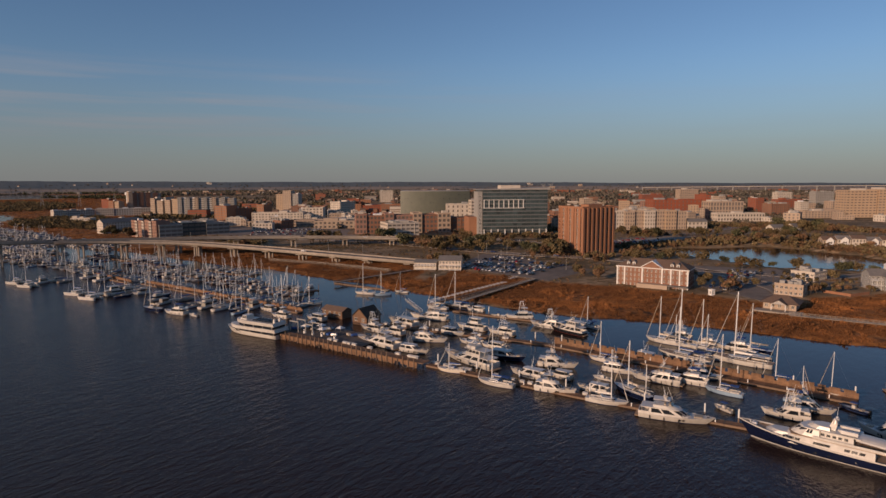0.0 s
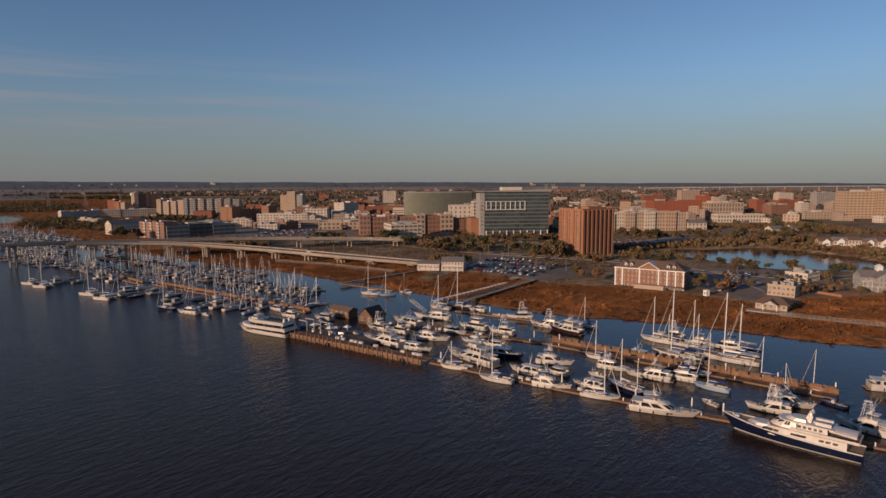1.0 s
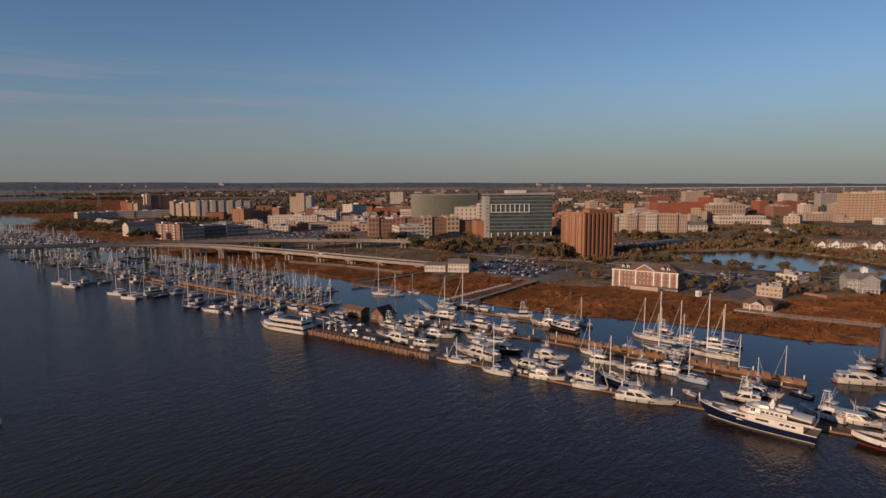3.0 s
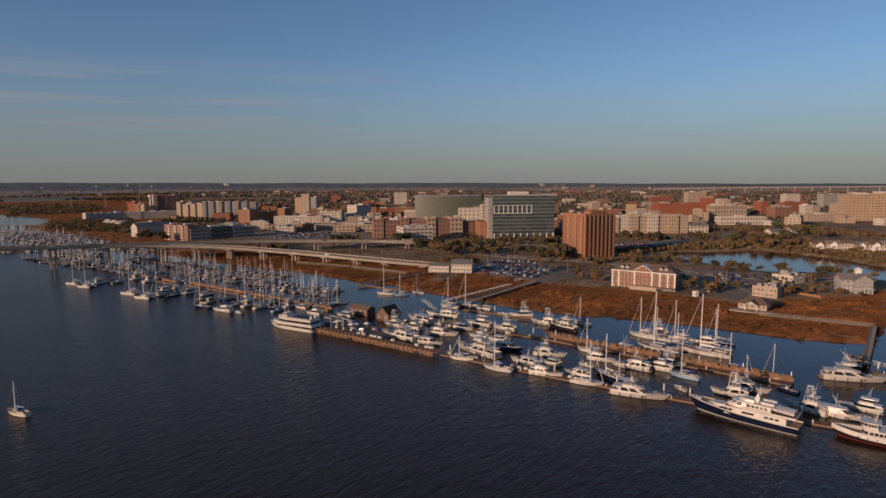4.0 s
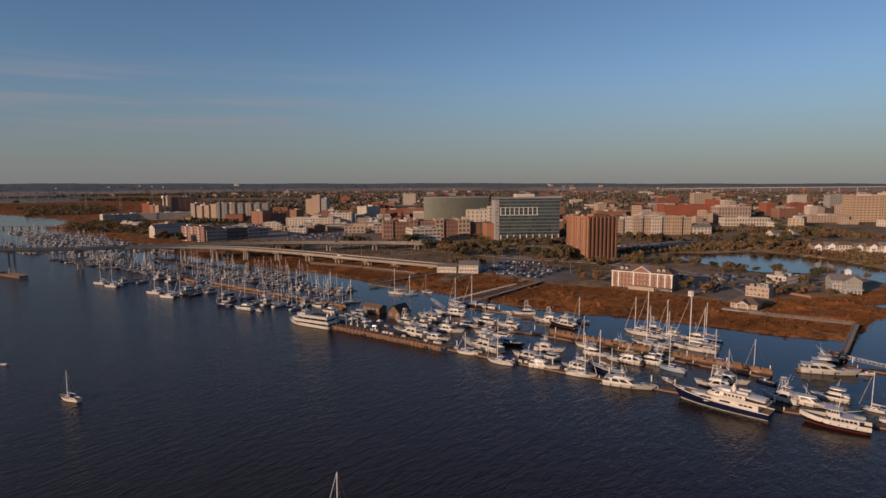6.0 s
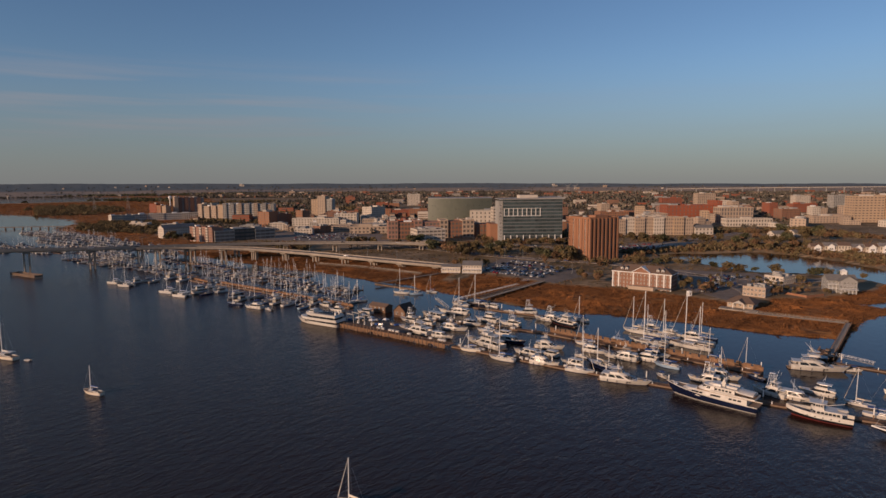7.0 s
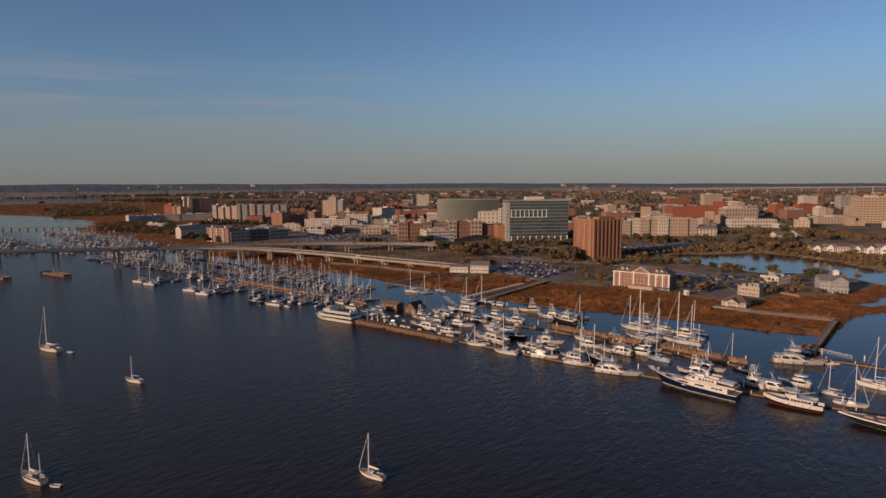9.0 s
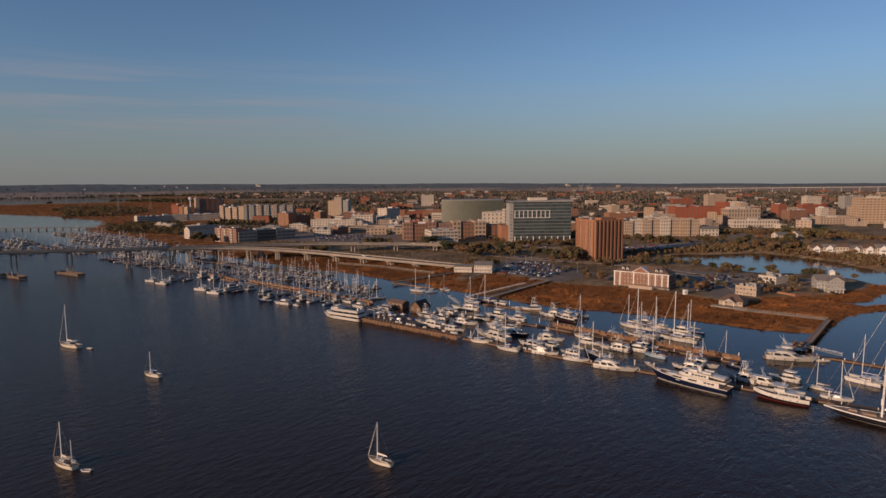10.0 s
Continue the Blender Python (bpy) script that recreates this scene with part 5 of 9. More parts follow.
def make_far_motor_boat(L, label, top_mat=GELCOAT, bridge_deck=True):
    """A motor boat for the distant berths, with fewer parts."""
    ob = thing("motor_yacht", label, "motor yacht", Matrix.Identity(4), "boats in the marina")
    B, free = 1.6 + L * 0.185, 0.7 + L * 0.042
    rings, sheer = hull(L, B, free, 0.5, 0.14, 0.5, 0.9, 0.5, 0.38, 9)
    hull_part(ob, rings, GELCOAT, decked=True)
    house(ob, "saloon", -L * 0.28, L * 0.26, B * 0.84, free - 0.1, free + 2.0, DARKCOAT, L * 0.085, 0.15, 0.88, 0.4, (0.4, 0.84), plain=True)
    if bridge_deck:
        bm = bmesh.new()
        box(bm, -L * 0.44, -B * 0.43, free + 2.2, L * 0.16, B * 0.43, free + 2.36, taper=0.03)
        box(bm, -L * 0.26, -B * 0.36, free + 2.36, L * 0.12, B * 0.36, free + 3.2, taper=0.25)
        part("flybridge", bm, DARKCOAT, ob)
        bm = bmesh.new()
        box(bm, -L * 0.27, -B * 0.36, free + 4.3, L * 0.04, B * 0.36, free + 4.42, taper=0.05)
        for x in (-0.25, 0.02):
            for s in (-1, 1):
                rod(bm, (L * x, s * B * 0.33, free + 2.4), (L * x, s * B * 0.33, free + 4.3), 0.05, n=4)
        rod(bm, (-L * 0.1, 0.5, free + 4.4), (-L * 0.12, 0.5, free + 6.6), 0.04, 0.02, 4)
        part("hard_top", bm, top_mat, ob)
    return ob


def place(proto, x, y, deg, size=1.0, z=0.0, label=""):
    """A copy of a boat at a berth."""
    ob = copy_thing(proto, pose(x, y, z, 0, 0, deg) @ Matrix.Diagonal((size, size, size, 1)))
    if label:
        ob["label"] = label
    return ob


def put_at(ob, x, y, deg):
    ob.matrix_basis = pose(x, y, 0, 0, 0, deg)
    return ob

# ---- boats at their berths ----
P_SAIL = [make_sailboat(11, mast=1.30, label="white sailing yacht with blue sail cover at its berth", plain=True),
          make_sailboat(12.5, GELCOAT, cover=CANVAS_TAN, mast=1.34, label="white sailing yacht with tan canvas at its berth", plain=True),
          make_sailboat(10, PALEBLUE, cover=CANVAS_TAN, mast=1.3, label="pale blue sailing yacht at its berth", plain=True),
          make_sailboat(13, NAVY, cover=CANVAS_TAN, mast=1.32, label="dark blue sailing yacht with tan canvas at its berth", plain=True)]
P_MOTOR = [make_motor_yacht(12, label="white flybridge cruiser at its berth", plain=True),
           make_motor_yacht(13, tower=True, label="white sport fishing boat with outriggers", plain=True),
           make_motor_yacht(11, decks=1, label="white express cruiser at its berth", plain=True),
           make_motor_yacht(14, canvas=CANVAS_BLUE, label="white motor yacht with blue canvas top", plain=True),
           make_motor_yacht(15, enclosed=True, label="white motor yacht with enclosed wheelhouse", plain=True)]
P_OPEN = [make_runabout(7.5, label="small white open boat with blue canvas top"), make_runabout(6.5, top=False, label="small white open boat at its berth")]
P_CAT = make_catamaran(12.5, label="white cruising catamaran at the dock end")
P_DINGHY = make_dinghy()

FAR = {"s": make_far_sailboat(11, DARKCOAT, CANVAS_BLUE, "white sailing yacht with blue sail cover in the far berths"),
       "t": make_far_sailboat(12, GELCOAT, CANVAS_TAN, "white sailing yacht with tan canvas in the far berths"),
       "b": make_far_sailboat(10, PALEBLUE, CANVAS_TAN, "pale blue sailing yacht in the far berths"),
       "n": make_far_sailboat(12.5, NAVY, CANVAS_BLUE, "dark blue sailing yacht in the far berths"),
       "m": make_far_motor_boat(12, "white flybridge cruiser in the far berths"),
       "c": make_far_motor_boat(13, "white motor yacht with blue canvas top in the far berths", CANVAS_BLUE),
       "e": make_far_motor_boat(10, "white express cruiser in the far berths", GELCOAT, False)}
FAR["w"], FAR["f"] = FAR["m"], FAR["c"]


def joined(proto):
    """The same boat as one mesh, for berths so far off that its parts cannot be told apart."""
    bm, mats = bmesh.new(), []
    for child in proto.children_recursive:
        piece = bmesh.new()
        piece.from_mesh(child.data)
        for m in child.data.materials:
            if m not in mats:
                mats.append(m)
        for f in piece.faces:
            f.material_index = mats.index(child.data.materials[f.material_index])
        tmp = bpy.data.meshes.new("tmp")
        piece.to_mesh(tmp)
        piece.free()
        bm.from_mesh(tmp)
        bpy.data.meshes.remove(tmp)
    ob = part(proto.name.split(".")[0], bm, mats)
    return tagged(ob, proto["label"], proto["category"], proto["group"])


DISTANT = {key: joined(FAR[key]) for key in "stbnmce"}
DISTANT["w"], DISTANT["f"] = DISTANT["m"], DISTANT["c"]
for i, key in enumerate("stbnmce"):
    DISTANT[key].matrix_basis = pose(-352 - 6.0 * i, 592 + 4.4 * i, 0, 0, 0, 54)
for i, (key, x, y) in enumerate((("s", -118, 366), ("t", -104, 355), ("b", -92, 346), ("n", -150, 391), ("m", -230, 463), ("c", -215, 452), ("e", -166, 403))):
    put_at(FAR[key], x, y, 52 + 2 * i)

# the yachts that lie along the outer dock
put_at(make_motor_yacht(23, enclosed=False, label="large white motor yacht behind the timber quay"), -19.5, 285.5, 140)
put_at(make_motor_yacht(12, decks=1, label="white express cruiser beside the quay end"), -4, 273.5, -29)
put_at(make_motor_yacht(25, decks=3, label="large white three-deck motor yacht at the inner dock", enclosed=True), 15.5, 260.5, 132)
put_at(make_sailboat(10.5, CREAM, mast=0.85, label="cream sailing boat with short mast", bimini=False), 9.0, 250.0, 160)
put_at(make_sailboat(13.0, mast=1.38, label="white sailing yacht moored stern to the dock end"), 22.4, 236.2, 148)
put_at(make_motor_yacht(13, decks=1, label="white express cruiser at the outer dock"), 33.7, 244.6, 138)
put_at(make_motor_yacht(13, tower=False, canvas=GELCOAT, decks=2, arch=False, label="white fishing boat with pointed bow"), 40.2, 228.9, -29)
put_at(make_motor_yacht(10, decks=1, label="small white cabin cruiser at the outer dock"), 51.6, 229.0, 143)
put_at(make_sailboat(12.4, mast=1.22, cover=GELCOAT, label="white sailing yacht along the outer dock", bimini=False), 53.1, 219.0, -29)
put_at(make_motor_yacht(14, label="white flybridge fishing boat with navy underside", tower=False, boot=NAVY), 46.5, 254.0, -20)
put_at(make_motor_yacht(13.5, NAVY, decks=1, label="dark blue express cruiser at its berth"), 30.5, 264.0, -31)
put_at(make_sailboat(15, NAVY, cover=CANVAS_TAN, mast=1.0, ketch=True, label="dark blue ketch with long bowsprit"), 63.0, 226.5, 118)
put_at(make_motor_yacht(16, label="white flybridge motor yacht with tan canvas", canvas=CANVAS_TAN), 74.5, 237.5, 146)
put_at(make_motor_yacht(19.4, label="long white motor yacht along the outer dock", aft=0.14, arch=True, free=1.35), 68.2, 206.2, -27)
put_at(make_sailboat(11.5, PALEBLUE, cover=CANVAS_BLUE, mast=1.5, label="pale blue sailing yacht at the inner dock"), 91.0, 225.5, 137)
put_at(make_runabout(6.0, label="small grey open boat with arch"), 84.5, 212.5, 118)
put_at(make_motor_yacht(12, tower=True, label="white sport fishing boat behind the blue yacht"), 98.5, 206.5, 148)
put_at(make_motor_yacht(12, decks=2, canvas=CANVAS_BLUE, label="white cruiser with blue cockpit cover"), 108.5, 210.5, -36)
put_at(make_runabout(8.0, NAVY, label="dark open boat with canvas top"), 121, 211, 120)
put_at(make_motor_yacht(13, tower=True, label="white sport fishing boat with tall tower"), 116.5, 193.0, 125)
put_at(make_motor_yacht(14, decks=1, label="long white express cruiser with covered cockpit", canvas=CANVAS_TAN), 124.5, 186.6, -42)
put_at(make_sailboat(20, mast=1.2, label="large white sailing yacht with tall raked mast"), 94.5, 261.5, 134)
put_at(make_sailboat(21, mast=1.14, cover=GELCOAT, label="large white sailing yacht with twin headstays"), 112.2, 255.6, 139)
put_at(make_sailboat(14.5, mast=1.2, cover=CANVAS_TAN, label="white ketch at the creek berth", ketch=True), 95.5, 284.0, 134)
put_at(make_motor_yacht(11, decks=1, label="white express cruiser beside the wave screen"), 78.8, 262.8, 124)
put_at(make_motor_yacht(16, tower=True, label="white sport fishing boat with tall tower at the creek dock"), 54.0, 310.5, 147)
put_at(make_motor_yacht(17.5, BLACKHULL, boot=REDBOOT, enclosed=True, label="dark-hulled trawler yacht with white house"), 60.8, 301.4, 133)
put_at(make_sailboat(11.5, mast=1.1, cover=CANVAS_BLUE, label="white sailing yacht with folded dinghy"), 72.8, 310.0, 125)
put_at(make_motor_yacht(21.5, decks=3, label="white three-deck motor yacht at the landing", aft=0.12), 152.0, 221.0, -19)
put_at(make_runabout(6, label="small open boat beside the landing"), 165, 219, -20)
put_at(make_motor_yacht(19, tower=True, label="large white sport fishing boat with outriggers"), 1.5, 329.0, 160)
put_at(make_motor_yacht(19, decks=1, label="long white express yacht among the berths"), -11, 320.5, 134)
put_at(make_motor_yacht(15, label="white flybridge cruiser with rounded bow"), 2.0, 289.5, -22)
put_at(make_catamaran(13, label="white power catamaran at the far berths"), 165.0, 190.5, 130)
put_at(make_sailboat(16, BLACKHULL, mast=1.15, label="black-hulled sailing yacht at the creek dock"), 16.5, 353.0, 152)

# anchored out in the river
put_at(make_sailboat(10.2, hull_mat=CREAM, deck=TEAK, mast=0.95, cover=CANVAS_BLUE, label="white sloop at anchor in the river", bimini=False, furl=False), -134.5, 194.4, 158)
put_at(make_sailboat(16.0, hull_mat=CREAM, deck=TEAK, mast=1.28, cover=GELCOAT, label="white cutter with furled headsails at anchor"), -202.4, 240.4, 158)
put_at(make_sailboat(9.2, hull_mat=CREAM, deck=TEAK, mast=1.24, cover=CREAM, label="white sloop with furled genoa at anchor", bimini=False), -24.0, 116.0, 150)
put_at(make_sailboat(11.3, hull_mat=CREAM, deck=TEAK, mast=1.08, cover=CANVAS_TAN, ketch=True, label="white ketch at anchor in the river"), -118.0, 112.6, 154)
put_at(P_DINGHY, -109.2, 109.3, 178)
place(P_DINGHY, -189.2, 236.4, 166, 1.1, label="white dinghy trailing behind the cutter")


def berth(kind, x, y, deg, size=1.0):
    place({"s": P_SAIL[0], "t": P_SAIL[1], "b": P_SAIL[2], "n": P_SAIL[3], "m": P_MOTOR[0], "f": P_MOTOR[1], "e": P_MOTOR[2], "c": P_MOTOR[3], "w": P_MOTOR[4],
           "o": P_OPEN[0], "r": P_OPEN[1], "k": P_CAT}[kind], x, y, deg, size)


put_at(P_CAT, -203.5, 400, 160)
berth("k", -187.5, 386, 160, 1.0)
berth("k", -249, 428, 160, 1.0)
berth("k", -265, 440.5, 158, 0.95)
put_at(P_SAIL[3], -139.5, 356, 156)
put_at(P_MOTOR[3], -124, 346, 157)
put_at(P_SAIL[0], -60.5, 365, -156)
put_at(P_SAIL[1], -35, 394, 166)
put_at(P_SAIL[2], -24.5, 389.5, -163)
put_at(P_MOTOR[2], -80.5, 352, 144)
put_at(P_MOTOR[0], -70, 336, 147)
put_at(P_MOTOR[1], 44.3, 328, 175)
put_at(P_OPEN[0], 35, 332.5, 154)
put_at(P_MOTOR[4], -178, 399, 42)
put_at(P_OPEN[1], -113, 341, 150)

# rows of berths in the inner marina, on both sides of each walkway
rnd = random.Random(11)
TAKEN = [(-203.5, 400), (-187.5, 386), (-249, 428), (-265, 440.5), (-139.5, 356), (-124, 346), (-60.5, 365), (-80.5, 352), (-70, 336), (-178, 399), (-118, 366), (-104, 355), (-92, 346), (-150, 391), (-230, 463), (-215, 452), (-166, 403)]


def berth_row(x0, y0, length, kinds, gap=6.4, lo=0.64, hi=1.0, both=True, fill=0.9, heads=(54, 234)):
    """Boats side by side along a walkway, bow in or stern in."""
    k = 0.0
    while k < length:
        for sd in ((-1, 1) if both else (1,)):
            if rnd.random() > fill:
                continue
            kind, size = rnd.choice(kinds), rnd.uniform(lo, hi)
            off = sd * (8.2 + rnd.uniform(-0.6, 0.6))
            x, y = x0 - ALONG.x * k + INLAND.x * off, y0 - ALONG.y * k + INLAND.y * off
            if all((x - a) ** 2 + (y - b) ** 2 > 26 for a, b in TAKEN):
                TAKEN.append((x, y))
                place((DISTANT if y0 > 540 else FAR)[kind], x, y, rnd.choice(heads) + rnd.uniform(-4, 4), size)
        k += gap * rnd.uniform(0.92, 1.15)


def walkway(x0, y0, length, width=1.8):
    a = (x0 + ALONG.x * 3, y0 + ALONG.y * 3)
    b = (x0 - ALONG.x * length, y0 - ALONG.y * length)
    dock = floating_dock(a, b, width, 0.5, "narrow floating walkway between berths", piles=18, bollards=False)
    bm, k = bmesh.new(), 6.0
    while k < length:
        box(bm, k, -11.5, 0.1, k + 0.9, -width / 2 - 0.02, 0.45)
        box(bm, k, width / 2 + 0.02, 0.1, k + 0.9, 11.5, 0.45)
        for y in (-11.3, 11.3):
            rod(bm, (k + 0.45, y, -1), (k + 0.45, y, 3.6), 0.16, n=5)
        k += 14.5
    tagged(part("finger_piers", bm, DOCKWOOD, dock), kind="stuff")


berth_row(-70, 352, 175, "stbnsst", 6.2, both=False, fill=0.7)
for i, (x, y) in enumerate(((-248, 443), (-243, 449), (-236, 446), (-186, 401), (-181, 410), (-176, 404), (-171, 414), (-166, 401), (-172, 392), (-148, 380), (-140, 372), (-133, 379), (-121, 362), (-119, 374), (-113, 361), (-106, 362), (-101, 371), (-95, 352), (-88, 358))):
    place(FAR["mesbcmten"[i % 9]], x, y, (52, 236, 60, 228)[i % 4], 0.85 + 0.06 * (i % 4))
    TAKEN.append((x, y))
berth_row(-300, 527, 120, "stbsnt", 6.2, fill=0.65)
walkway(-300, 527, 120)
for x0, y0, ln, kinds in ((-68, 396, 170, "sstbmen"), (-212, 472, 150, "stbsnm"), (-120, 462, 60, "ssteb"), (-196, 512, 130, "sstbn"), (-330, 590, 120, "mcewfs"), (-300, 640, 90, "mcewfe"),
                          (-440, 640, 150, "mcewfes"), (-380, 664, 230, "mcewest"), (-400, 716, 250, "mcews"), (-440, 762, 210, "mcefws"), (-480, 800, 190, "mcewst"), (-540, 824, 170, "mcews"), (-510, 640, 130, "mcewe"), (-590, 742, 120, "mcewt")):
    walkway(x0, y0, ln)
    berth_row(x0, y0, ln, kinds, 6.6 if y0 > 540 else 6.2, fill=0.78 if y0 > 540 else 0.62)

# along the inner side of the outer dock and round the inner dock
for kind, x, y, deg, size in (("e", -52, 330, 145, 1.1), ("f", -24, 309, 140, 1.0),
                              ("m", -14, 303, 140, 1.0), ("e", 12, 300, -36, 1.0), ("m", 18, 285, 144, 0.9), ("e", 26, 279, 144, 0.9), ("w", 20, 309, 144, 1.0), ("f", 32, 300, 144, 1.0)):
    berth(kind, x, y, deg, size)
for kind, x, y, deg, size in (("e", 44, 243, 140, 0.9), ("r", 58, 240, 144, 1.0), ("m", 66, 247, -36, 0.95), ("c", 84, 236, 144, 0.95), ("f", 92, 240, -36, 0.85), ("s", 104, 262, 136, 1.05),
                              ("t", 107, 272, 136, 1.1), ("s", 101, 279, 136, 1.0), ("m", 110, 279, 140, 0.9), ("c", 118, 272, 140, 1.0), ("s", 121, 263, 138, 1.15), ("f", 104, 290, 140, 0.9), ("n", 125, 270, 138, 1.0)):
    berth(kind, x, y, deg, size)
for kind, x, y, deg, size in (("t", 142, 182, 138, 0.75), ("s", 142, 170.5, -40, 1.0), ("s", 172, 184, 134, 1.1), ("t", 180, 190, 134, 1.1), ("c", 186, 180, 134, 1.1), ("w", 134, 193, 138, 0.8), ("s", 113, 233.6, 140, 0.95), ("b", 109, 217, -36, 0.8), ("t", 123.5, 222.5, 140, 0.75), ("s", 64, 260, 142, 0.95),
                              ("b", 21.5, 312, 150, 0.7), ("t", 6, 352, 150, 1.0), ("e", 25, 346, 150, 0.9), ("s", -14, 398, 160, 0.8)):
    berth(kind, x, y, deg, size)

# ---- the ferry and the large yachts ----
def band(ob, name, x0, x1, half, z0, z1, mat, front=0.0, lean=0.0, parent=None):
    """A storey of a ship: straight sides, rounded bow end."""
    bm = bmesh.new()
    def ring(z, g):
        return [(x0 + g, -half, z), (x1 - half * 1.6 - g, -half, z), (x1 - half * 0.7 - g, -half * 0.72, z), (x1 - g, -half * 0.2, z), (x1 - g, half * 0.2, z), (x1 - half * 0.7 - g, half * 0.72, z), (x1 - half * 1.6 - g, half, z), (x0 + g, half, z)]
    loft(bm, [ring(z0, 0), ring(z1, lean)])
    return part(name, bm, mat, parent or ob)


def build_ferry():
    ob = thing("excursion_ferry", "white three-deck excursion boat with dark window bands", "ferry", pose(-73.4, 304.4, 0, 0, 0, 151))
    L, h = 31.0, 3.9
    rings, sheer = hull(L, h * 2, 1.75, 0.62, 0.10, 0.6, 0.95, 0.6, 0.2)
    hull_part(ob, rings, GELCOAT, BLACKHULL)
    deck_part(ob, sheer, GELCOAT)
    rail_part(ob, sheer, 9, 13, 1.0, 0.03)
    z = 1.7
    for k, (a, b, hh) in enumerate(((-L * 0.48, L * 0.39, 3.75), (-L * 0.45, L * 0.27, 3.55))):
        g = band(ob, "glazed_deck", a, b, hh, z, z + 1.15, TINTED)
        for s in (-1, 1):
            for i in range(4):
                bm = bmesh.new()
                x = a + 0.5 + i * (b - a - 7) / 3
                box(bm, x - 0.08, s * hh - 0.05, z, x + 0.08, s * hh + 0.05, z + 1.15)
                part("window_post", bm, GELCOAT, g)
        band(ob, "deck_fascia", a - 0.7, b + 0.7, hh + 0.3, z + 1.15, z + 2.45, GELCOAT, lean=0.5)
        z += 2.45
    house(ob, "wheelhouse", L * 0.06, L * 0.22, 4.6, z, z + 1.7, GELCOAT, 1.8, 0.2, 0.9, 0.3, (0.4, 0.85), posts=3)
    for i in range(7):
        bm = bmesh.new()
        x = -L * 0.40 + i * 1.7
        box(bm, x, -2.4, z + 0.02, x + 0.5, 2.4, z + 0.5, taper=0.04)
        part("bench", bm, TINTED, ob)
    for s in (-1, 1):
        bm = bmesh.new()
        rod(bm, (-L * 0.44, s * 3.2, z + 1.0), (L * 0.14, s * 3.5, z + 1.0), 0.04, n=4)
        for i in range(14):
            x = -L * 0.44 + i * L * 0.58 / 13
            rod(bm, (x, s * 3.2, z), (x, s * 3.2, z + 1.0), 0.03, n=4)
        part("guard_rail", bm, STEEL, ob)
    spar(ob, "mast", (L * 0.10, 0, z + 1.7), (L * 0.08, 0, z + 4.4), 0.09, SPAR, 0.04)
    for s in (-1, 1):
        bm = bmesh.new()
        box(bm, -L * 0.44, s * 1.6 - 0.5, z, -L * 0.41, s * 1.6 + 0.5, z + 1.5, taper=0.1)
        part("funnel", bm, GELCOAT, ob)


def side_windows(parent, xs, half, z0, z1, width, mat=TINTED, lean=0.0):
    """Single dark windows set in both sides of a deckhouse."""
    for x in xs:
        for sd in (-1, 1):
            bm = bmesh.new()
            loft(bm, [[(x, sd * (half - 0.06), z0), (x + width, sd * (half - 0.06), z0), (x + width - lean, sd * (half - 0.06), z1), (x - lean, sd * (half - 0.06), z1)],
                      [(x, sd * (half + 0.03), z0), (x + width, sd * (half + 0.03), z0), (x + width - lean, sd * (half + 0.03), z1), (x - lean, sd * (half + 0.03), z1)]])
            part("side_window", bm, mat, parent)


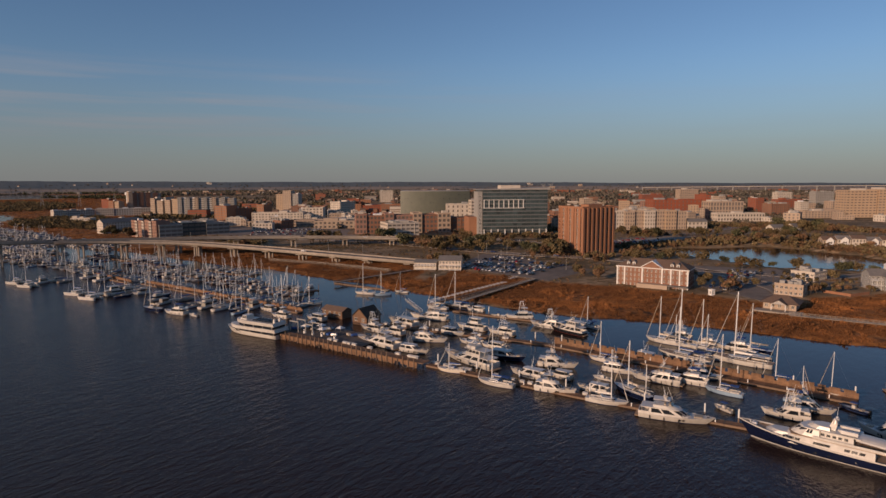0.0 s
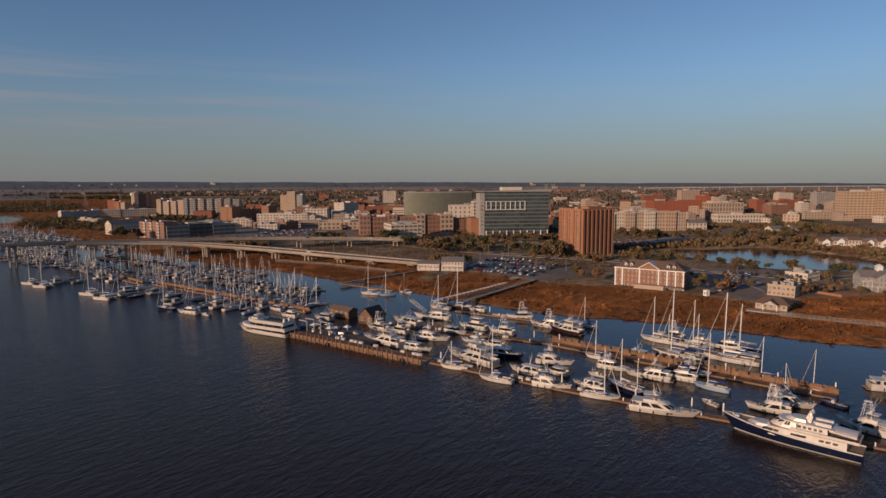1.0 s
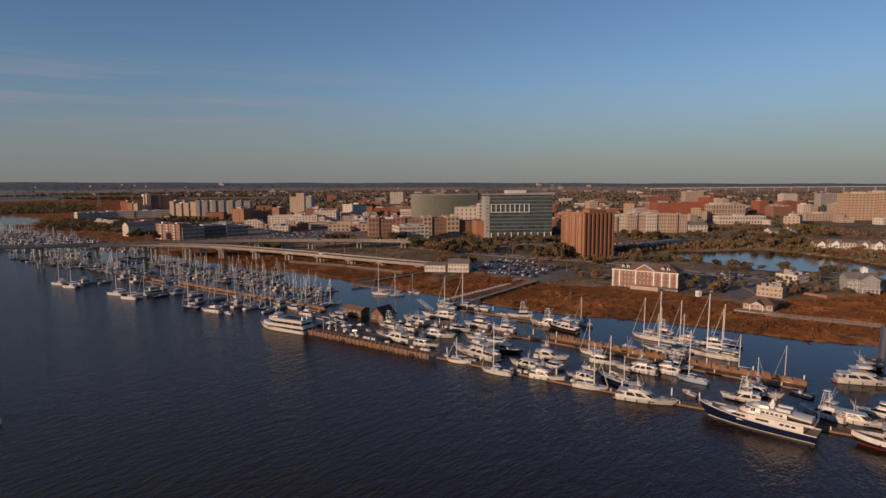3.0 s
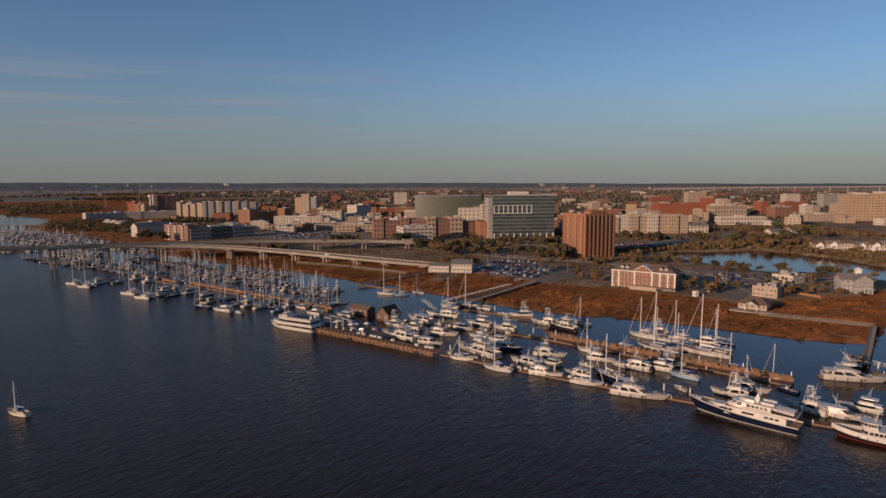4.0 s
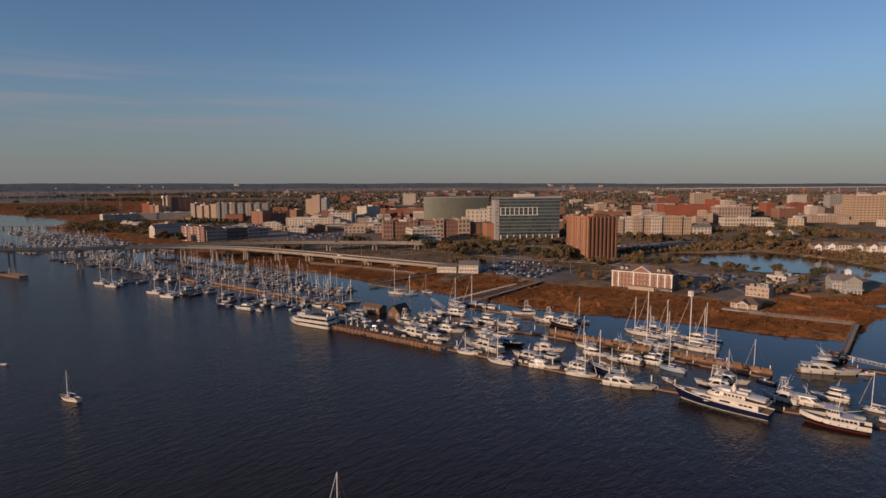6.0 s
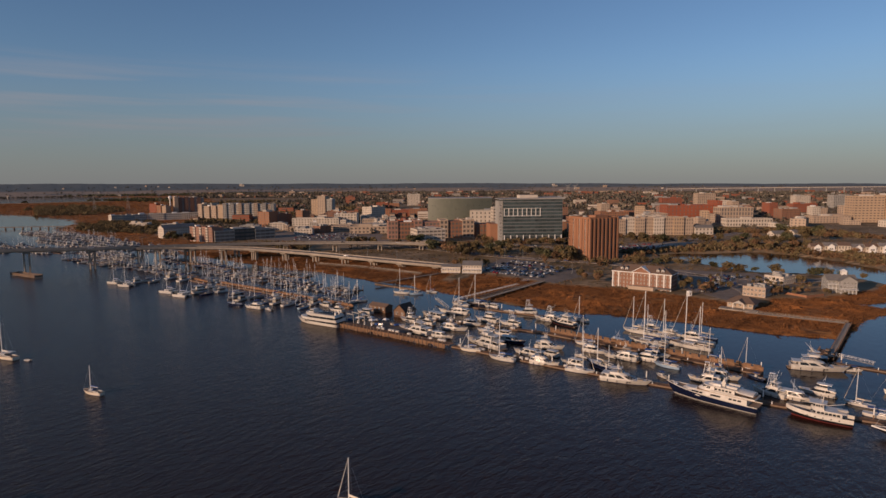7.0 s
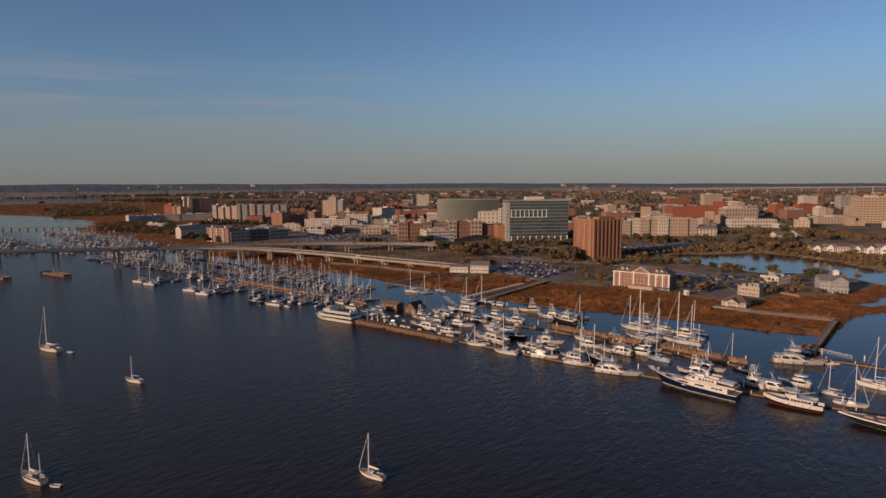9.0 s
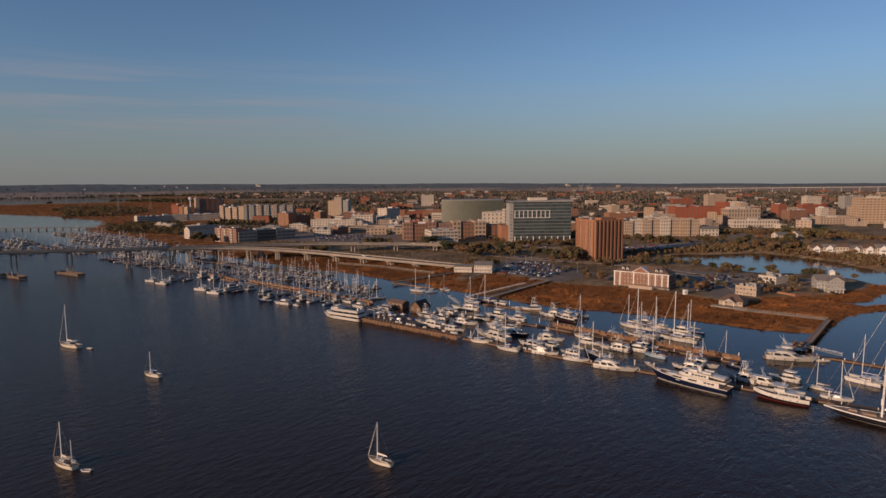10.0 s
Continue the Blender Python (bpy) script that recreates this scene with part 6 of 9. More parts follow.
def build_blue_yacht():
    ob = thing("superyacht", "large yacht with navy hull and white upper decks", "yacht", pose(92.6, 186.4, 0, 0, 0, 137.5))
    L = 32.0
    rings, sheer = hull(L, 7.2, 2.15, 0.85, 0.11, 0.5, 0.92, 0.7, 0.3, 17, 0.32)
    hl = hull_part(ob, rings, NAVY, TRIM)
    deck_part(ob, sheer, TEAK)
    rail_part(ob, sheer, 10, 17, 0.8, 0.03)
    bm = bmesh.new()
    for s in (-1, 1):
        for (x, w, zz), (x2, w2, z2) in zip(sheer, sheer[1:]):
            loft(bm, [[(x, s * (w + 0.02), zz), (x, s * (w - 0.15), zz), (x, s * (w - 0.15), zz + 0.3), (x, s * (w + 0.02), zz + 0.3)],
                      [(x2, s * (w2 + 0.02), z2), (x2, s * max(w2 - 0.15, 0.0), z2), (x2, s * max(w2 - 0.15, 0.0), z2 + 0.3), (x2, s * (w2 + 0.02), z2 + 0.3)]])
    part("bulwark_cap", bm, GELCOAT, ob)
    side_windows(hl, [-L * 0.30 + i * 2.6 for i in range(6)], 3.55, 1.05, 1.4, 0.4)
    m1 = house(ob, "main_deckhouse", -L * 0.40, L * 0.20, 6.7, 2.1, 4.35, GELCOAT, 1.6, 0.0, 0.97, 0.35)
    side_windows(m1, [-L * 0.34, -L * 0.295, -L * 0.25, -L * 0.13, -L * 0.095, -L * 0.06, L * 0.06, L * 0.10, L * 0.14], 3.3, 3.15, 3.75, 1.1, lean=0.15)
    house(ob, "foredeck_coachroof", L * 0.14, L * 0.345, 4.6, 2.6, 4.0, GELCOAT, 2.4, -0.2, 0.8, 0.5)
    bm = bmesh.new()
    prism(bm, [(-L * 0.475, -3.3), (L * 0.12, -3.15), (L * 0.15, 0), (L * 0.12, 3.15), (-L * 0.475, 3.3)], 4.35, 4.5)
    part("upper_deck", bm, TEAK, ob)
    bm = bmesh.new()
    for s in (-1, 1):
        box(bm, -L * 0.475, s * 3.25 - 0.06, 4.5, -L * 0.02, s * 3.25 + 0.06, 5.1)
    box(bm, -L * 0.478, -3.2, 4.5, -L * 0.472, 3.2, 5.1)
    part("bulwark", bm, GELCOAT, ob)
    house(ob, "wheelhouse", -L * 0.06, L * 0.135, 5.4, 4.5, 6.45, GELCOAT, 2.0, 0.1, 0.84, 0.5, (0.40, 0.86), posts=2, span=(0.5, 0.95))
    m2 = house(ob, "upper_deckhouse", -L * 0.27, -L * 0.05, 5.3, 4.5, 6.4, GELCOAT, 0.1, 0.1, 0.95, 0.1)
    side_windows(m2, [-L * 0.235 + i * 1.15 for i in range(5)], 2.62, 5.35, 5.95, 0.75)
    bm = bmesh.new()
    prism(bm, [(-L * 0.31, -2.9), (L * 0.04, -2.6), (L * 0.075, 0), (L * 0.04, 2.6), (-L * 0.31, 2.9)], 6.42, 6.58)
    part("boat_deck", bm, GELCOAT, ob)
    house(ob, "sun_deck", -L * 0.12, L * 0.03, 4.0, 6.58, 7.4, GELCOAT, 1.1, 0.1, 0.9, 0.5)
    bm = bmesh.new()
    loft(bm, [[(-L * 0.15, -0.8, 6.6), (-L * 0.10, -0.8, 6.6), (-L * 0.10, 0.8, 6.6), (-L * 0.15, 0.8, 6.6)],
              [(-L * 0.165, -0.35, 9.4), (-L * 0.135, -0.35, 9.4), (-L * 0.135, 0.35, 9.4), (-L * 0.165, 0.35, 9.4)]])
    box(bm, -L * 0.16, -1.5, 8.4, -L * 0.135, 1.5, 8.6)
    ms = part("mast", bm, GELCOAT, ob)
    for y in (-1.3, 1.3):
        bm = bmesh.new()
        rod(bm, (-L * 0.148, y, 8.6), (-L * 0.148, y, 9.4), 0.5, 0.3, 10)
        part("radar_dome", bm, GELCOAT, ms)
    spar(ob, "antenna", (-L * 0.15, 0, 9.4), (-L * 0.155, 0, 12.2), 0.05, SPAR, 0.02, parent=ms)
    for y in (-1.6, 1.6):
        bm = bmesh.new()
        loft(bm, [[(-L * 0.29, y - 0.8, 6.8), (-L * 0.29, y + 0.8, 6.8), (-L * 0.29, y + 0.5, 7.5), (-L * 0.29, y - 0.5, 7.5)],
                  [(-L * 0.19, y - 0.7, 6.8), (-L * 0.19, y + 0.7, 6.8), (-L * 0.185, y + 0.4, 7.5), (-L * 0.185, y - 0.4, 7.5)],
                  [(-L * 0.17, y - 0.1, 7.0), (-L * 0.17, y + 0.1, 7.0), (-L * 0.165, y + 0.1, 7.4), (-L * 0.165, y - 0.1, 7.4)]])
        part("tender", bm, GELCOAT, ob)
    bm = bmesh.new()
    n = 7
    loft(bm, [[(-L * 0.455, 2.8 * math.cos(math.pi * k / n), 5.6 + 0.9 * math.sin(math.pi * k / n)) for k in range(n + 1)] + [(-L * 0.455, -2.6, 5.5), (-L * 0.455, 2.6, 5.5)],
              [(-L * 0.28, 2.8 * math.cos(math.pi * k / n), 6.0 + 0.7 * math.sin(math.pi * k / n)) for k in range(n + 1)] + [(-L * 0.28, -2.6, 5.9), (-L * 0.28, 2.6, 5.9)]])
    part("awning", bm, GELCOAT, ob)
    bm = bmesh.new()
    for x in (-0.445, -0.37, -0.30):
        for s in (-1, 1):
            rod(bm, (L * x, s * 2.6, 4.5), (L * x, s * 2.6, 5.7), 0.06, n=5)
    part("awning_post", bm, STEEL, ob)
    bm = bmesh.new()
    box(bm, L * 0.37, -0.6, 3.5, L * 0.41, 0.6, 4.0, taper=0.1)
    rod(bm, (L * 0.42, 0, 3.6), (L * 0.42, 0, 4.3), 0.2, n=8)
    part("windlass", bm, SPAR, ob)


def build_trawler_yacht():
    ob = thing("expedition_yacht", "white expedition yacht with dark hull and red boot stripe", "yacht", pose(120.8, 169.8, 0, 0, 0, 144))
    L = 19.0
    rings, sheer = hull(L, 6.2, 1.15, 0.8, 0.10, 0.5, 0.8, 0.7, 0.3, 15, 0.45)
    hl = hull_part(ob, rings, BLACKHULL, REDBOOT)
    deck_part(ob, sheer, TEAK)
    rail_part(ob, [(x, w, zz + 1.35) for x, w, zz in sheer], 8, 15, 0.6, 0.03)
    bm = bmesh.new()
    for (x, w, zz), (x2, w2, z2) in zip(sheer, sheer[1:]):
        for s in (-1, 1):
            loft(bm, [[(x, s * w, zz), (x, s * (w - 0.12), zz), (x, s * (w - 0.12), zz + 1.35), (x, s * w, zz + 1.35)], [(x2, s * w2, z2), (x2, s * (w2 - 0.12), z2), (x2, s * (w2 - 0.12), z2 + 1.35), (x2, s * w2, z2 + 1.35)]])
    part("bulwark", bm, GELCOAT, ob)
    for s in (-1, 1):
        for i in range(5):
            bm = bmesh.new()
            rod(bm, (-L * 0.3 + i * 2.2, s * 3.0, 1.75), (-L * 0.3 + i * 2.2, s * 3.16, 1.75), 0.2, n=10)
            part("porthole", bm, TINTED, hl)
    house(ob, "deckhouse", -L * 0.34, L * 0.14, 5.0, 1.6, 3.9, GELCOAT, 0.5, 0.1, 0.95, 0.3, (0.5, 0.82), posts=6)
    house(ob, "pilothouse", -L * 0.08, L * 0.13, 4.4, 3.9, 5.9, GELCOAT, 0.2, 0.5, 0.9, 0.3, (0.5, 0.85), posts=3)
    bm = bmesh.new()
    box(bm, -L * 0.40, -2.8, 3.92, -L * 0.08, 2.8, 4.06, taper=0.06)
    box(bm, -L * 0.11, -2.3, 5.9, L * 0.15, 2.3, 6.05, taper=0.08)
    part("roof_deck", bm, GELCOAT, ob)
    spar(ob, "mast", (-L * 0.04, 0, 6.0), (-L * 0.07, 0, 10.5), 0.16, GELCOAT, 0.07)
    spar(ob, "antenna", (-L * 0.02, 1.2, 6.0), (-L * 0.02, 1.2, 12.0), 0.04, SPAR, 0.02)
    spar(ob, "derrick", (-L * 0.1, 0, 5.0), (-L * 0.36, 0, 6.6), 0.09, GELCOAT, 0.06)
    place(P_DINGHY, 126.0, 166.0, 144, 0.9, 4.08, label="white tender carried on an upper deck")


def build_sail_superyacht():
    ob = thing("sailing_superyacht", "long dark-hulled sailing yacht with one very tall mast", "sailing yacht", pose(148.4, 144.9, 0, 0, 0, 143.5))
    L = 46.0
    rings, sheer = hull(L, 8.6, 2.0, 0.35, 0.15, 0.48, 0.6, 0.7, 0.1, 17)
    hull_part(ob, rings, BLACKHULL, TRIM)
    deck_part(ob, sheer, TEAK)
    rail_part(ob, sheer, 0, 17, 0.8, 0.03)
    bm = bmesh.new()
    for (x, w, zz), (x2, w2, z2) in zip(sheer, sheer[1:]):
        for s in (-1, 1):
            loft(bm, [[(x, s * (w + 0.03), zz - 0.25), (x, s * (w - 0.1), zz - 0.25), (x, s * (w - 0.1), zz + 0.12), (x, s * (w + 0.03), zz + 0.12)],
                      [(x2, s * (w2 + 0.03), z2 - 0.25), (x2, s * (w2 - 0.1), z2 - 0.25), (x2, s * (w2 - 0.1), z2 + 0.12), (x2, s * (w2 + 0.03), z2 + 0.12)]])
    part("cove_stripe", bm, TRIM, ob)
    house(ob, "deckhouse", -L * 0.18, L * 0.06, 4.4, 2.1, 3.9, GELCOAT, 1.4, 0.3, 0.88, 0.4, (0.35, 0.75), posts=5)
    house(ob, "fore_hatch_house", L * 0.16, L * 0.26, 2.8, 2.2, 2.9, TEAK, 0.6, 0.2, 0.9, 0.4)
    bm = bmesh.new()
    box(bm, L * 0.28, -0.8, 2.5, L * 0.34, 0.8, 3.1, taper=0.15)
    part("deck_locker", bm, TEAK, ob)
    m = spar(ob, "mast", (L * 0.132, 0, 2.0), (L * 0.125, 0, 42.0), 0.36, TRIM, 0.2, n=10)
    for f, w in ((10, 3.0), (18, 2.7), (26, 2.2), (34, 1.6)):
        spar(ob, "spreader", (L * 0.13, -w, f), (L * 0.13, w, f), 0.07, SPAR, parent=m)
    b = spar(ob, "boom", (L * 0.12, 0, 5.0), (-L * 0.26, 0, 5.2), 0.4, TRIM, 0.3, n=10)
    bm = bmesh.new()
    rod(bm, (L * 0.11, 0, 5.6), (-L * 0.24, 0, 5.6), 0.38, 0.28, 8)
    part("sail_cover", bm, CANVAS_TAN, b)
    bm = bmesh.new()
    rod(bm, (L * 0.48, 0, 2.7), (L * 0.127, 0, 41), 0.06, n=5)
    rod(bm, (L * 0.36, 0, 2.6), (L * 0.127, 0, 31), 0.05, n=5)
    rod(bm, (-L * 0.48, 0, 2.1), (L * 0.127, 0, 41.5), 0.03, n=4)
    for s in (-1, 1):
        rod(bm, (L * 0.125, s * 4.0, 2.1), (L * 0.13, s * 2.9, 10), 0.03, n=4)
        rod(bm, (L * 0.13, s * 2.9, 10), (L * 0.13, s * 2.1, 26), 0.03, n=4)
        rod(bm, (L * 0.13, s * 2.1, 26), (L * 0.127, 0, 41.5), 0.03, n=4)
    part("rigging", bm, WIRE, ob)


build_ferry()
build_blue_yacht()
build_trawler_yacht()
build_sail_superyacht()

# ---- roads, lots and cars ----
def road(name, pts, width, label, z=1.88, mat=ASPHALT, lines=True):
    """A road along points of the plan, with kerbs and a broken centre line."""
    p = [Vector((*q, z)) for q in pts]
    fine = []
    for i in range(len(p) - 1):
        a, b, c, d = p[max(i - 1, 0)], p[i], p[i + 1], p[min(i + 2, len(p) - 1)]
        for k in range(6):
            t = k / 6
            fine.append(0.5 * (2 * b + (c - a) * t + (2 * a - 5 * b + 4 * c - d) * t * t + (3 * b - a - 3 * c + d) * t ** 3))
    fine.append(p[-1])
    side = []
    for i in range(len(fine)):
        d = fine[min(i + 1, len(fine) - 1)] - fine[max(i - 1, 0)]
        side.append(Vector((-d.y, d.x, 0)).normalized())
    ob = thing(name, label, "road", Matrix.Identity(4), kind="structure")
    for nm, y0, y1, up, m in (("asphalt", -width / 2, width / 2, 0.0, mat), ("kerb", -width / 2 - 1.6, -width / 2, 0.14, CONCRETE), ("kerb", width / 2, width / 2 + 1.6, 0.14, CONCRETE)):
        bm = bmesh.new()
        loft(bm, [[q + s * y0 + Vector((0, 0, up - 0.4)), q + s * y1 + Vector((0, 0, up - 0.4)), q + s * y1 + Vector((0, 0, up)), q + s * y0 + Vector((0, 0, up))] for q, s in zip(fine, side)])
        part(nm, bm, m, ob)
    if lines:
        bm = bmesh.new()
        for i in range(0, len(fine) - 1):
            a, b = fine[i].lerp(fine[i + 1], 0.1), fine[i].lerp(fine[i + 1], 0.6)
            s = side[i] * 0.12
            up = Vector((0, 0, 0.006))
            bm.faces.new([bm.verts.new(v) for v in (a - s + up, b - s + up, b + s + up, a + s + up)])
        part("centre_line", bm, PAINT_LINE, ob)


road("road", [(-210, 742), (-65, 684), (0, 632), (35, 598), (84, 562), (146, 527), (196, 462), (206, 400), (200, 372)], 11, "asphalt street between the marsh and the town")
road("road", [(0, 632), (12, 700), (60, 715), (124, 662), (204, 690), (318, 755), (430, 860)], 10, "asphalt street past the glass hospital")
road("road", [(196, 462), (230, 440), (252, 425), (300, 440)], 7, "narrow lane to the houses on the point", lines=False)
road("road", [(84, 562), (120, 600), (170, 610)], 7, "asphalt drive beside the brick tower", lines=False)


def lot(label, pts, z=1.86, mat=ASPHALT):
    bm = bmesh.new()
    prism(bm, pts, z - 1.4, z)
    tagged(part("car_park", bm, mat), label, "car park", kind="structure")


lot("asphalt car park between the marsh and the brick tower", [(22, 488), (78, 424), (118, 470), (74, 548), (50, 570)])
lot("asphalt car park beside the waterside hotel", [(164, 398), (176, 356), (215, 384), (252, 400), (250, 464), (190, 490)])
lot("asphalt car park behind the highway", [(-300, 790), (-215, 758), (-62, 735), (-56, 762), (-95, 770), (-100, 855), (-190, 900), (-280, 905)])
lot("pale concrete lot beside the lagoon", [(186, 622), (262, 668), (312, 728), (250, 705), (190, 668)], mat=CONCRETE)


def make_car(paint, label, van=False):
    bm = bmesh.new()
    h = 0.35 if van else 0.0
    loft(bm, [[(x, y * 0.9, z) for x, y, z in ring] for ring in (
        [(-2.2, -.9, .35), (2.2, -.9, .35), (2.2, .9, .35), (-2.2, .9, .35)], [(-2.25, -.95, .7), (2.25, -.95, .65), (2.25, .95, .65), (-2.25, .95, .7)], [(-2.1, -.88, .98 + h), (2.0, -.86, .88), (2.0, .86, .88), (-2.1, .88, .98 + h)])])
    box(bm, -1.35, -0.62, 1.42 + h, 0.35, 0.62, 1.5 + h, taper=0.05)
    for x in (-1.35, 1.35):
        for y in (-0.85, 0.68):
            rod(bm, (x, y, 0.32), (x, y + 0.18, 0.32), 0.32, n=8, mi=1)
    loft(bm, [[(-1.9, -.76, .95), (1.1, -.76, .9), (1.1, .76, .9), (-1.9, .76, .95)], [(-1.4, -.62, 1.42 + h), (0.4, -.62, 1.42 + h), (0.4, .62, 1.42 + h), (-1.4, .62, 1.42 + h)]], 2)
    return tagged(part("car", bm, [paint, RUBBER, TINTED]), label, "car", "parked cars")


CAR = [make_car(c, "parked " + n) for c, n in zip(CARS, ("white car on the asphalt lot", "silver car on the asphalt lot", "black car on the asphalt lot", "red car on the asphalt lot", "blue car on the asphalt lot"))]
for i, c_ in enumerate(CAR):
    c_.matrix_basis = pose(60 + i * 3.2, 470 - i * 2.3, 1.87, 0, 0, 54)
rc = random.Random(17)


def car_rows(x0, y0, rows, per, gap=17.0, fill=0.7, deg=-36.0):
    """Rows of parked cars, nose to nose, along deg."""
    u, v = Vector((math.cos(radians(deg)), math.sin(radians(deg)), 0)), Vector((-math.sin(radians(deg)), math.cos(radians(deg)), 0))
    for r in range(rows):
        for i in range(per):
            for s in (0, 5.2):
                p = Vector((x0, y0, 0)) + u * (i * 2.9) + v * (r * gap + s)
                if rc.random() < fill and near_lot(p.x, p.y):
                    copy_thing(rc.choice((CAR[0], CAR[0], CAR[1], CAR[1], CAR[2], CAR[3], CAR[4])), pose(p.x, p.y, 1.87, 0, 0, deg + 90 + rc.choice((0, 180)) + rc.uniform(-2, 2)))


def near_lot(x, y):
    q = [inside_distance(np.array([x]), np.array([y]), poly)[0] for poly in ([(22, 488), (78, 424), (118, 470), (74, 548), (50, 570)], [(164, 398), (178, 372), (192, 392), (232, 440), (246, 458), (190, 486)], [(186, 622), (262, 668), (312, 728), (250, 705), (190, 668)], [(-300, 790), (-215, 758), (-62, 735), (-56, 762), (-95, 770), (-100, 855), (-190, 900), (-280, 905)])]
    return max(q) > 2.0


car_rows(18, 488, 7, 24, 17, 0.62)
car_rows(166, 392, 6, 16, 15, 0.4)
car_rows(190, 640, 4, 22, 20, 0.3, 28)
car_rows(-215, 770, 4, 30, 24, 0.45, 5)


def lamp_post(x, y, z, deg, h=9.0):
    ob = thing("street_lamp", "tall grey street lamp with single arm", "street lamp", pose(x, y, z, 0, 0, deg), "street lamps")
    bm = bmesh.new()
    rod(bm, (0, 0, -0.3), (0, 0, h), 0.13, 0.08, 6)
    rod(bm, (0, 0, h), (1.8, 0, h + 0.4), 0.06, n=5)
    part("pole", bm, STUCCO_GREY, ob)
    bm = bmesh.new()
    box(bm, 1.6, -0.16, h + 0.3, 2.4, 0.16, h + 0.48, taper=0.04)
    part("lamp_head", bm, STUCCO_GREY, ob)


for k in range(9):
    t = k / 8
    lamp_post(-60 + 130 * t, 672 - 112 * t, 1.9, 40, 10)
for x, y, z in ((-205, 577.8, 12.6), (-172, 573.5, 11.0), (-140, 564.8, 9.4), (-108, 552, 8.3), (-79, 537.8, 7.2), (-50, 526, 6.1), (-300, 553, 17.2), (-350, 512, 20.1), (-394, 478, 22.6), (40, 500, 1.9), (60, 520, 1.9), (80, 480, 1.9), (56, 470, 1.9), (100, 470, 1.9), (190, 400, 1.9), (200, 420, 1.9)):
    lamp_post(x, y, z, 250, 9)
for x, y, z, deg in ((-330, 519, 19.05, 37), (-300, 543, 17.6, 37), (-120, 637, 11.2, 12), (-60, 647, 9.5, 2), (-100, 543, 7.9, -22), (20, 612, 1.9, -48), (60, 580, 1.9, -38), (110, 548, 1.9, -35), (175, 492, 1.9, -55), (-30, 659, 1.9, -38), (100, 680, 1.9, -38), (160, 672, 1.9, 20)):
    copy_thing(rc.choice(CAR), pose(x, y, z, 0, 0, deg))["label"] = "small car standing on the road"

# ---- town ----
PANES = {}


def pane_mesh(w, h, bars=1, frame_mat=None, glass=None):
    """One window: a pane in a frame with glazing bars, its face towards -y."""
    key = (round(w, 2), round(h, 2), bars, (frame_mat or TRIM).name, (glass or WINDOW).name)
    if key not in PANES:
        bm = bmesh.new()
        box(bm, -w / 2, 0.02, 0, w / 2, 0.08, h, 0)
        f = min(0.12, w * 0.06)
        for x in [-w / 2, w / 2 - f] + [w * (i / (bars + 1) - 0.5) - f / 2 for i in range(1, bars + 1)]:
            box(bm, x, -0.03, 0, x + f, 0.02, h, 1)
        for z in (0, h - f):
            box(bm, -w / 2 + f, -0.03, z, w / 2 - f, 0.02, z + f, 1)
        me = bpy.data.meshes.new("window")
        bm.to_mesh(me)
        bm.free()
        me.materials.append(glass or WINDOW)
        me.materials.append(frame_mat or TRIM)
        PANES[key] = me
    return PANES[key]


def facade(verts, faces, origin, along, length, z0, z1, bays, floors, fill_w, sill, head, depth=0.25, spots=None, ground=0.0):
    """Adds a wall with window openings and their reveals. along: the run of the wall; the outside is to its right. Gives back the places of the windows."""
    n = Vector((along.y, -along.x, 0))
    fh, bw = (z1 - z0 - ground) / floors, length / bays

    def quad(*pts):
        k = len(verts)
        verts.extend([tuple(p) for p in pts])
        faces.append((k, k + 1, k + 2, k + 3))

    def at(s, z, d=0.0):
        p = origin + along * s - n * d
        return Vector((p.x, p.y, z))
    if ground:
        quad(at(0, z0), at(length, z0), at(length, z0 + ground), at(0, z0 + ground))
    for i in range(floors):
        a, b = z0 + ground + i * fh, z0 + ground + (i + 1) * fh
        s0, h0 = a + fh * sill, a + fh * head
        quad(at(0, a), at(length, a), at(length, s0), at(0, s0))
        quad(at(0, h0), at(length, h0), at(length, b), at(0, b))
        x = 0.0
        for j in range(bays):
            l, r = j * bw + bw * (1 - fill_w) / 2, j * bw + bw * (1 + fill_w) / 2
            quad(at(x, s0), at(l, s0), at(l, h0), at(x, h0))
            quad(at(l, s0), at(l, s0, depth), at(l, h0, depth), at(l, h0))
            quad(at(r, s0, depth), at(r, s0), at(r, h0), at(r, h0, depth))
            quad(at(l, s0), at(r, s0), at(r, s0, depth), at(l, s0, depth))
            quad(at(l, h0, depth), at(r, h0, depth), at(r, h0), at(l, h0))
            if spots is not None:
                p = at((l + r) / 2, s0, depth - 0.04)
                spots.append((p.x, p.y, p.z, math.degrees(math.atan2(along.y, along.x)), r - l, h0 - s0))
            x = r
        quad(at(x, s0), at(length, s0), at(length, h0), at(x, h0))


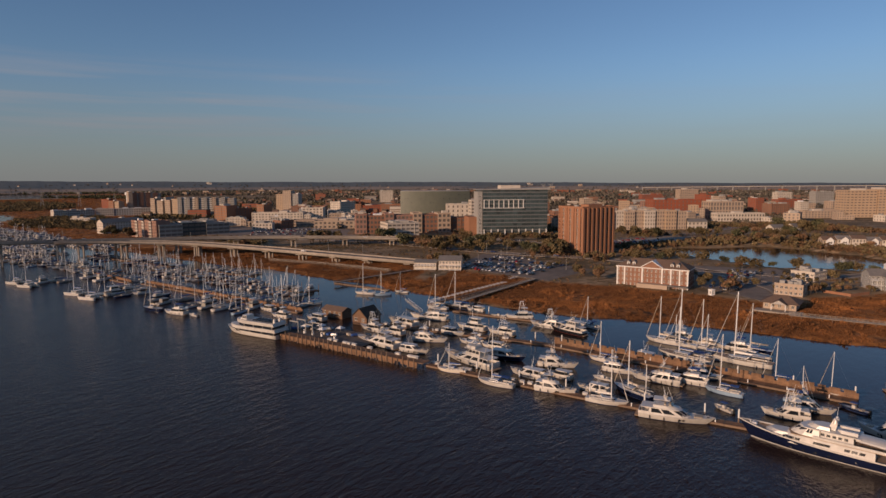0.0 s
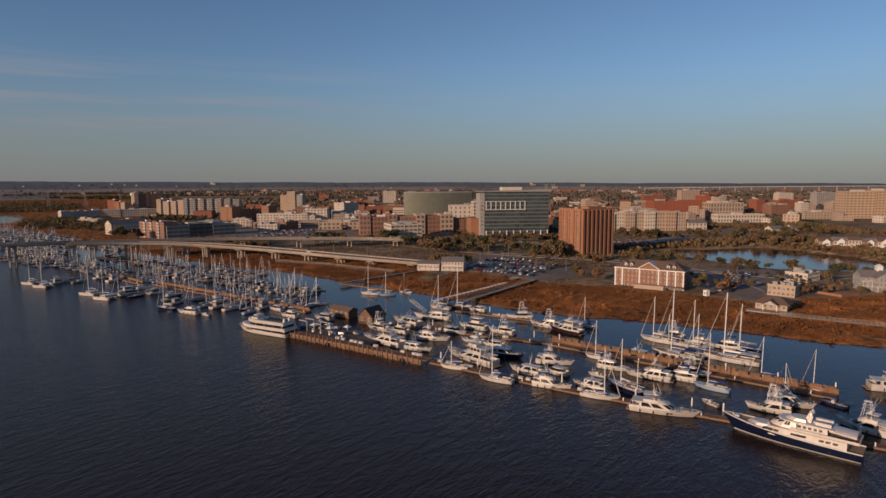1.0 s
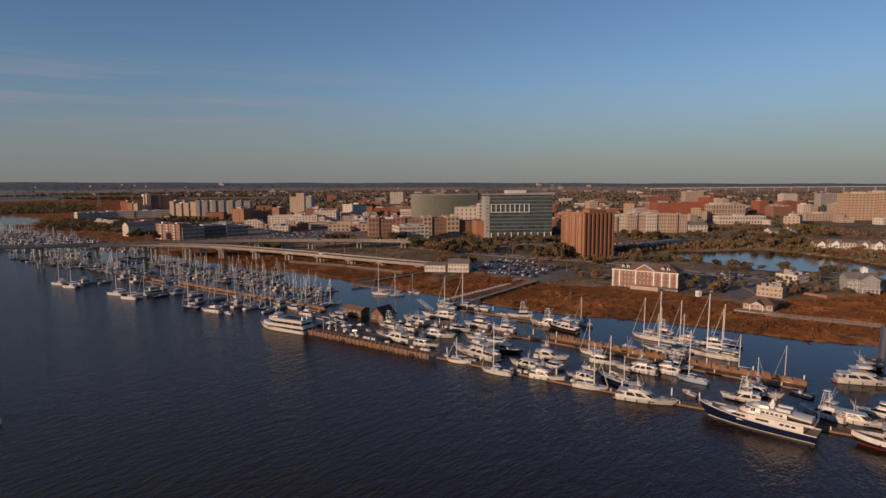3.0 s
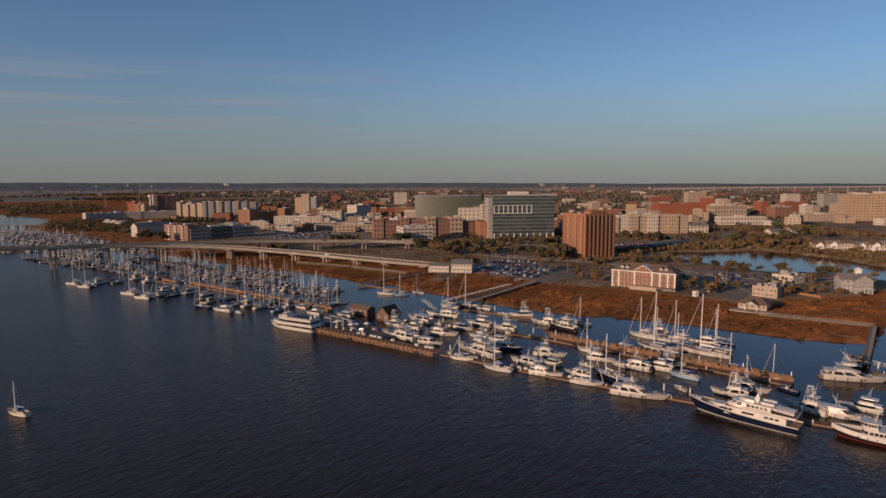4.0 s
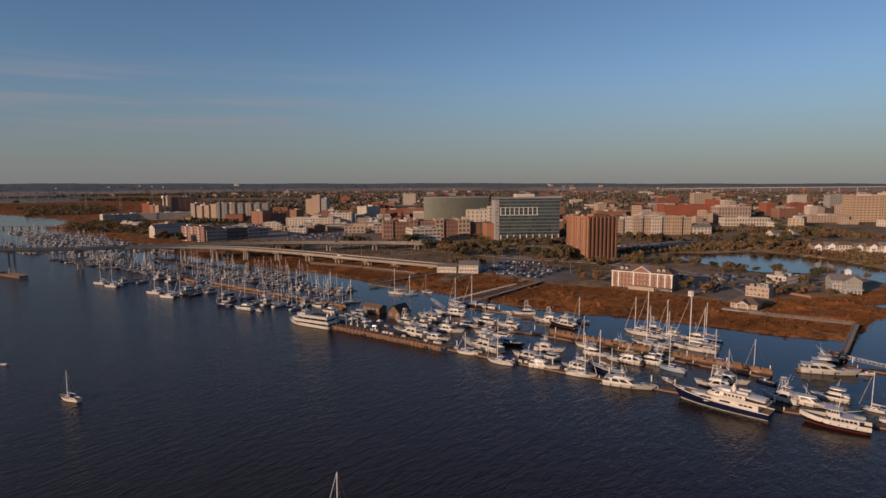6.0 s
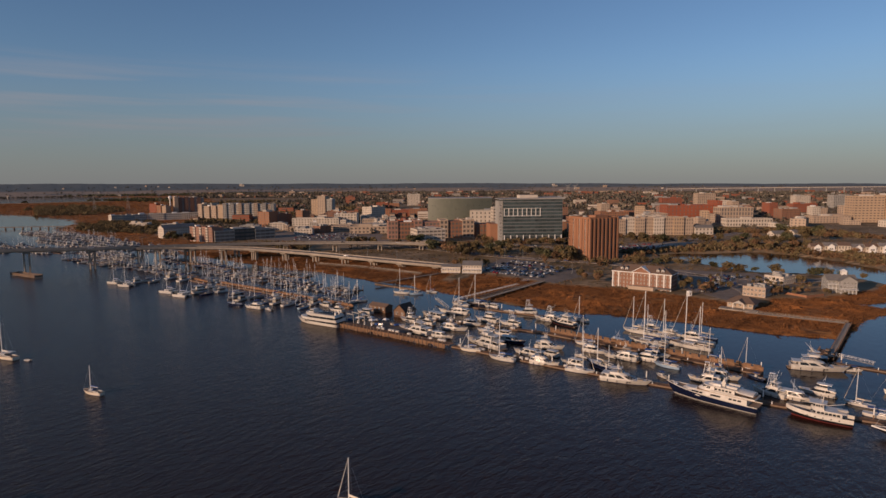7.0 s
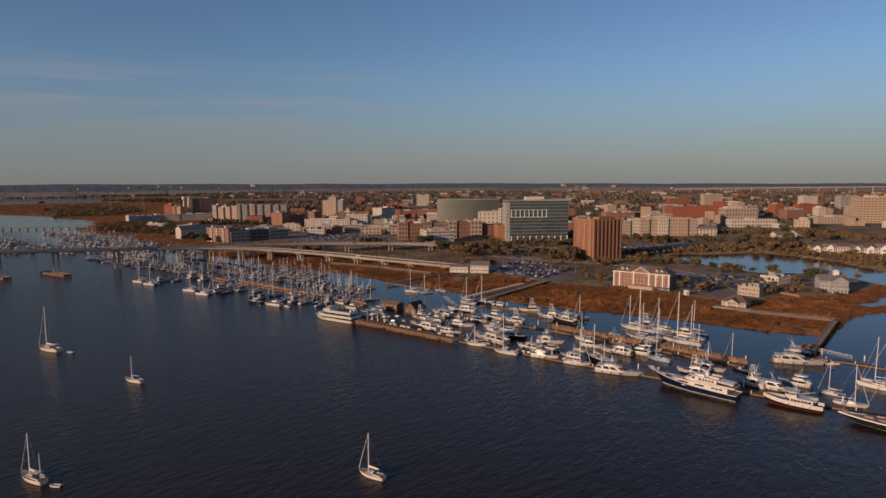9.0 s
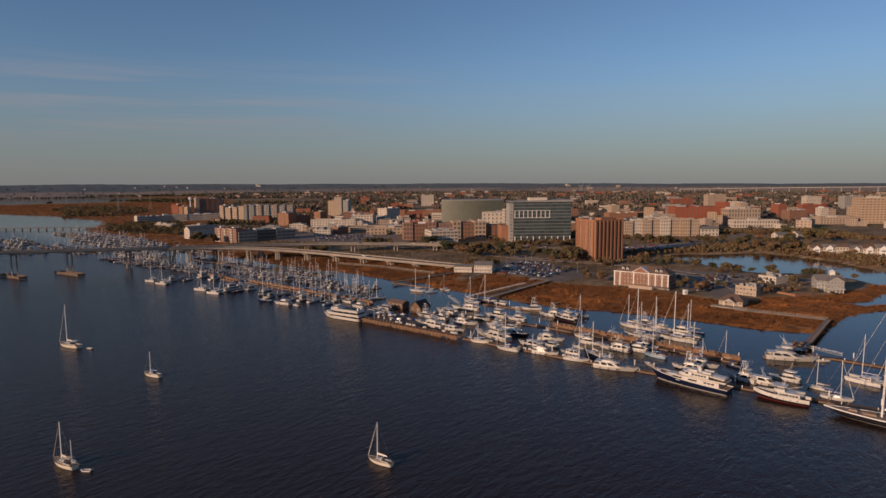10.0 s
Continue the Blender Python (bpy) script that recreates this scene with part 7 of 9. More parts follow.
def block(name, label, x, y, deg, b, a, h, wall, floors, bays_b, bays_a, z0=1.7, fill_w=0.5, sill=0.28, head=0.80, parapet=0.9, ground=0.0, bars=1, frame_mat=None, glass=None, roof=None,
          category="building", group="", right=False, back=False, gear=2, body="wall", depth=0.25, relief=True):
    """A flat-roofed building. (x, y): the corner where its two seen faces meet; deg: the run of the face to the right of it, b long; the other runs a metres back."""
    ob = thing(name, label, category, pose(x, y, 0, 0, 0, deg), group)
    verts, faces, spots = [], [], []
    z1 = z0 + h - parapet
    X, Y = Vector((1, 0, 0)), Vector((0, 1, 0))
    facade(verts, faces, Vector((0, 0, 0)), X, b, z0, z1, bays_b, floors, fill_w, sill, head, depth, spots, ground)
    facade(verts, faces, Vector((0, a, 0)), -Y, a, z0, z1, bays_a, floors, fill_w, sill, head, depth, spots, ground)
    if right:
        facade(verts, faces, Vector((b, 0, 0)), Y, a, z0, z1, bays_a, floors, fill_w, sill, head, depth, spots, ground)
    k = len(verts)
    verts += [(b, 0, z0 - 2), (b, a, z0 - 2), (b, a, z1), (b, 0, z1), (0, a, z0 - 2), (0, a, z1), (0, 0, z0 - 2), (0, 0, z0), (b, 0, z0), (0, a, z0)]
    if not right:
        faces.append((k, k + 1, k + 2, k + 3))
    faces += [(k + 1, k + 4, k + 5, k + 2), (k + 6, k, k + 8, k + 7), (k + 4, k + 6, k + 7, k + 9)]
    me = bpy.data.meshes.new(body)
    me.from_pydata(verts, [], faces)
    w = part_of(body, me, wall, ob)
    bm = bmesh.new()
    box(bm, 0.3, 0.3, z1 - 0.6, b - 0.3, a - 0.3, z1 - 0.1)
    r = part("roof", bm, roof or ROOF_FLAT, ob)
    bm = bmesh.new()
    for q in ((-0.12, -0.12, b + 0.12, 0.3), (-0.12, a - 0.3, b + 0.12, a + 0.12), (-0.12, 0.3, 0.3, a - 0.3), (b - 0.3, 0.3, b + 0.12, a - 0.3)):
        box(bm, q[0], q[1], z1, q[2], q[3], z1 + parapet)
    part("parapet", bm, wall, ob)
    rnd2 = random.Random(int(x * 7 + y))
    if relief and b >= 20:
        bm, every, out = bmesh.new(), rnd2.choice((2, 3)), rnd2.uniform(0.25, 0.6)
        for i in range(0, bays_b + 1, every):
            c = max(0.3, min(b - 0.3, b * i / bays_b))
            box(bm, c - 0.3, -out, z0 - 1, c + 0.3, -0.01, z1 - 0.05)
        for i in range(0, bays_a + 1, every):
            c = max(0.3, min(a - 0.3, a * i / bays_a))
            box(bm, -out, c - 0.3, z0 - 1, -0.01, c + 0.3, z1 - 0.05)
        part("wall_piers", bm, wall, ob)
        for _ in range(rnd2.choice((1, 2, 2))):
            bm, pw, px = bmesh.new(), b * rnd2.uniform(0.12, 0.3), b * rnd2.uniform(0.05, 0.65)
            box(bm, px, a * 0.15, z1 - 0.1, px + pw, a * rnd2.uniform(0.5, 0.85), z1 + rnd2.uniform(2.4, 4.0))
            part("penthouse", bm, rnd2.choice((wall, STUCCO_GREY, STUCCO_WHITE)), r)
    for _ in range(gear):
        bm = bmesh.new()
        gw, gd, gh = rnd2.uniform(2, 5), rnd2.uniform(2, 5), rnd2.uniform(1.5, 3.2)
        gx, gy = rnd2.uniform(1, max(1.1, b - gw - 1)), rnd2.uniform(1, max(1.1, a - gd - 1))
        box(bm, gx, gy, z1 - 0.1, gx + gw, gy + gd, z1 + gh, taper=0.1)
        part("roof_plant", bm, STUCCO_GREY, r)
    if y < 600:
        for sx, sy, sz, ang, ww, hh in spots:
            part_of("window", pane_mesh(ww, hh, bars, frame_mat, glass), [], w, m=pose(sx, sy, sz, 0, 0, ang))
    else:
        rows = {}
        for sx, sy, sz, ang, ww, hh in spots:
            rows.setdefault(round(ang), []).append((sx, sy, sz, ang, ww, hh))
        for row in rows.values():
            bm = bmesh.new()
            for sx, sy, sz, ang, ww, hh in row:
                v = [bm.verts.new(pose(sx, sy, sz, 0, 0, ang) @ Vector(p)) for p in ((-ww / 2, 0, 0), (ww / 2, 0, 0), (ww / 2, 0, hh), (-ww / 2, 0, hh))]
                bm.faces.new(v)
            tagged(part("windows", bm, glass or FARPANE, w), kind="stuff")
    return ob


def long_block(name, label, x, y, deg, depth, segs, z0=1.7, category="building", group="", storey=3.6, roofs=True):
    """A long building of joined segments: (width, height, set-back of the front, wall material, window share, bay width), each with its own front, roof and plant."""
    ob = thing(name, label, category, pose(x, y, 0, 0, 0, deg), group)
    X, Y, sx, r2 = Vector((1, 0, 0)), Vector((0, 1, 0)), 0.0, random.Random(int(abs(x) * 3 + y))
    for i, (w, h, back, mat, fill, bay) in enumerate(segs):
        verts, faces, spots = [], [], []
        z1, fl = z0 + h - 0.8, max(1, int(h / storey))
        e = 0.02 * (i % 2)
        facade(verts, faces, Vector((sx, back, 0)), X, w, z0, z1, max(1, round(w / bay)), fl, fill, 0.24, 0.80, 0.35, spots)
        facade(verts, faces, Vector((sx, depth - e, 0)), -Y, depth - e - back, z0, z1, max(1, round((depth - back) / (bay * 1.4))), fl, fill * 0.8, 0.24, 0.80, 0.35, spots)
        k = len(verts)
        verts += [(sx + w, back, z0 - 2), (sx + w, depth - e, z0 - 2), (sx + w, depth - e, z1), (sx + w, back, z1), (sx, depth - e, z0 - 2), (sx, depth - e, z1), (sx, back, z0 - 2), (sx, back, z0), (sx + w, back, z0), (sx, depth - e, z0)]
        faces += [(k, k + 1, k + 2, k + 3), (k + 1, k + 4, k + 5, k + 2), (k + 6, k, k + 8, k + 7), (k + 4, k + 6, k + 7, k + 9)]
        me = bpy.data.meshes.new("wing")
        me.from_pydata(verts, [], faces)
        wing = part_of("wing", me, mat, ob)
        bm = bmesh.new()
        box(bm, sx + 0.25, back + 0.25, z1 - 0.5, sx + w - 0.25, depth - e - 0.25, z1 - 0.1)
        part("roof", bm, ROOF_FLAT, wing)
        bm = bmesh.new()
        for q in ((sx - 0.1, back - 0.15, sx + w + 0.1, back + 0.25), (sx - 0.1, depth - e - 0.25, sx + w + 0.1, depth - e + 0.1), (sx - 0.1, back + 0.25, sx + 0.25, depth - e - 0.25), (sx + w - 0.25, back + 0.25, sx + w + 0.1, depth - e - 0.25)):
            box(bm, q[0], q[1], z1, q[2], q[3], z1 + 0.8)
        part("parapet", bm, mat, wing)
        bm = bmesh.new()
        for px, py, pz, ang, ww, hh in spots:
            m = pose(px, py, pz, 0, 0, ang)
            bm.faces.new([bm.verts.new(m @ Vector(p)) for p in ((-ww / 2, 0, 0), (ww / 2, 0, 0), (ww / 2, 0, hh), (-ww / 2, 0, hh))])
        tagged(part("windows", bm, FARPANE, wing), kind="stuff")
        if roofs and w > 7 and r2.random() < 0.75:
            bm = bmesh.new()
            g = w * r2.uniform(0.2, 0.5)
            gx = sx + r2.uniform(0.5, w - g - 0.5)
            box(bm, gx, depth * 0.35, z1 - 0.1, gx + g, depth * 0.7, z1 + r2.uniform(1.4, 3.4), taper=0.1)
            part("roof_plant", bm, r2.choice((STUCCO_GREY, STUCCO_WHITE, TRIM)), wing)
        sx += w
    return ob


# the orange brick tower with deep fins on one face
def build_tower():
    ob = block("apartment_tower", "tall orange brick apartment tower beside the car park", 132, 550, 27, 35.5, 31, 41.5, BRICK_ORANGE, 12, 7, 7, fill_w=0.5, sill=0.12, head=0.86, parapet=1.6, bars=1, category="apartment tower", depth=0.9, relief=False)
    for i in range(8):
        bm = bmesh.new()
        x = 0.9 + i * (35.5 - 1.8) / 7
        box(bm, x - 0.9, -1.3, 1.0, x + 0.9, -0.02, 42.0)
        part("brick_fin", bm, BRICK_ORANGE, ob)
    for i in range(4):
        bm = bmesh.new()
        yy = 2.0 + i * 8.4
        box(bm, -0.5, yy, 1.0, -0.02, yy + 1.2, 42.0)
        part("brick_fin", bm, BRICK_ORANGE, ob)
    bm = bmesh.new()
    box(bm, 14, 8, 41, 30, 18, 44.5, taper=0.1)
    part("lift_house", bm, BRICK_ORANGE, ob)


def build_glass_hospital():
    x, y, deg, b, a, h = 66, 738, 6, 77, 46, 56
    ob = thing("glass_hospital", "green glass hospital block with white column bays", "hospital", pose(x, y, 0, 0, 0, deg))
    z0 = 2.0
    bm = bmesh.new()
    box(bm, 0.5, 0.5, 0, b - 0.5, a, h - 1.2)
    part("core", bm, SPANDREL, ob)
    floors, bays = 11, 15
    fh = (h - 8.0) / floors
    me = pane_mesh(b / bays - 0.18, fh * 0.79, 1, MULLION, CURTAIN)
    for i in range(floors):
        bm = bmesh.new()
        box(bm, 0, 0.05, z0 + 6 + i * fh, b, 0.6, z0 + 6 + i * fh + fh * 0.2)
        part("spandrel_band", bm, MULLION, ob)
        for j in range(bays):
            part_of("window", me, [], ob, m=pose((j + 0.5) * b / bays, 0.16, z0 + 6 + i * fh + fh * 0.205))
    for j in range(10):
        bm = bmesh.new()
        xx = 1.0 + j * (b - 3) / 9
        box(bm, xx, -0.9, 0.5, xx + 1.1, -0.05, z0 + 7.5)
        part("ground_column", bm, TRIM, ob)
    for j in range(9):
        bm = bmesh.new()
        xx = 1.0 + j * 5.8
        zc = z0 + 6 + 6 * fh
        box(bm, xx, -0.8, zc, xx + 0.8, -0.02, zc + fh * 2.1)
        part("white_column", bm, TRIM, ob)
    bm = bmesh.new()
    box(bm, 0.6, -0.85, z0 + 6 + 6 * fh - 0.5, 49, -0.05, z0 + 6 + 6 * fh)
    box(bm, 0.6, -0.85, z0 + 6 + 8.1 * fh, 49, -0.05, z0 + 6 + 8.1 * fh + 0.4)
    part("white_ledge", bm, TRIM, ob)
    bm = bmesh.new()
    box(bm, -5.6, 2, 0, -0.05, 26, h - 3, taper=0.0)
    part("stair_tower", bm, STUCCO_GREY, ob)
    for i in range(10):
        part_of("window", pane_mesh(3.0, 2.6, 2), [], ob, m=pose(-2.8, 1.94, z0 + 4 + i * 4.4))
    bm = bmesh.new()
    box(bm, -15, 8, 0, -5.65, 40, h * 0.42)
    part("brick_wing", bm, BRICK_ORANGE, ob)
    bm = bmesh.new()
    loft(bm, [[(-3, -2, h - 1.2), (b + 2, -2, h - 1.2), (b + 2, a, h - 1.2), (-3, a, h - 1.2)], [(-3, -2, h - 0.6), (b + 2, -2, h + 1.4), (b + 2, a, h + 1.4), (-3, a, h - 0.6)]])
    part("canopy_roof", bm, STUCCO_GREY, ob)
    bm = bmesh.new()
    box(bm, 24, 14, h, 48, 30, h + 4.0, taper=0.2)
    part("roof_plant", bm, STUCCO_WHITE, ob)


def build_green_hall():
    ob = thing("curved_hall", "large hall with curved grey-green cladding", "hall", pose(-38, 961, 0))
    n, w, h = 22, 106, 50
    pts = [(w * i / n, -14 * math.sin(math.pi * (0.15 + 0.85 * i / n)) + 10) for i in range(n + 1)]
    bm = bmesh.new()
    loft(bm, [[(px, py, 0) for px, py in pts] + [(w, 60, 0), (0, 60, 0)], [(px, py, h) for px, py in pts] + [(w, 60, h), (0, 60, h)]])
    part("cladding", bm, GREENPANEL, ob)
    rnd2 = random.Random(4)
    for i in range(n):
        (ax, ay), (bx, by) = pts[i], pts[i + 1]
        ang = math.degrees(math.atan2(by - ay, bx - ax))
        for k in range(7):
            if rnd2.random() < 0.34:
                part_of("window", pane_mesh(1.6, 1.2, 0, MULLION), [], ob, m=pose((ax + bx) / 2, (ay + by) / 2 - 0.07, 8 + k * 6, 0, 0, ang))
    bm = bmesh.new()
    loft(bm, [[(px, py - 0.2, h) for px, py in pts] + [(w, 60, h), (0, 60, h)], [(px, py - 0.2, h + 0.9) for px, py in pts] + [(w, 60, h + 0.9), (0, 60, h + 0.9)]])
    part("roof_edge", bm, STUCCO_GREY, ob)


def hip_roof(ob, x0, y0, x1, y1, z, rise, mat, over=0.6, inset=None, name="roof"):
    bm = bmesh.new()
    i = inset if inset is not None else (y1 - y0) / 2
    v = [bm.verts.new(p) for p in ((x0 - over, y0 - over, z), (x1 + over, y0 - over, z), (x1 + over, y1 + over, z), (x0 - over, y1 + over, z), (x0 - over + i, (y0 + y1) / 2, z + rise), (x1 + over - i, (y0 + y1) / 2, z + rise))]
    for f in ((0, 1, 5, 4), (1, 2, 5), (2, 3, 4, 5), (3, 0, 4), (3, 2, 1, 0)):
        bm.faces.new([v[k] for k in f])
    return part(name, bm, mat, ob)


def build_hotel():
    """The waterside hotel: brick front with white pilasters, centre gable and dormers."""
    L, D, h = 41.5, 16, 11.4
    ob = thing("waterside_hotel", "brick waterside hotel with white pilasters and centre gable", "hotel", pose(117.5, 411.5, 0, 0, 0, -35))
    z0 = 1.4
    verts, faces, spots = [], [], []
    X, Y = Vector((1, 0, 0)), Vector((0, 1, 0))
    facade(verts, faces, Vector((0, 0, 0)), X, L, z0, z0 + h, 17, 4, 0.42, 0.2, 0.80, 0.2, spots)
    facade(verts, faces, Vector((L, 0, 0)), Y, D, z0, z0 + h, 5, 4, 0.42, 0.25, 0.82, 0.2, spots)
    facade(verts, faces, Vector((0, D, 0)), -Y, D, z0, z0 + h, 5, 4, 0.42, 0.25, 0.82, 0.2, spots)
    facade(verts, faces, Vector((L, D, 0)), -X, L, z0, z0 + h, 15, 4, 0.4, 0.25, 0.82, 0.2, None)
    me = bpy.data.meshes.new("wall")
    me.from_pydata(verts, [], faces)
    w = part_of("wall", me, BRICK_BROWN, ob)
    rp = random.Random(2)      # panes lean unevenly back, about 1.8 degrees, to throw sun glints on the water
    for sx, sy, sz, ang, ww, hh in spots:
        part_of("window", pane_mesh(ww, hh, 1, None, HOTELGLASS), [], w, m=pose(sx, sy, sz, rp.gauss(-1.8, 0.5), 0, ang + rp.gauss(0, 0.8)))
    for xx in (0.0, 4.4, 14.9, 26.4, 31.4, 36.3, 40.75):
        bm = bmesh.new()
        box(bm, xx, -0.28, z0, xx + 0.75, -0.004, z0 + h)
        part("pilaster", bm, TRIM, ob)
    bm = bmesh.new()
    box(bm, -0.5, -0.5, z0 + h, L + 0.5, D + 0.5, z0 + h + 0.55)
    part("cornice", bm, TRIM, ob)
    hip_roof(ob, 0, 0, L, D, z0 + h + 0.56, 4.4, ROOF_BROWN, 0.5)
    bm = bmesh.new()
    loft(bm, [[(14.9, -0.6, z0 + h + 0.5), (26.9, -0.6, z0 + h + 0.5), (20.9, -0.6, z0 + h + 4.2)], [(14.9, 7.5, z0 + h + 0.5), (26.9, 7.5, z0 + h + 0.5), (20.9, 7.5, z0 + h + 4.2)]])
    part("gable", bm, BRICK_BROWN, ob)
    bm = bmesh.new()
    for a, b in (((14.5, z0 + h + 0.5), (20.9, z0 + h + 4.45)), ((20.9, z0 + h + 4.45), (27.3, z0 + h + 0.5))):
        loft(bm, [[(a[0], -0.95, a[1]), (a[0], 7.5, a[1]), (a[0], 7.5, a[1] + 0.4), (a[0], -0.95, a[1] + 0.4)], [(b[0], -0.95, b[1]), (b[0], 7.5, b[1]), (b[0], 7.5, b[1] + 0.4), (b[0], -0.95, b[1] + 0.4)]])
    part("gable_coping", bm, TRIM, ob)
    for xx in (5.6, 9.0, 31.0, 34.4):
        bm = bmesh.new()
        box(bm, xx, 1.6, z0 + h + 1.0, xx + 1.7, 5.0, z0 + h + 3.1)
        d = part("dormer", bm, TRIM, ob)
        bm = bmesh.new()
        loft(bm, [[(xx - 0.3, 1.2, z0 + h + 3.1), (xx + 2.0, 1.2, z0 + h + 3.1), (xx + 0.85, 1.2, z0 + h + 4.0)], [(xx - 0.3, 5.5, z0 + h + 3.1), (xx + 2.0, 5.5, z0 + h + 3.1), (xx + 0.85, 5.5, z0 + h + 4.0)]])
        part("dormer_roof", bm, ROOF_GREY, d)
        part_of("window", pane_mesh(1.1, 1.4), [], d, m=pose(xx + 0.85, 1.56, z0 + h + 1.4))
    bm = bmesh.new()
    box(bm, 13.5, -5.2, 0.6, 31, -0.3, z0 + 2.7)
    part("terrace_wing", bm, STUCCO_BEIGE, ob)
    bm = bmesh.new()
    box(bm, 31.2, -4.4, z0 + 2.2, 41.5, -0.3, z0 + 2.5)
    for k in range(3):
        box(bm, 31.6 + k * 4, -4.2, 0.5, 32 + k * 4, -3.8, z0 + 2.2)
    part("veranda", bm, ROOF_GREY, ob)


landing_stage()
build_tower()
build_glass_hospital()
build_green_hall()
build_hotel()
block("white_office", "white office block with ribbon windows", -42, 716, 20, 37, 30, 17.4, STUCCO_WHITE, 3, 7, 6, fill_w=0.8, sill=0.3, head=0.75, ground=3.5)
block("white_clinic", "white low clinic in front of the curved hall", 30, 905, 0, 52, 30, 31, STUCCO_WHITE, 5, 8, 4, fill_w=0.3)
block("white_tower_block", "white slab block beside the glass hospital", 62, 860, 6, 30, 20, 38, STUCCO_WHITE, 8, 5, 3, fill_w=0.85, sill=0.35, head=0.75)
block("red_brick_hall", "long red brick university hall", 390, 1065, 0, 82, 40, 31, BRICK_RED, 5, 12, 5, fill_w=0.25)
block("red_brick_hall", "tall end of the red brick university hall", 474, 1055, 0, 10, 40, 39, BRICK_RED, 7, 2, 5, fill_w=0.25, gear=0)
bx = 231
for i, (wd, hh, mt) in enumerate(((12, 22, STUCCO_BEIGE), (13, 25, STUCCO_WHITE), (13, 24, STUCCO_BEIGE), (12, 25, STUCCO_BEIGE), (14, 24.5, STUCCO_WHITE), (13, 25, STUCCO_BEIGE), (14, 25, STUCCO_TAN), (14, 24, STUCCO_BEIGE))):
    block("apartment_block", "beige apartment block with stepped bays near the lagoon", bx, 813 + (i % 2) * 3, 2, wd, 30, hh, mt, 5, 4, 4, fill_w=0.42, gear=1, group="apartment blocks by the lagoon")
    bx += wd + 0.3
block("hospital_tower", "pale hospital tower with regular windows", 708, 1040, -4, 50, 30, 46, STUCCO_TAN, 10, 8, 4, fill_w=0.62, sill=0.42, head=0.72)
block("hospital_tower", "pale hospital tower wing with regular windows", 759, 1034, -4, 60, 34, 47.5, STUCCO_TAN, 10, 10, 4, fill_w=0.62, sill=0.42, head=0.72)
block("hospital_podium", "low pale hospital wing below the tower", 632, 1030, 2, 66, 26, 12.5, STUCCO_BEIGE, 3, 12, 5, fill_w=0.5)
block("brick_college", "beige and brick college building with tall bays", 466, 1018, 2, 56, 30, 29, STUCCO_BEIGE, 4, 11, 4, fill_w=0.55, sill=0.15, head=0.85)
block("white_terrace", "low white terrace building by the trees", 450, 960, 0, 74, 22, 13, STUCCO_WHITE, 2, 16, 4, fill_w=0.5)
block("brick_house_block", "orange brick block behind the bridge", -336, 1014, -16, 22, 30, 26, BRICK_ORANGE, 6, 5, 5, fill_w=0.45)
# Brown instead of orange brick deepens the shaded middle of this group.
block("brick_house_block", "brown brick block in the shaded middle behind the bridge", -308, 1032, 46, 30, 20, 21, BRICK_BROWN, 6, 6, 4, fill_w=0.5)
block("brick_house_block", "second orange brick block behind the bridge", -276, 1038, -16, 13, 26, 27, BRICK_ORANGE, 6, 3, 4, fill_w=0.45)
block("white_lodge", "white three-storey lodge behind the bridge", -266, 975, 0, 78, 24, 16.5, STUCCO_WHITE, 4, 16, 4, fill_w=0.5)
block("white_lodge", "white tall lodge beside the car deck", -194, 1000, 0, 32, 24, 23, STUCCO_WHITE, 5, 6, 4, fill_w=0.45)
block("car_deck", "long low open car deck", -190, 905, 4, 120, 30, 9, STUCCO_BEIGE, 2, 22, 5, fill_w=0.9, sill=0.35, head=0.85, gear=3)
B1, B2, G1 = STUCCO_BEIGE, STUCCO_TAN, STUCCO_GREY
long_block("apartment_block", "beige sunlit apartment block with projecting bays", -511, 1180, -20, 24, [(10, 34, 0, B1, 0.5, 3.4), (6, 29, 3, G1, 0.7, 3), (12, 30, 0, B1, 0.5, 3.4), (5, 36, 3.5, G1, 0.7, 3), (12, 31, 0, B1, 0.5, 3.4), (6, 33, 3, G1, 0.7, 3), (12, 33, -1, B2, 0.5, 3.4)], category="apartment block", group="apartment blocks behind the bridge")
long_block("apartment_block", "pale grey apartment block with rows of balcony bays", -452, 1157, 8, 26, [(7, 35.5, 0, G1, 0.5, 3.5), (8, 34, 2.5, SIDING, 0.7, 4), (6, 35.5, 0, G1, 0.5, 3), (9, 34.5, 2.5, STUCCO_WHITE, 0.7, 3), (6, 35.5, -0.6, B1, 0.5, 3), (9, 34.5, 2.5, SIDING, 0.7, 3), (6, 35.5, 0, G1, 0.5, 3), (9, 34, 2.5, SIDING, 0.7, 3), (7, 35.5, -0.6, B1, 0.5, 3.5), (9, 33.5, 2.5, SIDING, 0.7, 3), (7, 35.5, 0, G1, 0.5, 3.5), (9, 33.5, 2.5, B1, 0.7, 3), (7, 34, 0, G1, 0.5, 3.5)], category="apartment block", group="apartment blocks behind the bridge")
long_block("apartment_block", "long apartment slab with brown bays and pale end", -706, 1498, 34, 22, [(9, 42, -2, B1, 0.35, 3), (9, 39, 0, BRICK_BROWN, 0.5, 3), (5, 39, 2, G1, 0.7, 2.5), (10, 40, 0, BRICK_BROWN, 0.5, 3.3), (5, 39, 2, G1, 0.7, 2.5), (10, 39, 0, BRICK_BROWN, 0.5, 3.3), (6, 41, 1, G1, 0.5, 3), (10, 38, 0, BRICK_BROWN, 0.5, 3.3), (8, 38, 2, G1, 0.5, 4)], category="apartment block", group="apartment blocks behind the bridge")
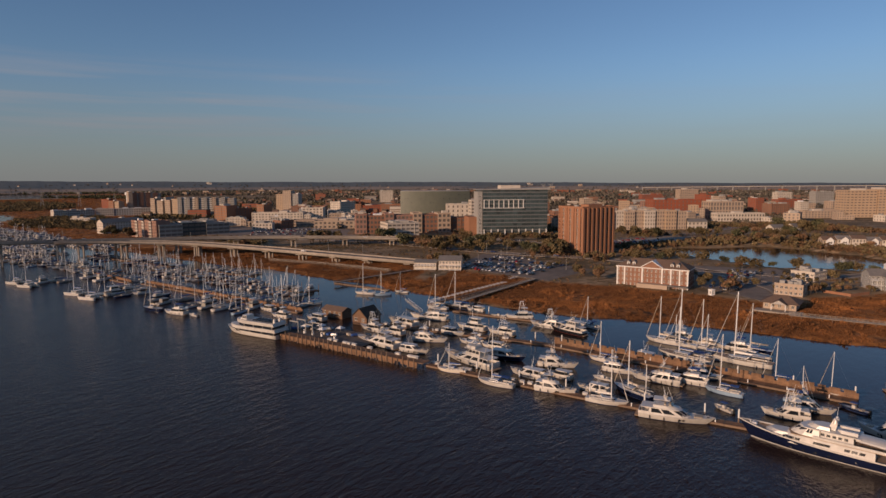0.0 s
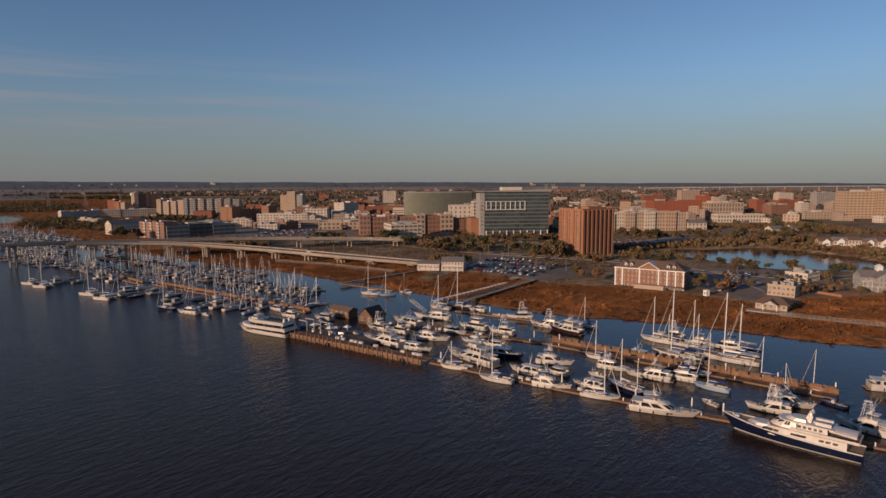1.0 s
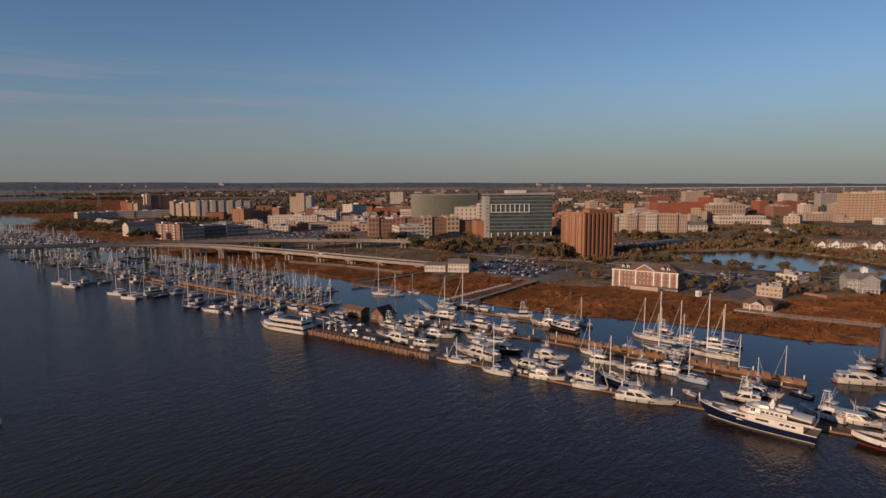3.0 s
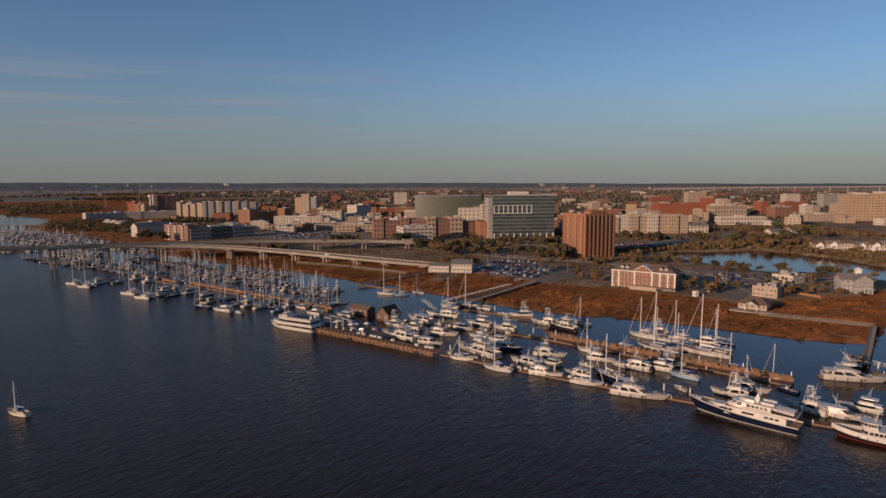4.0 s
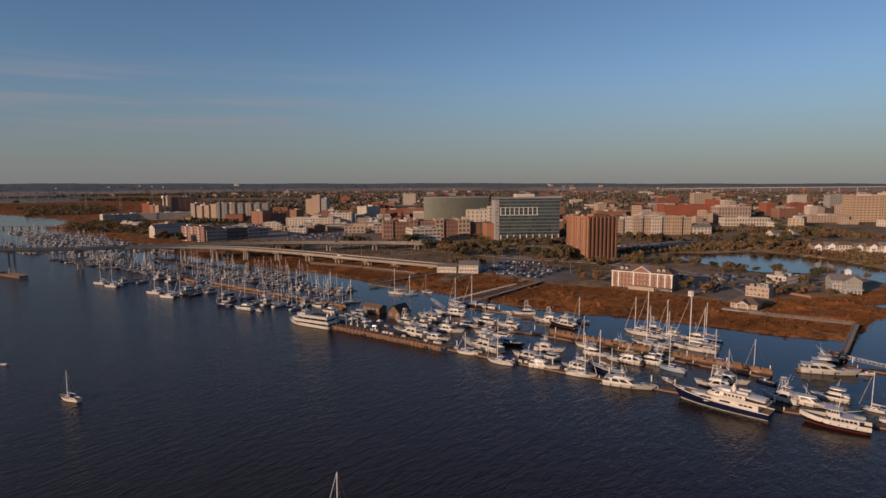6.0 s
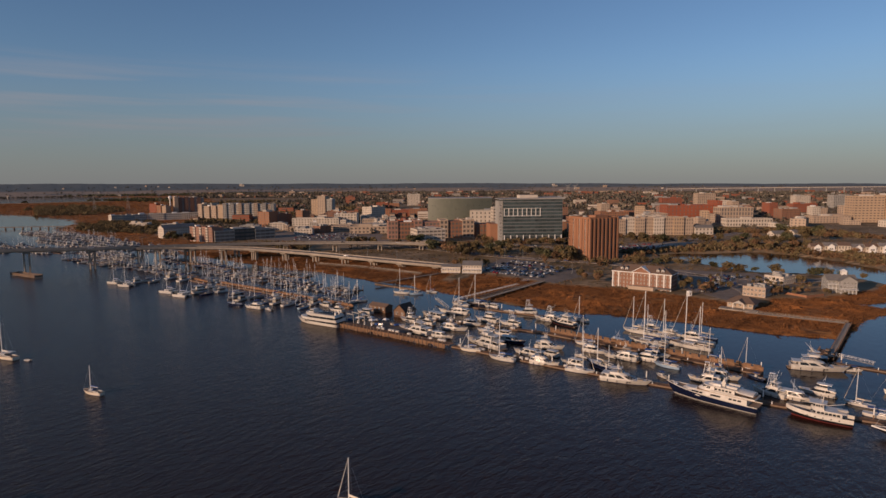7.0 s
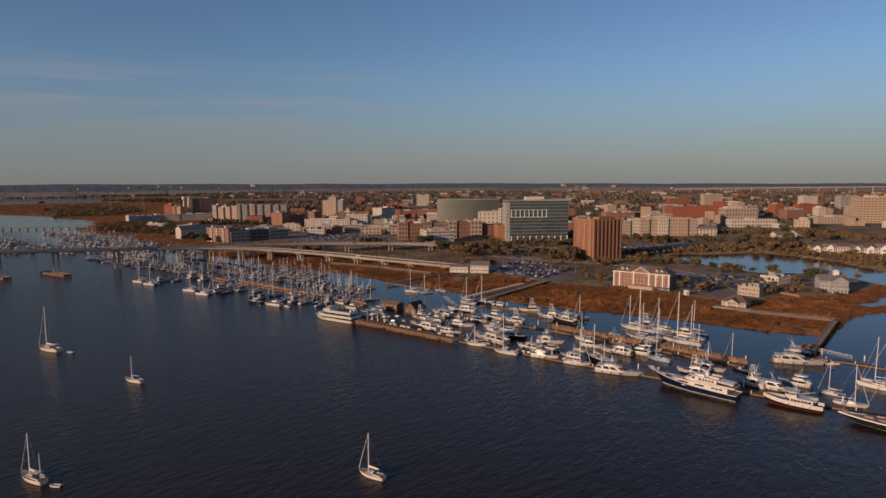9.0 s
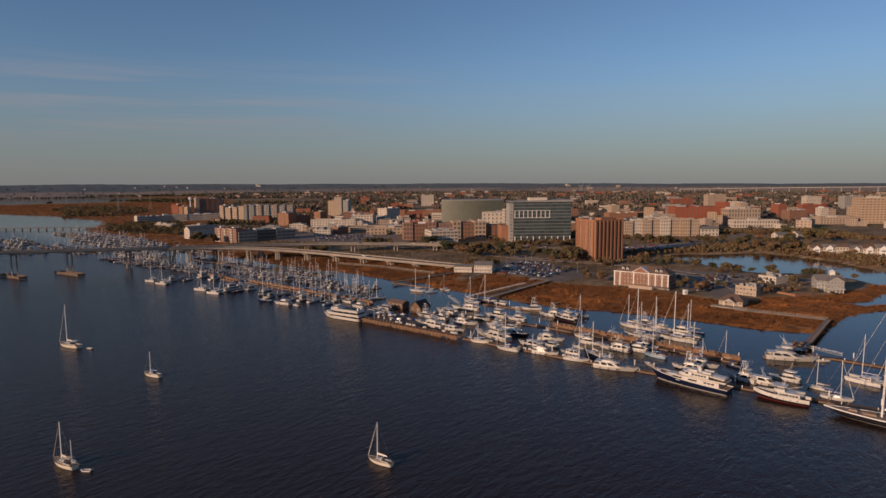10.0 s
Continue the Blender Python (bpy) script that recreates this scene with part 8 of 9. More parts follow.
long_block("brick_house_block", "orange brick block beyond the marsh", -745, 1482, -14, 20, [(13, 21, 0, BRICK_ORANGE, 0.45, 4), (13, 19, 2, STUCCO_TAN, 0.5, 3.5)])
long_block("brick_house_block", "dark red brick block beyond the marsh", -795, 1545, -10, 18, [(20, 23, 0, BRICK_RED, 0.4, 4)])
long_block("low_offices", "long low pale office wing beyond the marsh", -676, 1159, 46, 20, [(22, 13, 0, STUCCO_WHITE, 0.55, 4), (22, 12.5, 0.8, SIDING, 0.55, 4), (24, 13, 0, STUCCO_WHITE, 0.55, 4)])
long_block("low_offices", "second long low pale office wing beyond the marsh", -627, 1208, 30, 20, [(30, 13.5, 0, STUCCO_WHITE, 0.55, 4), (34, 13, 0.8, SIDING, 0.55, 4), (34, 13.5, 0, STUCCO_WHITE, 0.55, 4)])
long_block("brick_lodge", "orange brick apartments with white balconies behind the bridge", -348, 768, -30, 18, [(8, 19, 0, PINKBRICK, 0.45, 2.7), (4, 18.5, -1.0, STUCCO_WHITE, 0.8, 2), (8, 19, 0, PINKBRICK, 0.45, 2.7), (4, 18.5, -1.0, STUCCO_WHITE, 0.8, 2), (9, 19.5, 0, PINKBRICK, 0.45, 3), (4, 18.5, -1.0, STUCCO_WHITE, 0.8, 2), (8, 19, 0, PINKBRICK, 0.45, 2.7)], storey=3.4)
long_block("grey_car_deck", "grey car deck with dark openings", -306, 746, 40, 34, [(26, 14.5, 0, G1, 0.92, 6), (28, 15.5, 0.5, SPANDREL, 0.92, 7), (28, 14, 0, G1, 0.92, 7)], storey=3.9)
long_block("brick_office", "long brown brick office with tall pale bays", -84, 775, 10, 26, [(13, 24.5, 0, PINKBRICK, 0.6, 4.3), (22, 22.5, 1.5, BRICK_BROWN, 0.65, 4.4), (11, 25, -0.6, PINKBRICK, 0.6, 5.5), (24, 22.5, 1.5, PINKBRICK, 0.65, 4.8), (11, 25, -0.6, B1, 0.6, 5.5), (20, 22.5, 1.5, BRICK_BROWN, 0.65, 5), (16, 24.5, -0.4, B1, 0.6, 5.3)], storey=5.6)
long_block("red_brick_range", "long orange brick range in front of the curved hall", -166, 1282, 4, 30, [(34, 17, 0, BRICK_ORANGE, 0.3, 5), (40, 15, 2, BRICK_RED, 0.3, 5), (40, 17, 0, BRICK_ORANGE, 0.3, 5)])
long_block("red_brick_range", "low red brick range among the trees", -215, 1690, 2, 26, [(34, 17, 0, BRICK_RED, 0.3, 6), (32, 15, 2, BRICK_ORANGE, 0.3, 6)])
block("tan_warehouse", "tan low block beside the highway", -150, 860, 5, 70, 26, 11, STUCCO_BEIGE, 2, 12, 4, fill_w=0.5)
block("brown_hall", "brown brick hall behind the white office", 28, 800, 10, 40, 24, 18, BRICK_BROWN, 3, 7, 4, fill_w=0.5)


def gabled_house(name, label, x, y, deg, L, D, h, wall, roof, rise=2.6, floors=2, bays=4, z0=1.7, group="", porch=False, gable=False):
    """A house with a ridge roof along its length, windows and a door."""
    ob = thing(name, label, "house", pose(x, y, 0, 0, 0, deg), group)
    verts, faces, spots = [], [], []
    X, Y = Vector((1, 0, 0)), Vector((0, 1, 0))
    facade(verts, faces, Vector((0, 0, 0)), X, L, z0, z0 + h, bays, floors, 0.45, 0.28, 0.8, 0.15, spots)
    facade(verts, faces, Vector((0, D, 0)), -Y, D, z0, z0 + h, max(2, bays // 2), floors, 0.4, 0.28, 0.8, 0.15, spots)
    k = len(verts)
    verts += [(L, 0, z0 - 1), (L, D, z0 - 1), (L, D, z0 + h), (L, 0, z0 + h), (0, D, z0 - 1), (0, D, z0 + h), (0, 0, z0 - 1), (0, 0, z0), (L, 0, z0), (0, D, z0), (0, D / 2, z0 + h + rise), (L, D / 2, z0 + h + rise), (0, 0, z0 + h)]
    faces += [(k, k + 1, k + 2, k + 3), (k + 1, k + 4, k + 5, k + 2), (k + 6, k, k + 8, k + 7), (k + 4, k + 6, k + 7, k + 9), (k + 3, k + 2, k + 11), (k + 5, k + 12, k + 10)]
    me = bpy.data.meshes.new("wall")
    me.from_pydata(verts, [], faces)
    w = part_of("wall", me, wall, ob)
    bm = bmesh.new()
    o = 0.5
    for s, (ya, yb) in enumerate((((-o), D / 2), (D + o, D / 2))):
        za = z0 + h - rise * o / (D / 2)
        loft(bm, [[(-o, ya, za), (-o, yb, z0 + h + rise), (-o, yb, z0 + h + rise + 0.22), (-o, ya, za + 0.22)], [(L + o, ya, za), (L + o, yb, z0 + h + rise), (L + o, yb, z0 + h + rise + 0.22), (L + o, ya, za + 0.22)]])
    part("roof", bm, roof, ob)
    rows = {}
    for sx, sy, sz, ang, ww, hh in spots:
        if y < 500:
            part_of("window", pane_mesh(ww, hh, 1), [], w, m=pose(sx, sy, sz, 0, 0, ang))
        else:
            bm = rows.setdefault(round(ang), bmesh.new())
            bm.faces.new([bm.verts.new(pose(sx, sy, sz, 0, 0, ang) @ Vector(p)) for p in ((-ww / 2, 0, 0), (ww / 2, 0, 0), (ww / 2, 0, hh), (-ww / 2, 0, hh))])
    for bm in rows.values():
        tagged(part("windows", bm, FARPANE, w), kind="stuff")
    if gable:
        c, g = L * 0.5, L * 0.27
        bm = bmesh.new()
        loft(bm, [[(c - g, y, z0 - 1), (c + g, y, z0 - 1), (c + g, y, z0 + h), (c, y, z0 + h + rise * 0.9), (c - g, y, z0 + h)] for y in (-1.6, D * 0.5)])
        f = part("front_gable", bm, TRIM, ob)
        bm = bmesh.new()
        for e in (-1, 1):
            loft(bm, [[(c + e * (g + 0.4), y, z0 + h - 0.25), (c, y, z0 + h + rise * 0.9 + 0.05), (c, y, z0 + h + rise * 0.9 + 0.3), (c + e * (g + 0.4), y, z0 + h)] for y in (-2.0, D * 0.5)])
        part("gable_roof", bm, roof, ob)
        bm = bmesh.new()
        for zz in (z0 + 1.0, z0 + h * 0.55):
            for e in (-0.55, 0.05):
                box(bm, c + g * e, -1.66, zz, c + g * (e + 0.5), -1.59, zz + 1.6)
        tagged(part("windows", bm, FARPANE, f), kind="stuff")
    if porch:
        bm = bmesh.new()
        box(bm, 0, -2.6, z0 + 2.7, L, -0.02, z0 + 2.9)
        for i in range(5):
            xx = 0.1 + i * (L - 0.4) / 4
            box(bm, xx, -2.5, z0 - 1, xx + 0.2, -2.3, z0 + 2.7)
        box(bm, 0, -2.6, z0 - 0.2, L, -0.02, z0)
        part("porch", bm, TRIM, ob)
    return ob


GREYBLUE = material("weathered_blue_grey_siding", (0.33, 0.315, 0.29), 0.7, second=(0.26, 0.25, 0.235), scale=0.6, amount=0.5, bump=0.1)


def build_shore_house():
    """A large house on the point: long body, projecting front gable, stacked porches and a cupola."""
    ob = gabled_house("shore_house", "large grey gabled house with porches on the point", 256, 384.0, -14, 17.5, 12, 8.4, GREYBLUE, ROOF_GREY, 3.2, 3, 7)
    z0, h = 1.7, 8.4
    verts, faces, spots = [], [], []
    X, Y = Vector((1, 0, 0)), Vector((0, 1, 0))
    facade(verts, faces, Vector((6.0, -3.4, 0)), X, 10.5, z0, z0 + h, 5, 3, 0.5, 0.25, 0.82, 0.15, spots)
    facade(verts, faces, Vector((6.0, -0.02, 0)), -Y, 3.38, z0, z0 + h, 1, 3, 0.4, 0.25, 0.82, 0.15, spots)
    k = len(verts)
    verts += [(16.5, -3.4, z0 - 1), (16.5, -0.02, z0 - 1), (16.5, -0.02, z0 + h), (16.5, -3.4, z0 + h), (6.0, -3.4, z0 + h), (11.25, -3.4, z0 + h + 3.4)]
    faces += [(k, k + 1, k + 2, k + 3), (k + 4, k + 3, k + 5)]
    me = bpy.data.meshes.new("front_gable")
    me.from_pydata(verts, [], faces)
    w = part_of("front_gable", me, GREYBLUE, ob)
    for sx, sy, sz, ang, ww, hh in spots:
        part_of("window", pane_mesh(ww, hh, 1), [], w, m=pose(sx, sy, sz, 0, 0, ang))
    bm = bmesh.new()
    for xa, xb in ((5.4, 11.25), (17.1, 11.25)):
        loft(bm, [[(xa, -4.0, z0 + h - 0.35), (xb, -4.0, z0 + h + 3.42), (xb, -4.0, z0 + h + 3.66), (xa, -4.0, z0 + h - 0.11)], [(xa, 6.0, z0 + h - 0.35), (xb, 6.0, z0 + h + 3.42), (xb, 6.0, z0 + h + 3.66), (xa, 6.0, z0 + h - 0.11)]])
    part("gable_roof", bm, ROOF_GREY, ob)
    for z in (z0 + 2.85, z0 + 5.75):
        for a, b, y in ((0, 5.9, -2.4), (6.0, 16.5, -6.2)):
            if y < -5 and z > 5:
                continue
            bm = bmesh.new()
            yb = -3.45 if y < -5 else -0.03
            box(bm, a, y, z, b, yb, z + 0.2)
            for i in range(int((b - a) / 2.3) + 1):
                xx = min(a + 0.05 + i * 2.3, b - 0.25)
                box(bm, xx, y + 0.05, z - 2.8, xx + 0.2, y + 0.25, z)
            box(bm, a, y + 0.02, z + 1.05, b, y + 0.1, z + 1.15)
            part("porch", bm, TRIM, ob)
    bm = bmesh.new()
    box(bm, 9.7, 4.9, z0 + h + 2.4, 12.8, 8.0, z0 + h + 5.6)
    prism(bm, [(9.3, 4.5), (13.2, 4.5), (13.2, 8.4), (9.3, 8.4)], z0 + h + 5.6, z0 + h + 7.0, 0, 0.9)
    part("cupola", bm, TRIM, ob, "white roof cupola")


def build_pavilion():
    """The low pavilion at the landing: broad hipped roof with a small gable over its porch."""
    ob = thing("waterside_pavilion", "low pavilion with broad brown hipped roof at the landing", "pavilion", pose(168, 339.5, 0, 0, 0, -39))
    verts, faces, spots = [], [], []
    X, Y, L, D, z0, h = Vector((1, 0, 0)), Vector((0, 1, 0)), 14.4, 13.0, 1.6, 3.2
    for o, al, ln in ((Vector((0, 0, 0)), X, L), (Vector((L, 0, 0)), Y, D), (Vector((L, D, 0)), -X, L), (Vector((0, D, 0)), -Y, D)):
        facade(verts, faces, o, al, ln, z0, z0 + h, 5, 1, 0.5, 0.3, 0.8, 0.15, spots)
    me = bpy.data.meshes.new("wall")
    me.from_pydata(verts, [], faces)
    w = part_of("wall", me, STUCCO_BEIGE, ob)
    for sx, sy, sz, ang, ww, hh in spots:
        part_of("window", pane_mesh(ww, hh, 1), [], w, m=pose(sx, sy, sz, 0, 0, ang))
    hip_roof(ob, 0, 0, L, D, z0 + h, 3.2, ROOF_BROWN, 1.6, 6.0)
    bm = bmesh.new()
    for xa, xb in ((3.6, 7.2), (10.8, 7.2)):
        loft(bm, [[(xa, -4.2, z0 + h - 0.1), (xb, -4.2, z0 + h + 2.0), (xb, -4.2, z0 + h + 2.2), (xa, -4.2, z0 + h + 0.1)], [(xa, 4.0, z0 + h - 0.1), (xb, 4.0, z0 + h + 2.0), (xb, 4.0, z0 + h + 2.2), (xa, 4.0, z0 + h + 0.1)]])
    part("porch_roof", bm, ROOF_BROWN, ob)
    bm = bmesh.new()
    bm.faces.new([bm.verts.new(v) for v in ((4.0, -3.9, z0 + h), (10.4, -3.9, z0 + h), (7.2, -3.9, z0 + h + 1.9))])
    bmesh.ops.solidify(bm, geom=bm.faces[:], thickness=0.15)
    part("porch_gable", bm, TRIM, ob)
    for xx in (4.0, 10.1):
        bm = bmesh.new()
        box(bm, xx, -4.0, 0.4, xx + 0.3, -3.7, z0 + h)
        part("post", bm, TRIM, ob)
    bm = bmesh.new()
    box(bm, -3.0, -7.0, 0.6, L + 3, -0.02, z0)
    part("terrace", bm, PALEWOOD, ob)


build_shore_house()
build_pavilion()
block("harbour_office", "two-storey beige harbour office with plant on its flat roof", 203.5, 363.5, 45, 13.5, 14, 6.8, STUCCO_BEIGE, 2, 5, 6, fill_w=0.6, gear=6)
block("club_house", "flat-roofed pale club house with plant on its roof", 241, 411, 33, 17, 14, 6.2, STUCCO_WHITE, 2, 7, 5, fill_w=0.6, gear=7)
block("kiosk", "small white kiosk beside the marsh", 158, 372.5, 20, 2.4, 2.4, 3.4, TRIM, 1, 1, 1, fill_w=0.4, gear=0, parapet=0.4, z0=1.4)
bm = bmesh.new()
loft(bm, [[(224.0, 378, 1.2), (224.4, 378.2, 1.2), (224.4, 378.2, 3.2), (224.0, 378, 3.2)], [(231.0, 365, 1.2), (231.4, 365.2, 1.2), (231.4, 365.2, 3.2), (231.0, 365, 3.2)], [(246.0, 371, 1.2), (246.2, 371.4, 1.2), (246.2, 371.4, 3.2), (246.0, 371, 3.2)]])
tagged(part("garden_wall", bm, BRICK_ORANGE), "low orange brick wall round the club yard", "wall")
gabled_house("waterfront_restaurant", "white waterfront restaurant with dark roof and porch", -8, 479, -12, 16, 11, 4.4, STUCCO_WHITE, ROOF_GREY, 1.6, 1, 7, z0=2.4, porch=True)
gabled_house("waterfront_restaurant", "white two-storey restaurant wing with porch", 9.5, 475, -8, 16, 13, 6.2, STUCCO_WHITE, ROOF_GREY, 2.8, 2, 7, z0=2.4, porch=True)
gabled_house("white_gabled_lodge", "white gabled lodge behind the bridge", -404, 811, 55, 50, 15, 13, STUCCO_WHITE, ROOF_GREY, 4.5, 4, 14)
gabled_house("dock_house", "brown timber dock house with steep dark roof", -26.5, 316.5, 54, 9.5, 8.6, 3.0, BROWNTIMBER, ROOF_DARK, 3.8, 1, 3, z0=0.8)
gabled_house("dock_shed", "low tan timber shed on the dock", -50, 338, -36, 13, 6.5, 2.8, BROWNTIMBER, ROOF_BROWN, 1.4, 1, 4, z0=0.8)
for i in range(16):
    gabled_house("town_house", "white terraced town house with pale roof across the lagoon", 372 + i * 11.6, 598 - i * 3.4, -14, 11.2, 12, 7.5 + (i % 3) * 0.8, STUCCO_WHITE if i % 3 else STUCCO_BEIGE, ROOF_FLAT if i % 2 else ROOF_BROWN, 2.8, 2, 4, group="town houses across the lagoon", gable=i % 4 != 2)
for x, y, deg, L, h, w in ((420, 760, 12, 18, 6, STUCCO_WHITE), (340, 815, 4, 26, 10, STUCCO_WHITE), (455, 775, 20, 14, 6, STUCCO_WHITE)):
    gabled_house("white_house", "white house among the trees beyond the lagoon", x, y, deg, L, 12, h, w, ROOF_GREY, 3.5, 2, 5)

# smaller blocks that fill the streets between the large ones
rb = random.Random(31)
for x, y, b, a, h, mt in ((-230, 850, 26, 16, 9, STUCCO_WHITE), (-196, 868, 22, 16, 11, BRICK_BROWN), (-110, 905, 34, 18, 10, STUCCO_WHITE), (-60, 920, 20, 16, 13, BRICK_ORANGE), (-330, 905, 30, 20, 10, STUCCO_GREY),
                          (-290, 930, 24, 18, 12, STUCCO_WHITE), (-150, 985, 38, 20, 14, STUCCO_BEIGE), (-100, 1010, 44, 20, 11, BRICK_RED), (150, 880, 36, 22, 15, BRICK_ORANGE), (190, 930, 34, 24, 19, BRICK_BROWN), (240, 905, 40, 24, 17, STUCCO_BEIGE),
                          (300, 930, 34, 22, 21, STUCCO_WHITE), (345, 905, 30, 20, 12, STUCCO_BEIGE), (250, 985, 50, 26, 24, BRICK_ORANGE), (330, 1000, 40, 26, 20, STUCCO_BEIGE), (560, 930, 40, 22, 14, STUCCO_BEIGE), (540, 1075, 50, 26, 26, BRICK_RED),
                          (610, 1090, 36, 24, 22, BRICK_BROWN), (-480, 960, 34, 18, 9, STUCCO_GREY), (-560, 1010, 30, 18, 8, STUCCO_WHITE), (-240, 1130, 60, 26, 20, BRICK_BROWN), (-160, 1180, 40, 26, 26, STUCCO_WHITE), (120, 1010, 50, 30, 30, BRICK_ORANGE), (160, 1100, 60, 30, 26, BRICK_BROWN)):
    block("town_building", "mid-sized building of the town streets with flat roof", x, y, rb.choice((2, 8, 20, 54)), b, a, h, mt, max(2, int(h / 4)), max(4, int(b / 4)), max(3, int(a / 5)), fill_w=0.45, gear=2, group="buildings of the town streets")


long_block("tan_tower", "tan stepped tower block behind the brick blocks", -322, 1350, -8, 26, [(16, 37, 2, B2, 0.4, 4), (18, 45, 0, B1, 0.35, 4.5), (15, 38, 3, G1, 0.45, 4)])
r3 = random.Random(77)
for x, y, b, a, h, mt in ((-292, 872, 20, 14, 8, STUCCO_WHITE), (-262, 905, 18, 14, 10, B1), (-225, 925, 22, 16, 13, STUCCO_WHITE), (-180, 945, 18, 14, 15, STUCCO_WHITE), (-160, 1040, 26, 18, 17, SIDING), (-125, 1075, 24, 18, 15, STUCCO_WHITE),
                          (-215, 1075, 22, 16, 18, SIDING), (-250, 1060, 18, 14, 13, STUCCO_WHITE), (-95, 945, 24, 16, 12, B1), (-70, 1000, 20, 16, 14, STUCCO_WHITE), (-128, 965, 16, 14, 16, STUCCO_WHITE), (5, 880, 20, 16, 20, PINKBRICK),
                          (165, 830, 24, 16, 14, B1), (205, 870, 22, 16, 12, PINKBRICK), (395, 940, 26, 18, 16, B1), (425, 1000, 22, 18, 24, B2), (500, 905, 24, 16, 9, STUCCO_WHITE), (655, 985, 26, 18, 12, B1), (690, 930, 30, 18, 10, STUCCO_WHITE),
                          (350, 1120, 34, 24, 27, B2), (300, 1180, 40, 24, 30, B1), (415, 1190, 40, 24, 24, PINKBRICK), (560, 1180, 36, 24, 33, B1), (660, 1230, 44, 26, 28, BRICK_RED), (720, 1180, 30, 20, 22, STUCCO_WHITE), (600, 1320, 36, 24, 30, STUCCO_WHITE)):
    w1 = b * r3.uniform(0.35, 0.65)
    long_block("town_building", r3.choice(("small flat-roofed town building with roof plant", "stepped town building with a higher wing")), x, y, r3.choice((-12, 2, 6, 14)), a, [(w1, h, 0, mt, 0.45, 3.6), (b - w1, h * r3.uniform(0.6, 0.9), 1.2, r3.choice((mt, mt, G1, B1)), 0.45, 3.6)], group="buildings of the town streets")


def far_viaduct():
    """The long pale viaduct on the horizon."""
    ob = thing("far_viaduct", "long pale viaduct on the horizon across the bay", "viaduct", Matrix.Identity(4))
    bm = bmesh.new()
    pts = [Vector((1250, 3480, 24)), Vector((1700, 3330, 30)), Vector((2150, 3150, 34)), Vector((2900, 2800, 38))]
    loft(bm, [[p + Vector((0, -6, 0)), p + Vector((0, 6, 0)), p + Vector((0, 6, 2.0)), p + Vector((0, -6, 2.0))] for p in pts])
    part("deck", bm, STUCCO_WHITE, ob)
    for a, b in zip(pts, pts[1:]):
        for k in range(6):
            p = a.lerp(b, k / 6)
            bm = bmesh.new()
            box(bm, p.x - 1.6, p.y - 3, -2, p.x + 1.6, p.y + 3, p.z)
            part("pier", bm, STUCCO_GREY, ob)


def port_crane(x, y):
    ob = thing("port_crane", "tall grey harbour crane on the horizon", "crane", pose(x, y, 0, 0, 0, 20) @ Matrix.Scale(0.62, 4), "harbour cranes")
    bm = bmesh.new()
    for sx in (-12, 12):
        for sy in (-8, 8):
            rod(bm, (sx, sy, 0), (sx * 0.7, sy, 72), 1.4, n=5)
    part("leg_frame", bm, STUCCO_GREY, ob)
    bm = bmesh.new()
    box(bm, -30, -3, 70, 20, 3, 75)
    rod(bm, (18, 0, 75), (44, 0, 112), 1.6, n=5)
    part("boom", bm, STUCCO_GREY, ob)


def pylon(x, y, h):
    """A lattice power pylon with three cross-arms."""
    ob = thing("power_pylon", "tall grey lattice power pylon beyond the marsh", "pylon", pose(x, y, 0.8, 0, 0, 25), "power pylons")
    bm = bmesh.new()
    for sx in (-1, 1):
        for sy in (-1, 1):
            rod(bm, (sx * 4, sy * 4, -1), (sx * 0.5, sy * 0.5, h), 0.28, 0.18, 4)
    for k in range(7):
        z, w = h * k / 7, 4 - 3.5 * k / 7
        w2 = 4 - 3.5 * (k + 1) / 7
        for sy in (-1, 1):
            rod(bm, (-w, sy * w, z), (w2, sy * w2, z + h / 7), 0.12, n=3)
            rod(bm, (w, sy * w, z), (-w2, sy * w2, z + h / 7), 0.12, n=3)
    part("lattice", bm, STUCCO_GREY, ob)
    for f, w in ((0.72, 7), (0.84, 6), (0.95, 5)):
        bm = bmesh.new()
        rod(bm, (-w, 0, h * f), (w, 0, h * f), 0.22, n=4)
        part("cross_arm", bm, STUCCO_GREY, ob)


def water_tower(x, y):
    ob = thing("water_tower", "white water tower with a round tank", "water tower", pose(x, y, 0.8) @ Matrix.Scale(0.72, 4))
    bm = bmesh.new()
    rod(bm, (0, 0, -1), (0, 0, 34), 3.0, 2.4, 12)
    part("shaft", bm, TRIM, ob)
    bm = bmesh.new()
    rings = [(2.4, 33), (7, 38), (8, 42), (7, 46), (3, 49)]
    loft(bm, [[(r * math.cos(6.2832 * i / 14), r * math.sin(6.2832 * i / 14), z) for i in range(14)] for r, z in rings])
    part("tank", bm, TRIM, ob)


